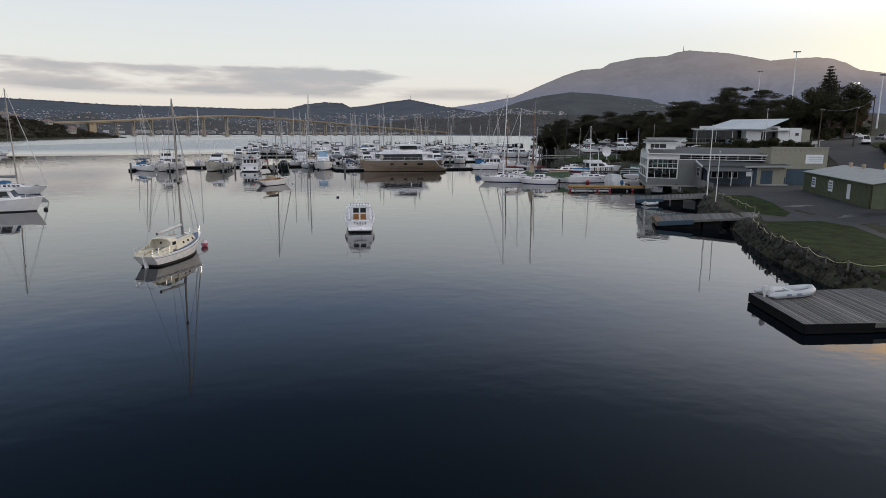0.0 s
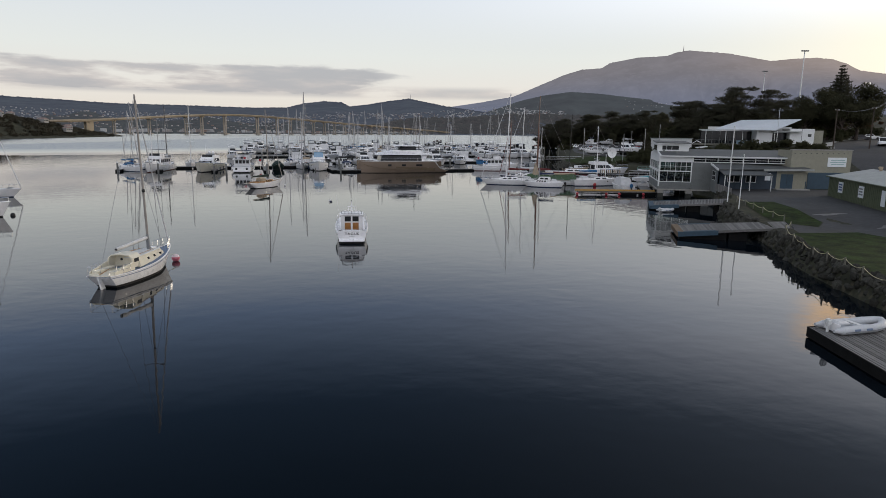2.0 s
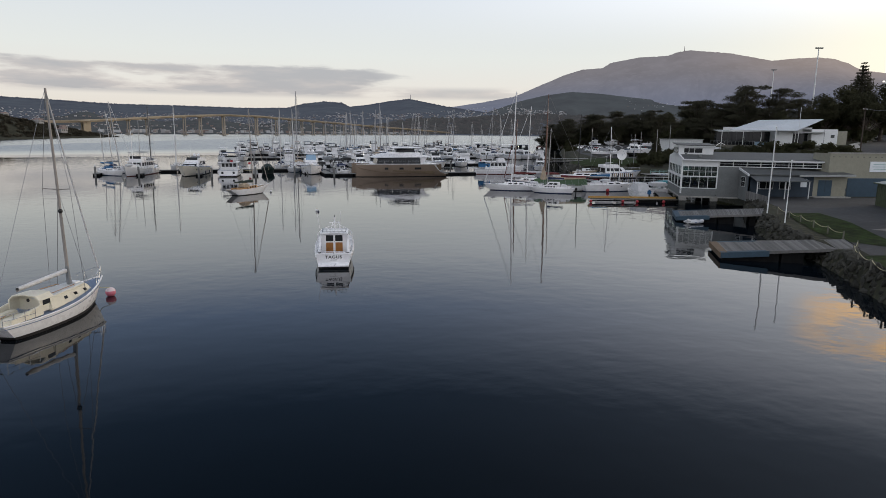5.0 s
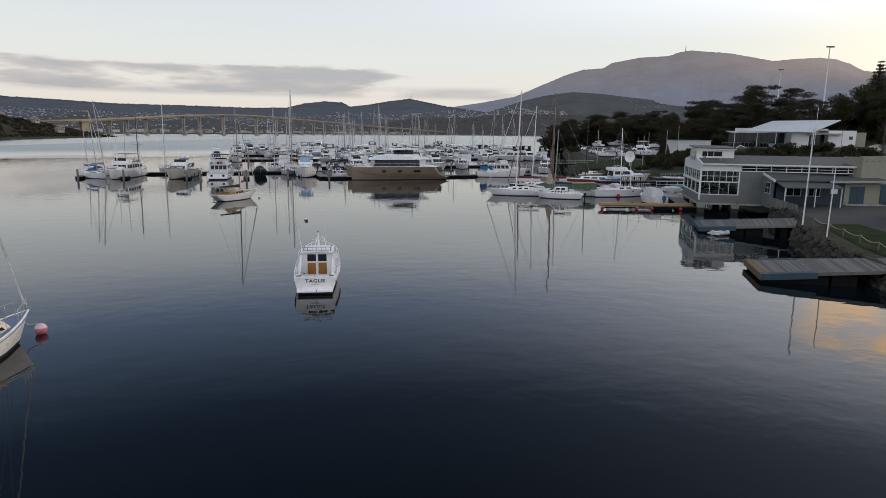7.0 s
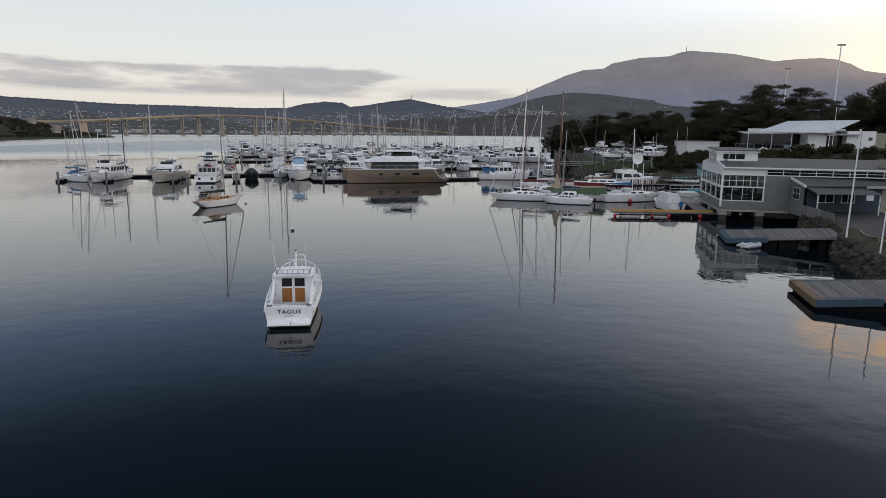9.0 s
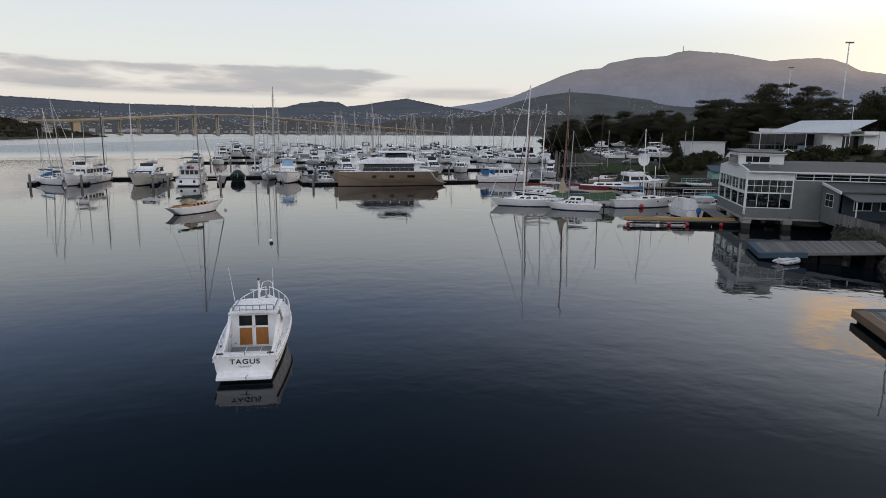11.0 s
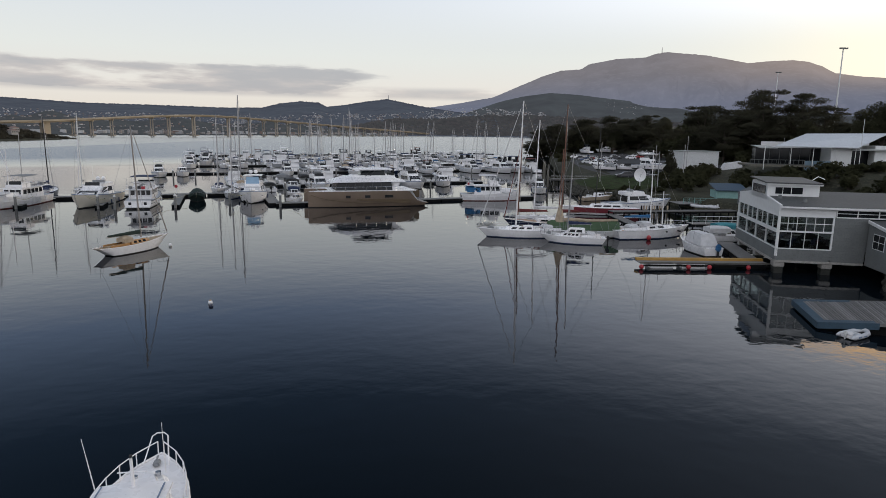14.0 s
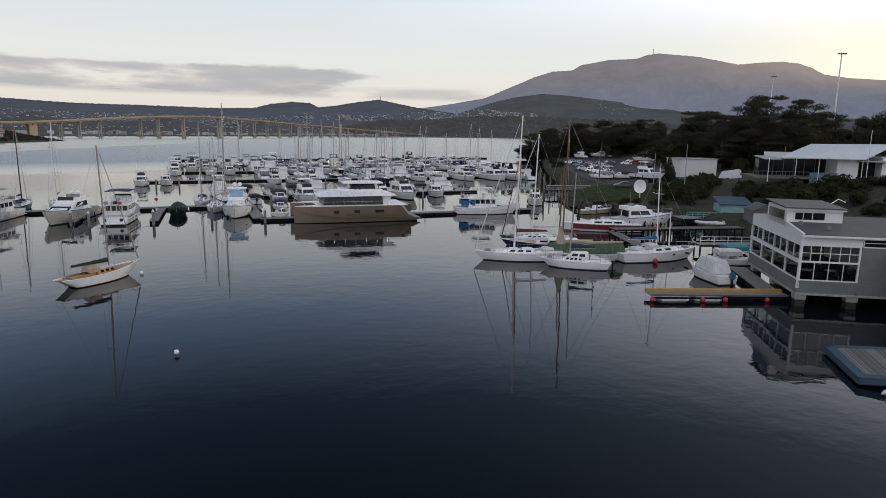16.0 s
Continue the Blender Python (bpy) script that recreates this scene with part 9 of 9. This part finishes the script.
def small_sheds():
    t = thing("boathouse", "teal weatherboard boathouse with blue roof on the jetty", "shed", pose(53.0, 159.2, 0.8, 0, 0, -8) @ Matrix.Diagonal((0.86, 0.86, 1.08, 1)))
    part("wall", wall_box(B(), 0, 6.0, 0, 4.5, 0, 2.3), TEALW, t)
    for i in range(10):
        part("weatherboard", wall_box(B(), -0.02, 6.02, -0.04, 0.0, 0.05 + i * 0.22, 0.22 + i * 0.22), TEALW, t)
    part("roof", hexa(B(), [(-0.3, -0.5, 2.3), (6.3, -0.5, 2.3), (6.3, 5, 3.2), (-0.3, 5, 3.2), (-0.3, -0.5, 2.42), (6.3, -0.5, 2.42), (6.3, 5, 3.32), (-0.3, 5, 3.32)]), BLUER, t)
    part("door", wall_box(B(), 4.0, 5.2, -0.08, -0.03, 0.05, 2.0), TEALW, t)
    s = thing("boathouse", "grey timber shed behind the clubhouse", "shed", pose(52.2, 146.8, 1.35, 0, 0, -8))
    part("wall", wall_box(B(), 0, 3.6, 0, 4, 0, 2.4), GREYB, s)
    part("roof", hexa(B(), [(-0.2, -0.3, 2.4), (3.8, -0.3, 2.4), (3.8, 4.2, 2.4), (-0.2, 4.2, 2.4), (1.7, -0.3, 3.4), (1.9, -0.3, 3.4), (1.9, 4.2, 3.4), (1.7, 4.2, 3.4)]), SLATE, s)
    w = thing("storage_shed", "white flat-roofed storage shed beside the car park", "shed", on_ground(78.5, 238.5, 9))
    part("wall", wall_box(B(), 0, 12, 0, 8, -0.6, 5.4), GREYW, w)
    part("roller_door", wall_box(B(), 4, 10.5, -0.08, 0, 0, 3.4), GREYW, w)
    part("roof", wall_box(B(), -0.3, 12.3, -0.3, 8.3, 5.4, 5.6), ROOFG, w)
    c = thing("covered_trailer", "white canvas-covered load parked by the shed", "trailer", on_ground(85.5, 226, 5))
    part("cover", hexa(B(), [(0, 0, 0.4), (6, 0, 0.4), (6, 2.6, 0.4), (0, 2.6, 0.4), (0.8, 0.4, 2.4), (5.6, 0.4, 3.0), (5.6, 2.2, 3.0), (0.8, 2.2, 2.4)], 0.2), WHITEC, c, smooth=True)
    for x in (1.5, 4.5):
        part("wheel", tube(B(), [(x, -0.1, 0.35), (x, 0.15, 0.35)], 0.35, 12), TYRE, c)
    # boat yard jetties
    for a, b_, wd, z in (((36.5, 131.0), (50, 131.5), 1.8, 1.2), ((29, 131.3), (29, 143), 1.5, 0.9), ((29, 143.0), (50, 146.0), 2.0, 1.3), ((33.4, 107.9), (35.9, 119.2), 1.8, 0.6)):
        dock("jetty", a, b_, wd, "weathered timber jetty among moored boats", z, mat=PLANK, category="jetty", group="timber jetties by the boat yard")
    r = thing("handrail", "white painted handrail along the jetty", "railing", pose(36.5, 130.0, 1.2))
    for i in range(8):
        part("post", tube(B(), [(i * 1.8, 0, 0), (i * 1.8, 0, 1.05)], 0.04, 5), WALLW, r)
    for z in (0.55, 1.05):
        part("rail", tube(B(), [(0, 0, z), (12.6, 0, z)], 0.035, 5), WALLW, r)
    r2 = thing("handrail", "pale teal railing round the boathouse deck", "railing", pose(46.4, 157.6, 1.0))
    for i in range(7):
        part("post", tube(B(), [(i, 0, 0), (i, 0, 1.05)], 0.05, 5), TEALW, r2)
    for z in (0.35, 0.7, 1.05):
        part("rail", tube(B(), [(0, 0, z), (6, 0, z)], 0.04, 5), TEALW, r2)
    dock("jetty", (45.5, 159.6), (60, 160.9), 4.2, "timber deck under the teal boathouse", 1.0, mat=PLANK, category="jetty")
    dock("gangway", (31.5, 205.5), (43.0, 207.0), 2.2, "grey timber gangway from the point to the pontoons", 1.6, mat=PLANK, category="gangway")
    gr = thing("handrail", "pale timber railing along the gangway", "railing", pose(31.5, 204.3, 1.6))
    for i in range(8):
        part("post", tube(B(), [(i * 1.6, i * 0.2, 0), (i * 1.6, i * 0.2, 1.05)], 0.06, 5), POSTW, gr)
    for z in (0.5, 1.05):
        part("rail", tube(B(), [(0, 0, z), (11.2, 1.4, z)], 0.05, 5), GREYW, gr)
    for k, (x, y) in enumerate(((31.0, 206), (31.2, 211), (31.8, 216), (32.6, 221), (34, 226), (30.6, 203), (33, 208), (36, 209))):
        tp = thing("timber_pile", "tall bare timber pile beside the gangway", "pile", pose(x, y, 0), "timber piles by the gangway")
        part("shaft", tube(B(), [(0, 0, -1), (0, 0, 4.6 + 0.5 * (k % 3))], 0.16, 7), POSTW, tp, smooth=True)
    rw = runabout("tan timber dinghy moored under the stone wall", heading(34.6, 171.8, 10, 4.0), 7.5, 2.4, top=SAND)
    for i in range(11):
        x = 34.5 + i * 0.42
        p = thing("fender_pile", "dark tarred fender pile of the boat yard wharf", "pile", pose(x, 145.0, 0), "tarred piles along the wharf")
        part("shaft", tube(B(), [(0, 0, -1), (0, 0, 2.0)], 0.12, 7), SAND if i % 3 else DARKT, p, smooth=True)
    cruiser("white game-fishing boat on the hardstand", on_ground(61, 217, -150) @ pose(0, 0, 1.2), 10.5, 3.9, hard=True)
    st = thing("boat_cradle", "dark steel cradle under the game-fishing boat", "cradle", on_ground(61, 217, -150))
    for y in (-2.5, 1.5):
        part("beam", box(B(), (0, y, 0.4), (3.0, 0.25, 0.8), 0.02), DARKT, st)
    d = thing("satellite_dish", "large white round dish beside the hardstand", "dish", on_ground(45.7, 179.5, -25))
    part("bowl", loft(B(), [[(r * math.cos(a), y, 2.4 + 1.15 * r * math.sin(a)) for a in (k * math.pi / 10 for k in range(20))] for r, y in ((0.15, 0.0), (0.7, -0.12), (1.2, -0.42), (1.24, -0.42), (0.72, -0.04), (0.15, 0.08))], True), WHITE, d, smooth=True)
    part("stand", tube(B(), [(0, 0.2, 0), (0, 0, 2.6)], 0.12, 7), GREYW, d)


small_sheds()


# ---- poles, fences, lights ----
def poles():
    for x, y, h, r in ((34.1, 79.7, 9.0, 0.075), (32.35, 72.8, 6.0, 0.06)):
        p = thing("flagpole", "white painted flagpole on the grassy bank", "flagpole", pose(x, y, ground_z(x, y)), "flagpoles on the bank")
        part("pole", tube(B(), [(0, 0, -0.2), (0.05, 0, h)], r, 8, r * 0.6), WALLW, p, smooth=True)
        part("finial", ball(B(), (0.05, 0, h + 0.05), 0.09, 1, 8), WALLW, p)
        if h > 8:
            part("halyard", tube(B(), [(0.1, 0, 0.8), (0.14, 0, h)], 0.008, 4), WIRE, p)
    pts = [(32.0, 61.4), (30.6, 59.6), (29.4, 57.2), (28.6, 54.6), (27.7, 51.6), (27.15, 49.2), (26.85, 47.0), (26.6, 44.6), (26.25, 42.2), (25.9, 39.4), (26.0, 37.2), (27.6, 35.6), (28.9, 33.0), (29.0, 30.0), (28.9, 27.0), (28.7, 23.5), (28.2, 20)]
    pts2 = [(34.0, 66.4), (34.2, 69.0), (34.4, 71.6), (34.6, 74.2), (35.0, 77.0), (35.6, 80.5)]
    for line in (pts, pts2):
        f = thing("rope_fence", "low timber posts with a sagging pale rope along the rock wall", "fence", pose(0, 0, 0))
        z = [ground_z(x, y) for x, y in line]
        for (x, y), g in zip(line, z):
            part("post", tube(B(), [(x, y, g - 0.4), (x, y, g + 0.75)], 0.06, 6), POSTW, f)
        for (a, za), (b, zb) in zip(zip(line, z), zip(line[1:], z[1:])):
            q = [(a[0] + (b[0] - a[0]) * k, a[1] + (b[1] - a[1]) * k, za + (zb - za) * k + 0.68 - 0.22 * (1 - (2 * k - 1) ** 2)) for k in (0, 0.2, 0.4, 0.6, 0.8, 1)]
            part("rope", tube(B(), q, 0.019, 5), ROPE, f, smooth=True)

    def tower(x, y, z0, z1, lamps):
        t = thing("floodlight_tower", "tall pale floodlight tower behind the trees", "light tower", pose(x, y, z0), "floodlight towers of the sports ground")
        h = z1 - z0
        part("mast", tube(B(), [(0, 0, -1), (0, 0, h)], 0.36, 10, 0.18), WALLW, t, smooth=True)
        part("crossarm", tube(B(), [(-1.4, 0, h), (1.4, 0, h)], 0.12, 6), ROOFG, t)
        for sx in ((-0.75, 0.75) if lamps is LAMP else (-1.2, -0.4, 0.4, 1.2)):
            part("floodlight", box(B(), (sx, -0.3, h + 0.15), (0.6, 0.35, 0.5), 0.04), lamps, t)
        return t
    tower(142.9, 267.9, 8.0, 43.2, GREYB)
    tower(180.6, 377.2, 8.0, 45.7, GREYB)
    tower(148.5, 235.5, 10.0, 28.3, LAMP)
    tower(166.1, 247.9, 10.0, 32.5, GREYB)

    def power_pole(x, y, h, m=0):
        t = thing("power_pole", "brown timber power pole with crossarm beside the road", "pole", on_ground(x, y, m), "power poles along the road")
        part("pole", tube(B(), [(0, 0, -0.5), (0, 0, h)], 0.16, 8, 0.11), BARK, t, smooth=True)
        part("crossarm", box(B(), (0, 0, h - 0.5), (2.2, 0.12, 0.12), 0.01), BARK, t)
        for sx in (-0.95, -0.35, 0.35, 0.95):
            part("insulator", tube(B(), [(sx, 0, h - 0.44), (sx, 0, h - 0.25)], 0.04, 6), GREYW, t)
        return t
    spots = [(87.8, 149.5, 9.2), (96.4, 150.1, 9.4), (104.5, 156.8, 11.6)]
    for i, (x, y, h) in enumerate(spots[:3]):
        power_pole(x, y, h, 35)
    bm = B()
    for k in (-0.9, 0, 0.9):
        for (x0, y0, h0), (x1, y1, h1) in zip(spots, spots[1:]):
            za, zb = ground_z(x0, y0) + h0 - 0.3, ground_z(x1, y1) + h1 - 0.3
            tube(bm, [(x0 + (x1 - x0) * s + k * 0.6, y0 + (y1 - y0) * s + k * 0.6, za + (zb - za) * s - 0.6 * (1 - (2 * s - 1) ** 2)) for s in (0, 0.25, 0.5, 0.75, 1)], 0.014, 4)
    solid("power_cables", bm, WIRE, "thin sagging power cables between the poles", "cable")
    for x, y, h in ((53, 175, 9), (70, 215, 10), (58, 205, 8), (92, 208, 8), (46, 170, 8), (40, 190, 9)):
        p = thing("bare_mast", "bare pale mast standing in the boat yard", "mast", on_ground(x, y), "bare masts in the boat yard")
        part("pole", tube(B(), [(0, 0, -0.2), (0, 0, h)], 0.09, 7, 0.06), ALU, p, smooth=True)
    s = thing("road_sign", "yellow diamond road sign on a post behind the shed", "sign", on_ground(70.5, 100, 0))
    part("post", tube(B(), [(0, 0, 0), (0, 0, 3.4)], 0.04, 6), GREYW, s)
    part("plate", box(B(), (0, -0.06, 3.2), (0.75, 0.04, 0.75), 0.01), YELLOW, s)
    part("plate", box(B(), (0, -0.06, 2.3), (0.6, 0.04, 0.45), 0.01), SIGNW, s)
    g = thing("guard_rail", "white guard rail beside the climbing road", "railing", on_ground(84.5, 152.5, 0))
    for i in range(6):
        part("post", tube(B(), [(i * 1.1, i * 1.9, 0), (i * 1.1, i * 1.9, 0.9)], 0.05, 5), WALLW, g)
    for z in (0.5, 0.9):
        part("rail", tube(B(), [(0, 0, z), (5.5, 9.5, z)], 0.05, 5), WALLW, g)


poles()


# ---- vehicles ----
def car(label, m, paint, group="", van=False):
    t = thing("van" if van else "car", label, "van" if van else "car", m, group)
    L, W, H = (4.9, 1.85, 1.95) if van else (4.4, 1.78, 1.45)
    bm = B()
    secs = []
    prof = [(-L / 2, 0.35, 0.75), (-L / 2 + 0.15, 0.25, 0.92), (-L * 0.2, 0.22, 0.95), (L * 0.18, 0.22, 0.93), (L * 0.42, 0.24, 0.80), (L / 2, 0.32, 0.62)]
    for y, z0, z1 in prof:
        w = W / 2 * (0.94 if abs(y) > L * 0.4 else 1)
        secs.append([(-w, y, z0), (w, y, z0), (w, y, z1 - 0.12), (w * 0.93, y, z1), (-w * 0.93, y, z1), (-w, y, z1 - 0.12)])
    part("body", loft(bm, secs, True), paint, t, smooth=True)
    cb = B()
    s = house(cb, -L * (0.49 if van else 0.42), L * (0.3 if van else 0.22), W * 0.9, W * 0.86, 0.88, H, 0.75 if van else 0.8, 0.12 if van else 0.5, 0.14, 0.05)
    part("cabin", cb, paint, t, smooth=True)
    part("windscreen", panel(B(), s["front"], 0.06, 0.94, 0.12, 0.9, 0.015), GLASS, t)
    part("rear_window", panel(B(), s["back"], 0.08, 0.92, 0.3, 0.88, 0.015), GLASS, t)
    for w in ("left", "right"):
        panels("side_window", GLASS, t, s[w], even(2, 0.1, 0.9, 0.12), 0.2, 0.86)
    for sx in (-1, 1):
        for y in (-L * 0.3, L * 0.31):
            wh = part("wheel", tube(B(), [(sx * W * 0.40, y, 0.32), (sx * W * 0.505, y, 0.32)], 0.32, 14), TYRE, t)
            if not group:
                part("rim", tube(B(), [(sx * W * 0.50, y, 0.32), (sx * W * 0.512, y, 0.32)], 0.19, 10), STEEL, wh)
        if not group:
            part("headlight", box(B(), (sx * W * 0.36, L * 0.49, 0.58), (0.32, 0.1, 0.14), 0.03), SIGNW, t)
        part("tail_light", box(B(), (sx * W * 0.40, -L * 0.495, 0.72), (0.2, 0.06, 0.2), 0.02), REDB, t)
    return t


def vehicles():
    rnd = random.Random(2)
    G = "cars parked in the car park"
    names = ["white", "silver", "black", "dark blue", "red", "grey"]
    spots = [(58.8, 255.4, 84), (60.0, 250.0, 80), (61.1, 268.3, 82), (62.6, 294.3, 82), (65.2, 295.2, 80), (67.1, 308.4, 80)]
    base = [car(names[i] + " hatchback parked in the marina car park", on_ground(x, y, r), CARS[i], G) for i, (x, y, r) in enumerate(spots)]
    rows = [(63.4, 301, 80), (66.6, 302.2, 78), (64.4, 308, 82), (67.6, 318, 80), (64.8, 321, 78), (70.6, 321, 80), (68.4, 329, 80), (72, 331, 78), (70.8, 309, 80), (70, 314.6, 80),
            (61.8, 260, 84), (58.2, 262.5, 80), (60.4, 281, 82), (57.9, 272, 84), (70.4, 300, 82), (71.6, 290, 84), (63.6, 274, 82), (64.8, 281, 80), (66.3, 287.5, 84), (74.5, 309.3, 62), (80.5, 313.7, 84), (86.4, 312.7, 86), (92, 317, 84), (83.6, 326, 82), (88.5, 329, 80), (94.5, 331, 84),
            (48.6, 199.4, 84), (84, 262, 172), (87.2, 262.5, 170), (90.3, 263, 174), (81, 245, 170)]
    for x, y, r in rows:
        copy_thing(base[rnd.choices(range(6), [7, 6, 3, 2, 1, 3])[0]], pose(x, y, ground_z(x, y) + 0.06, 0, 0, r + rnd.choice((0, 180)) + rnd.uniform(-4, 4)))
    car("white van descending the road behind the sheds", pose(102.5, 155.0, ground_z(102.5, 155.0) + 0.08, 3, 0, 150), CARS[0], van=True)
    for x, y, i, r in ((114.5, 181.5, 2, 250), (118.5, 183.5, 0, 246), (117.5, 171.5, 5, 120)):
        copy_thing(base[i], pose(x, y, ground_z(x, y) + 0.08, 0, 0, r))


vehicles()


# ---- rock wall along the shore ----
def boulders():
    rnd = random.Random(6)
    shapes = []
    for k in range(7):
        bm = B()
        bmesh.ops.create_icosphere(bm, subdivisions=2, radius=1.0)
        cuts = [Vector((rnd.gauss(0, 1), rnd.gauss(0, 1), rnd.gauss(0, 1))).normalized() for _ in range(9)]
        for v in bm.verts:
            v.co *= 1 + noise.noise(v.co * 1.1 + Vector((k * 7, 0, 0))) * 0.35
            for ax in cuts:
                d = v.co.dot(ax)
                if d > 0.62:
                    v.co -= ax * (d - 0.62)
            v.co *= 1 + noise.noise(v.co * 4.0 + Vector((0, k * 5, 0))) * 0.08
        me = bpy.data.meshes.new("boulder")
        bm.to_mesh(me)
        bm.free()
        me.materials.append(ROCK)
        shapes.append(me)
    wall = thing("rock_wall", "rough dark boulder revetment along the shore", "rock wall", kind="structure")
    count = 0
    rest = B()
    for y in [k * 0.40 for k in range(48, 256)]:
        s = lerp(SHORE, y)
        for o in (0.0, 0.2, 0.4, 0.6, 0.8, 1.0):
            if 26.2 < y < 35.6 or (o > 0.4 and (60.8 < y < 66.6 or 83 < y < 89)):
                continue
            if rnd.random() < 0.1:
                continue
            x = s + o + rnd.uniform(-0.2, 0.2)
            r = rnd.choice((0.15, 0.19, 0.24, 0.3, 0.38)) * rnd.uniform(0.85, 1.2)
            z = ground_z(x, y) - (0.1 if o < 0.3 else 0.0)
            m = Matrix.LocRotScale((x, y + rnd.uniform(-0.2, 0.2), z + rnd.uniform(-0.15, 0.1)), Euler((rnd.uniform(0, 6), rnd.uniform(0, 6), rnd.uniform(0, 6))), (r * rnd.uniform(0.9, 1.4), r, r * rnd.uniform(0.65, 0.9)))
            if 35 < y < 60 and o < 2.3 and count < 300:
                ob = new("boulder", rnd.choice(shapes))
                ob.matrix_basis = m
                ob.parent = wall
                count += 1
            else:
                k = len(rest.verts)
                rest.from_mesh(rnd.choice(shapes))
                rest.verts.ensure_lookup_table()
                for v in rest.verts[k:]:
                    v.co = m @ v.co
    for k in range(260):
        y = 168 + 40 * rnd.random()
        s = lerp(SHORE, y)
        o = rnd.uniform(0.3, 2.6)
        r = rnd.uniform(0.3, 0.6)
        m = Matrix.LocRotScale((s + o, y, 0.6 * o - 0.15), Euler((rnd.uniform(0, 6), rnd.uniform(0, 6), rnd.uniform(0, 6))), (r * 1.2, r, r * 0.8))
        j = len(rest.verts)
        rest.from_mesh(rnd.choice(shapes))
        rest.verts.ensure_lookup_table()
        for v in rest.verts[j:]:
            v.co = m @ v.co
    part("smaller_boulders", rest, ROCK, wall, kind="stuff")


boulders()
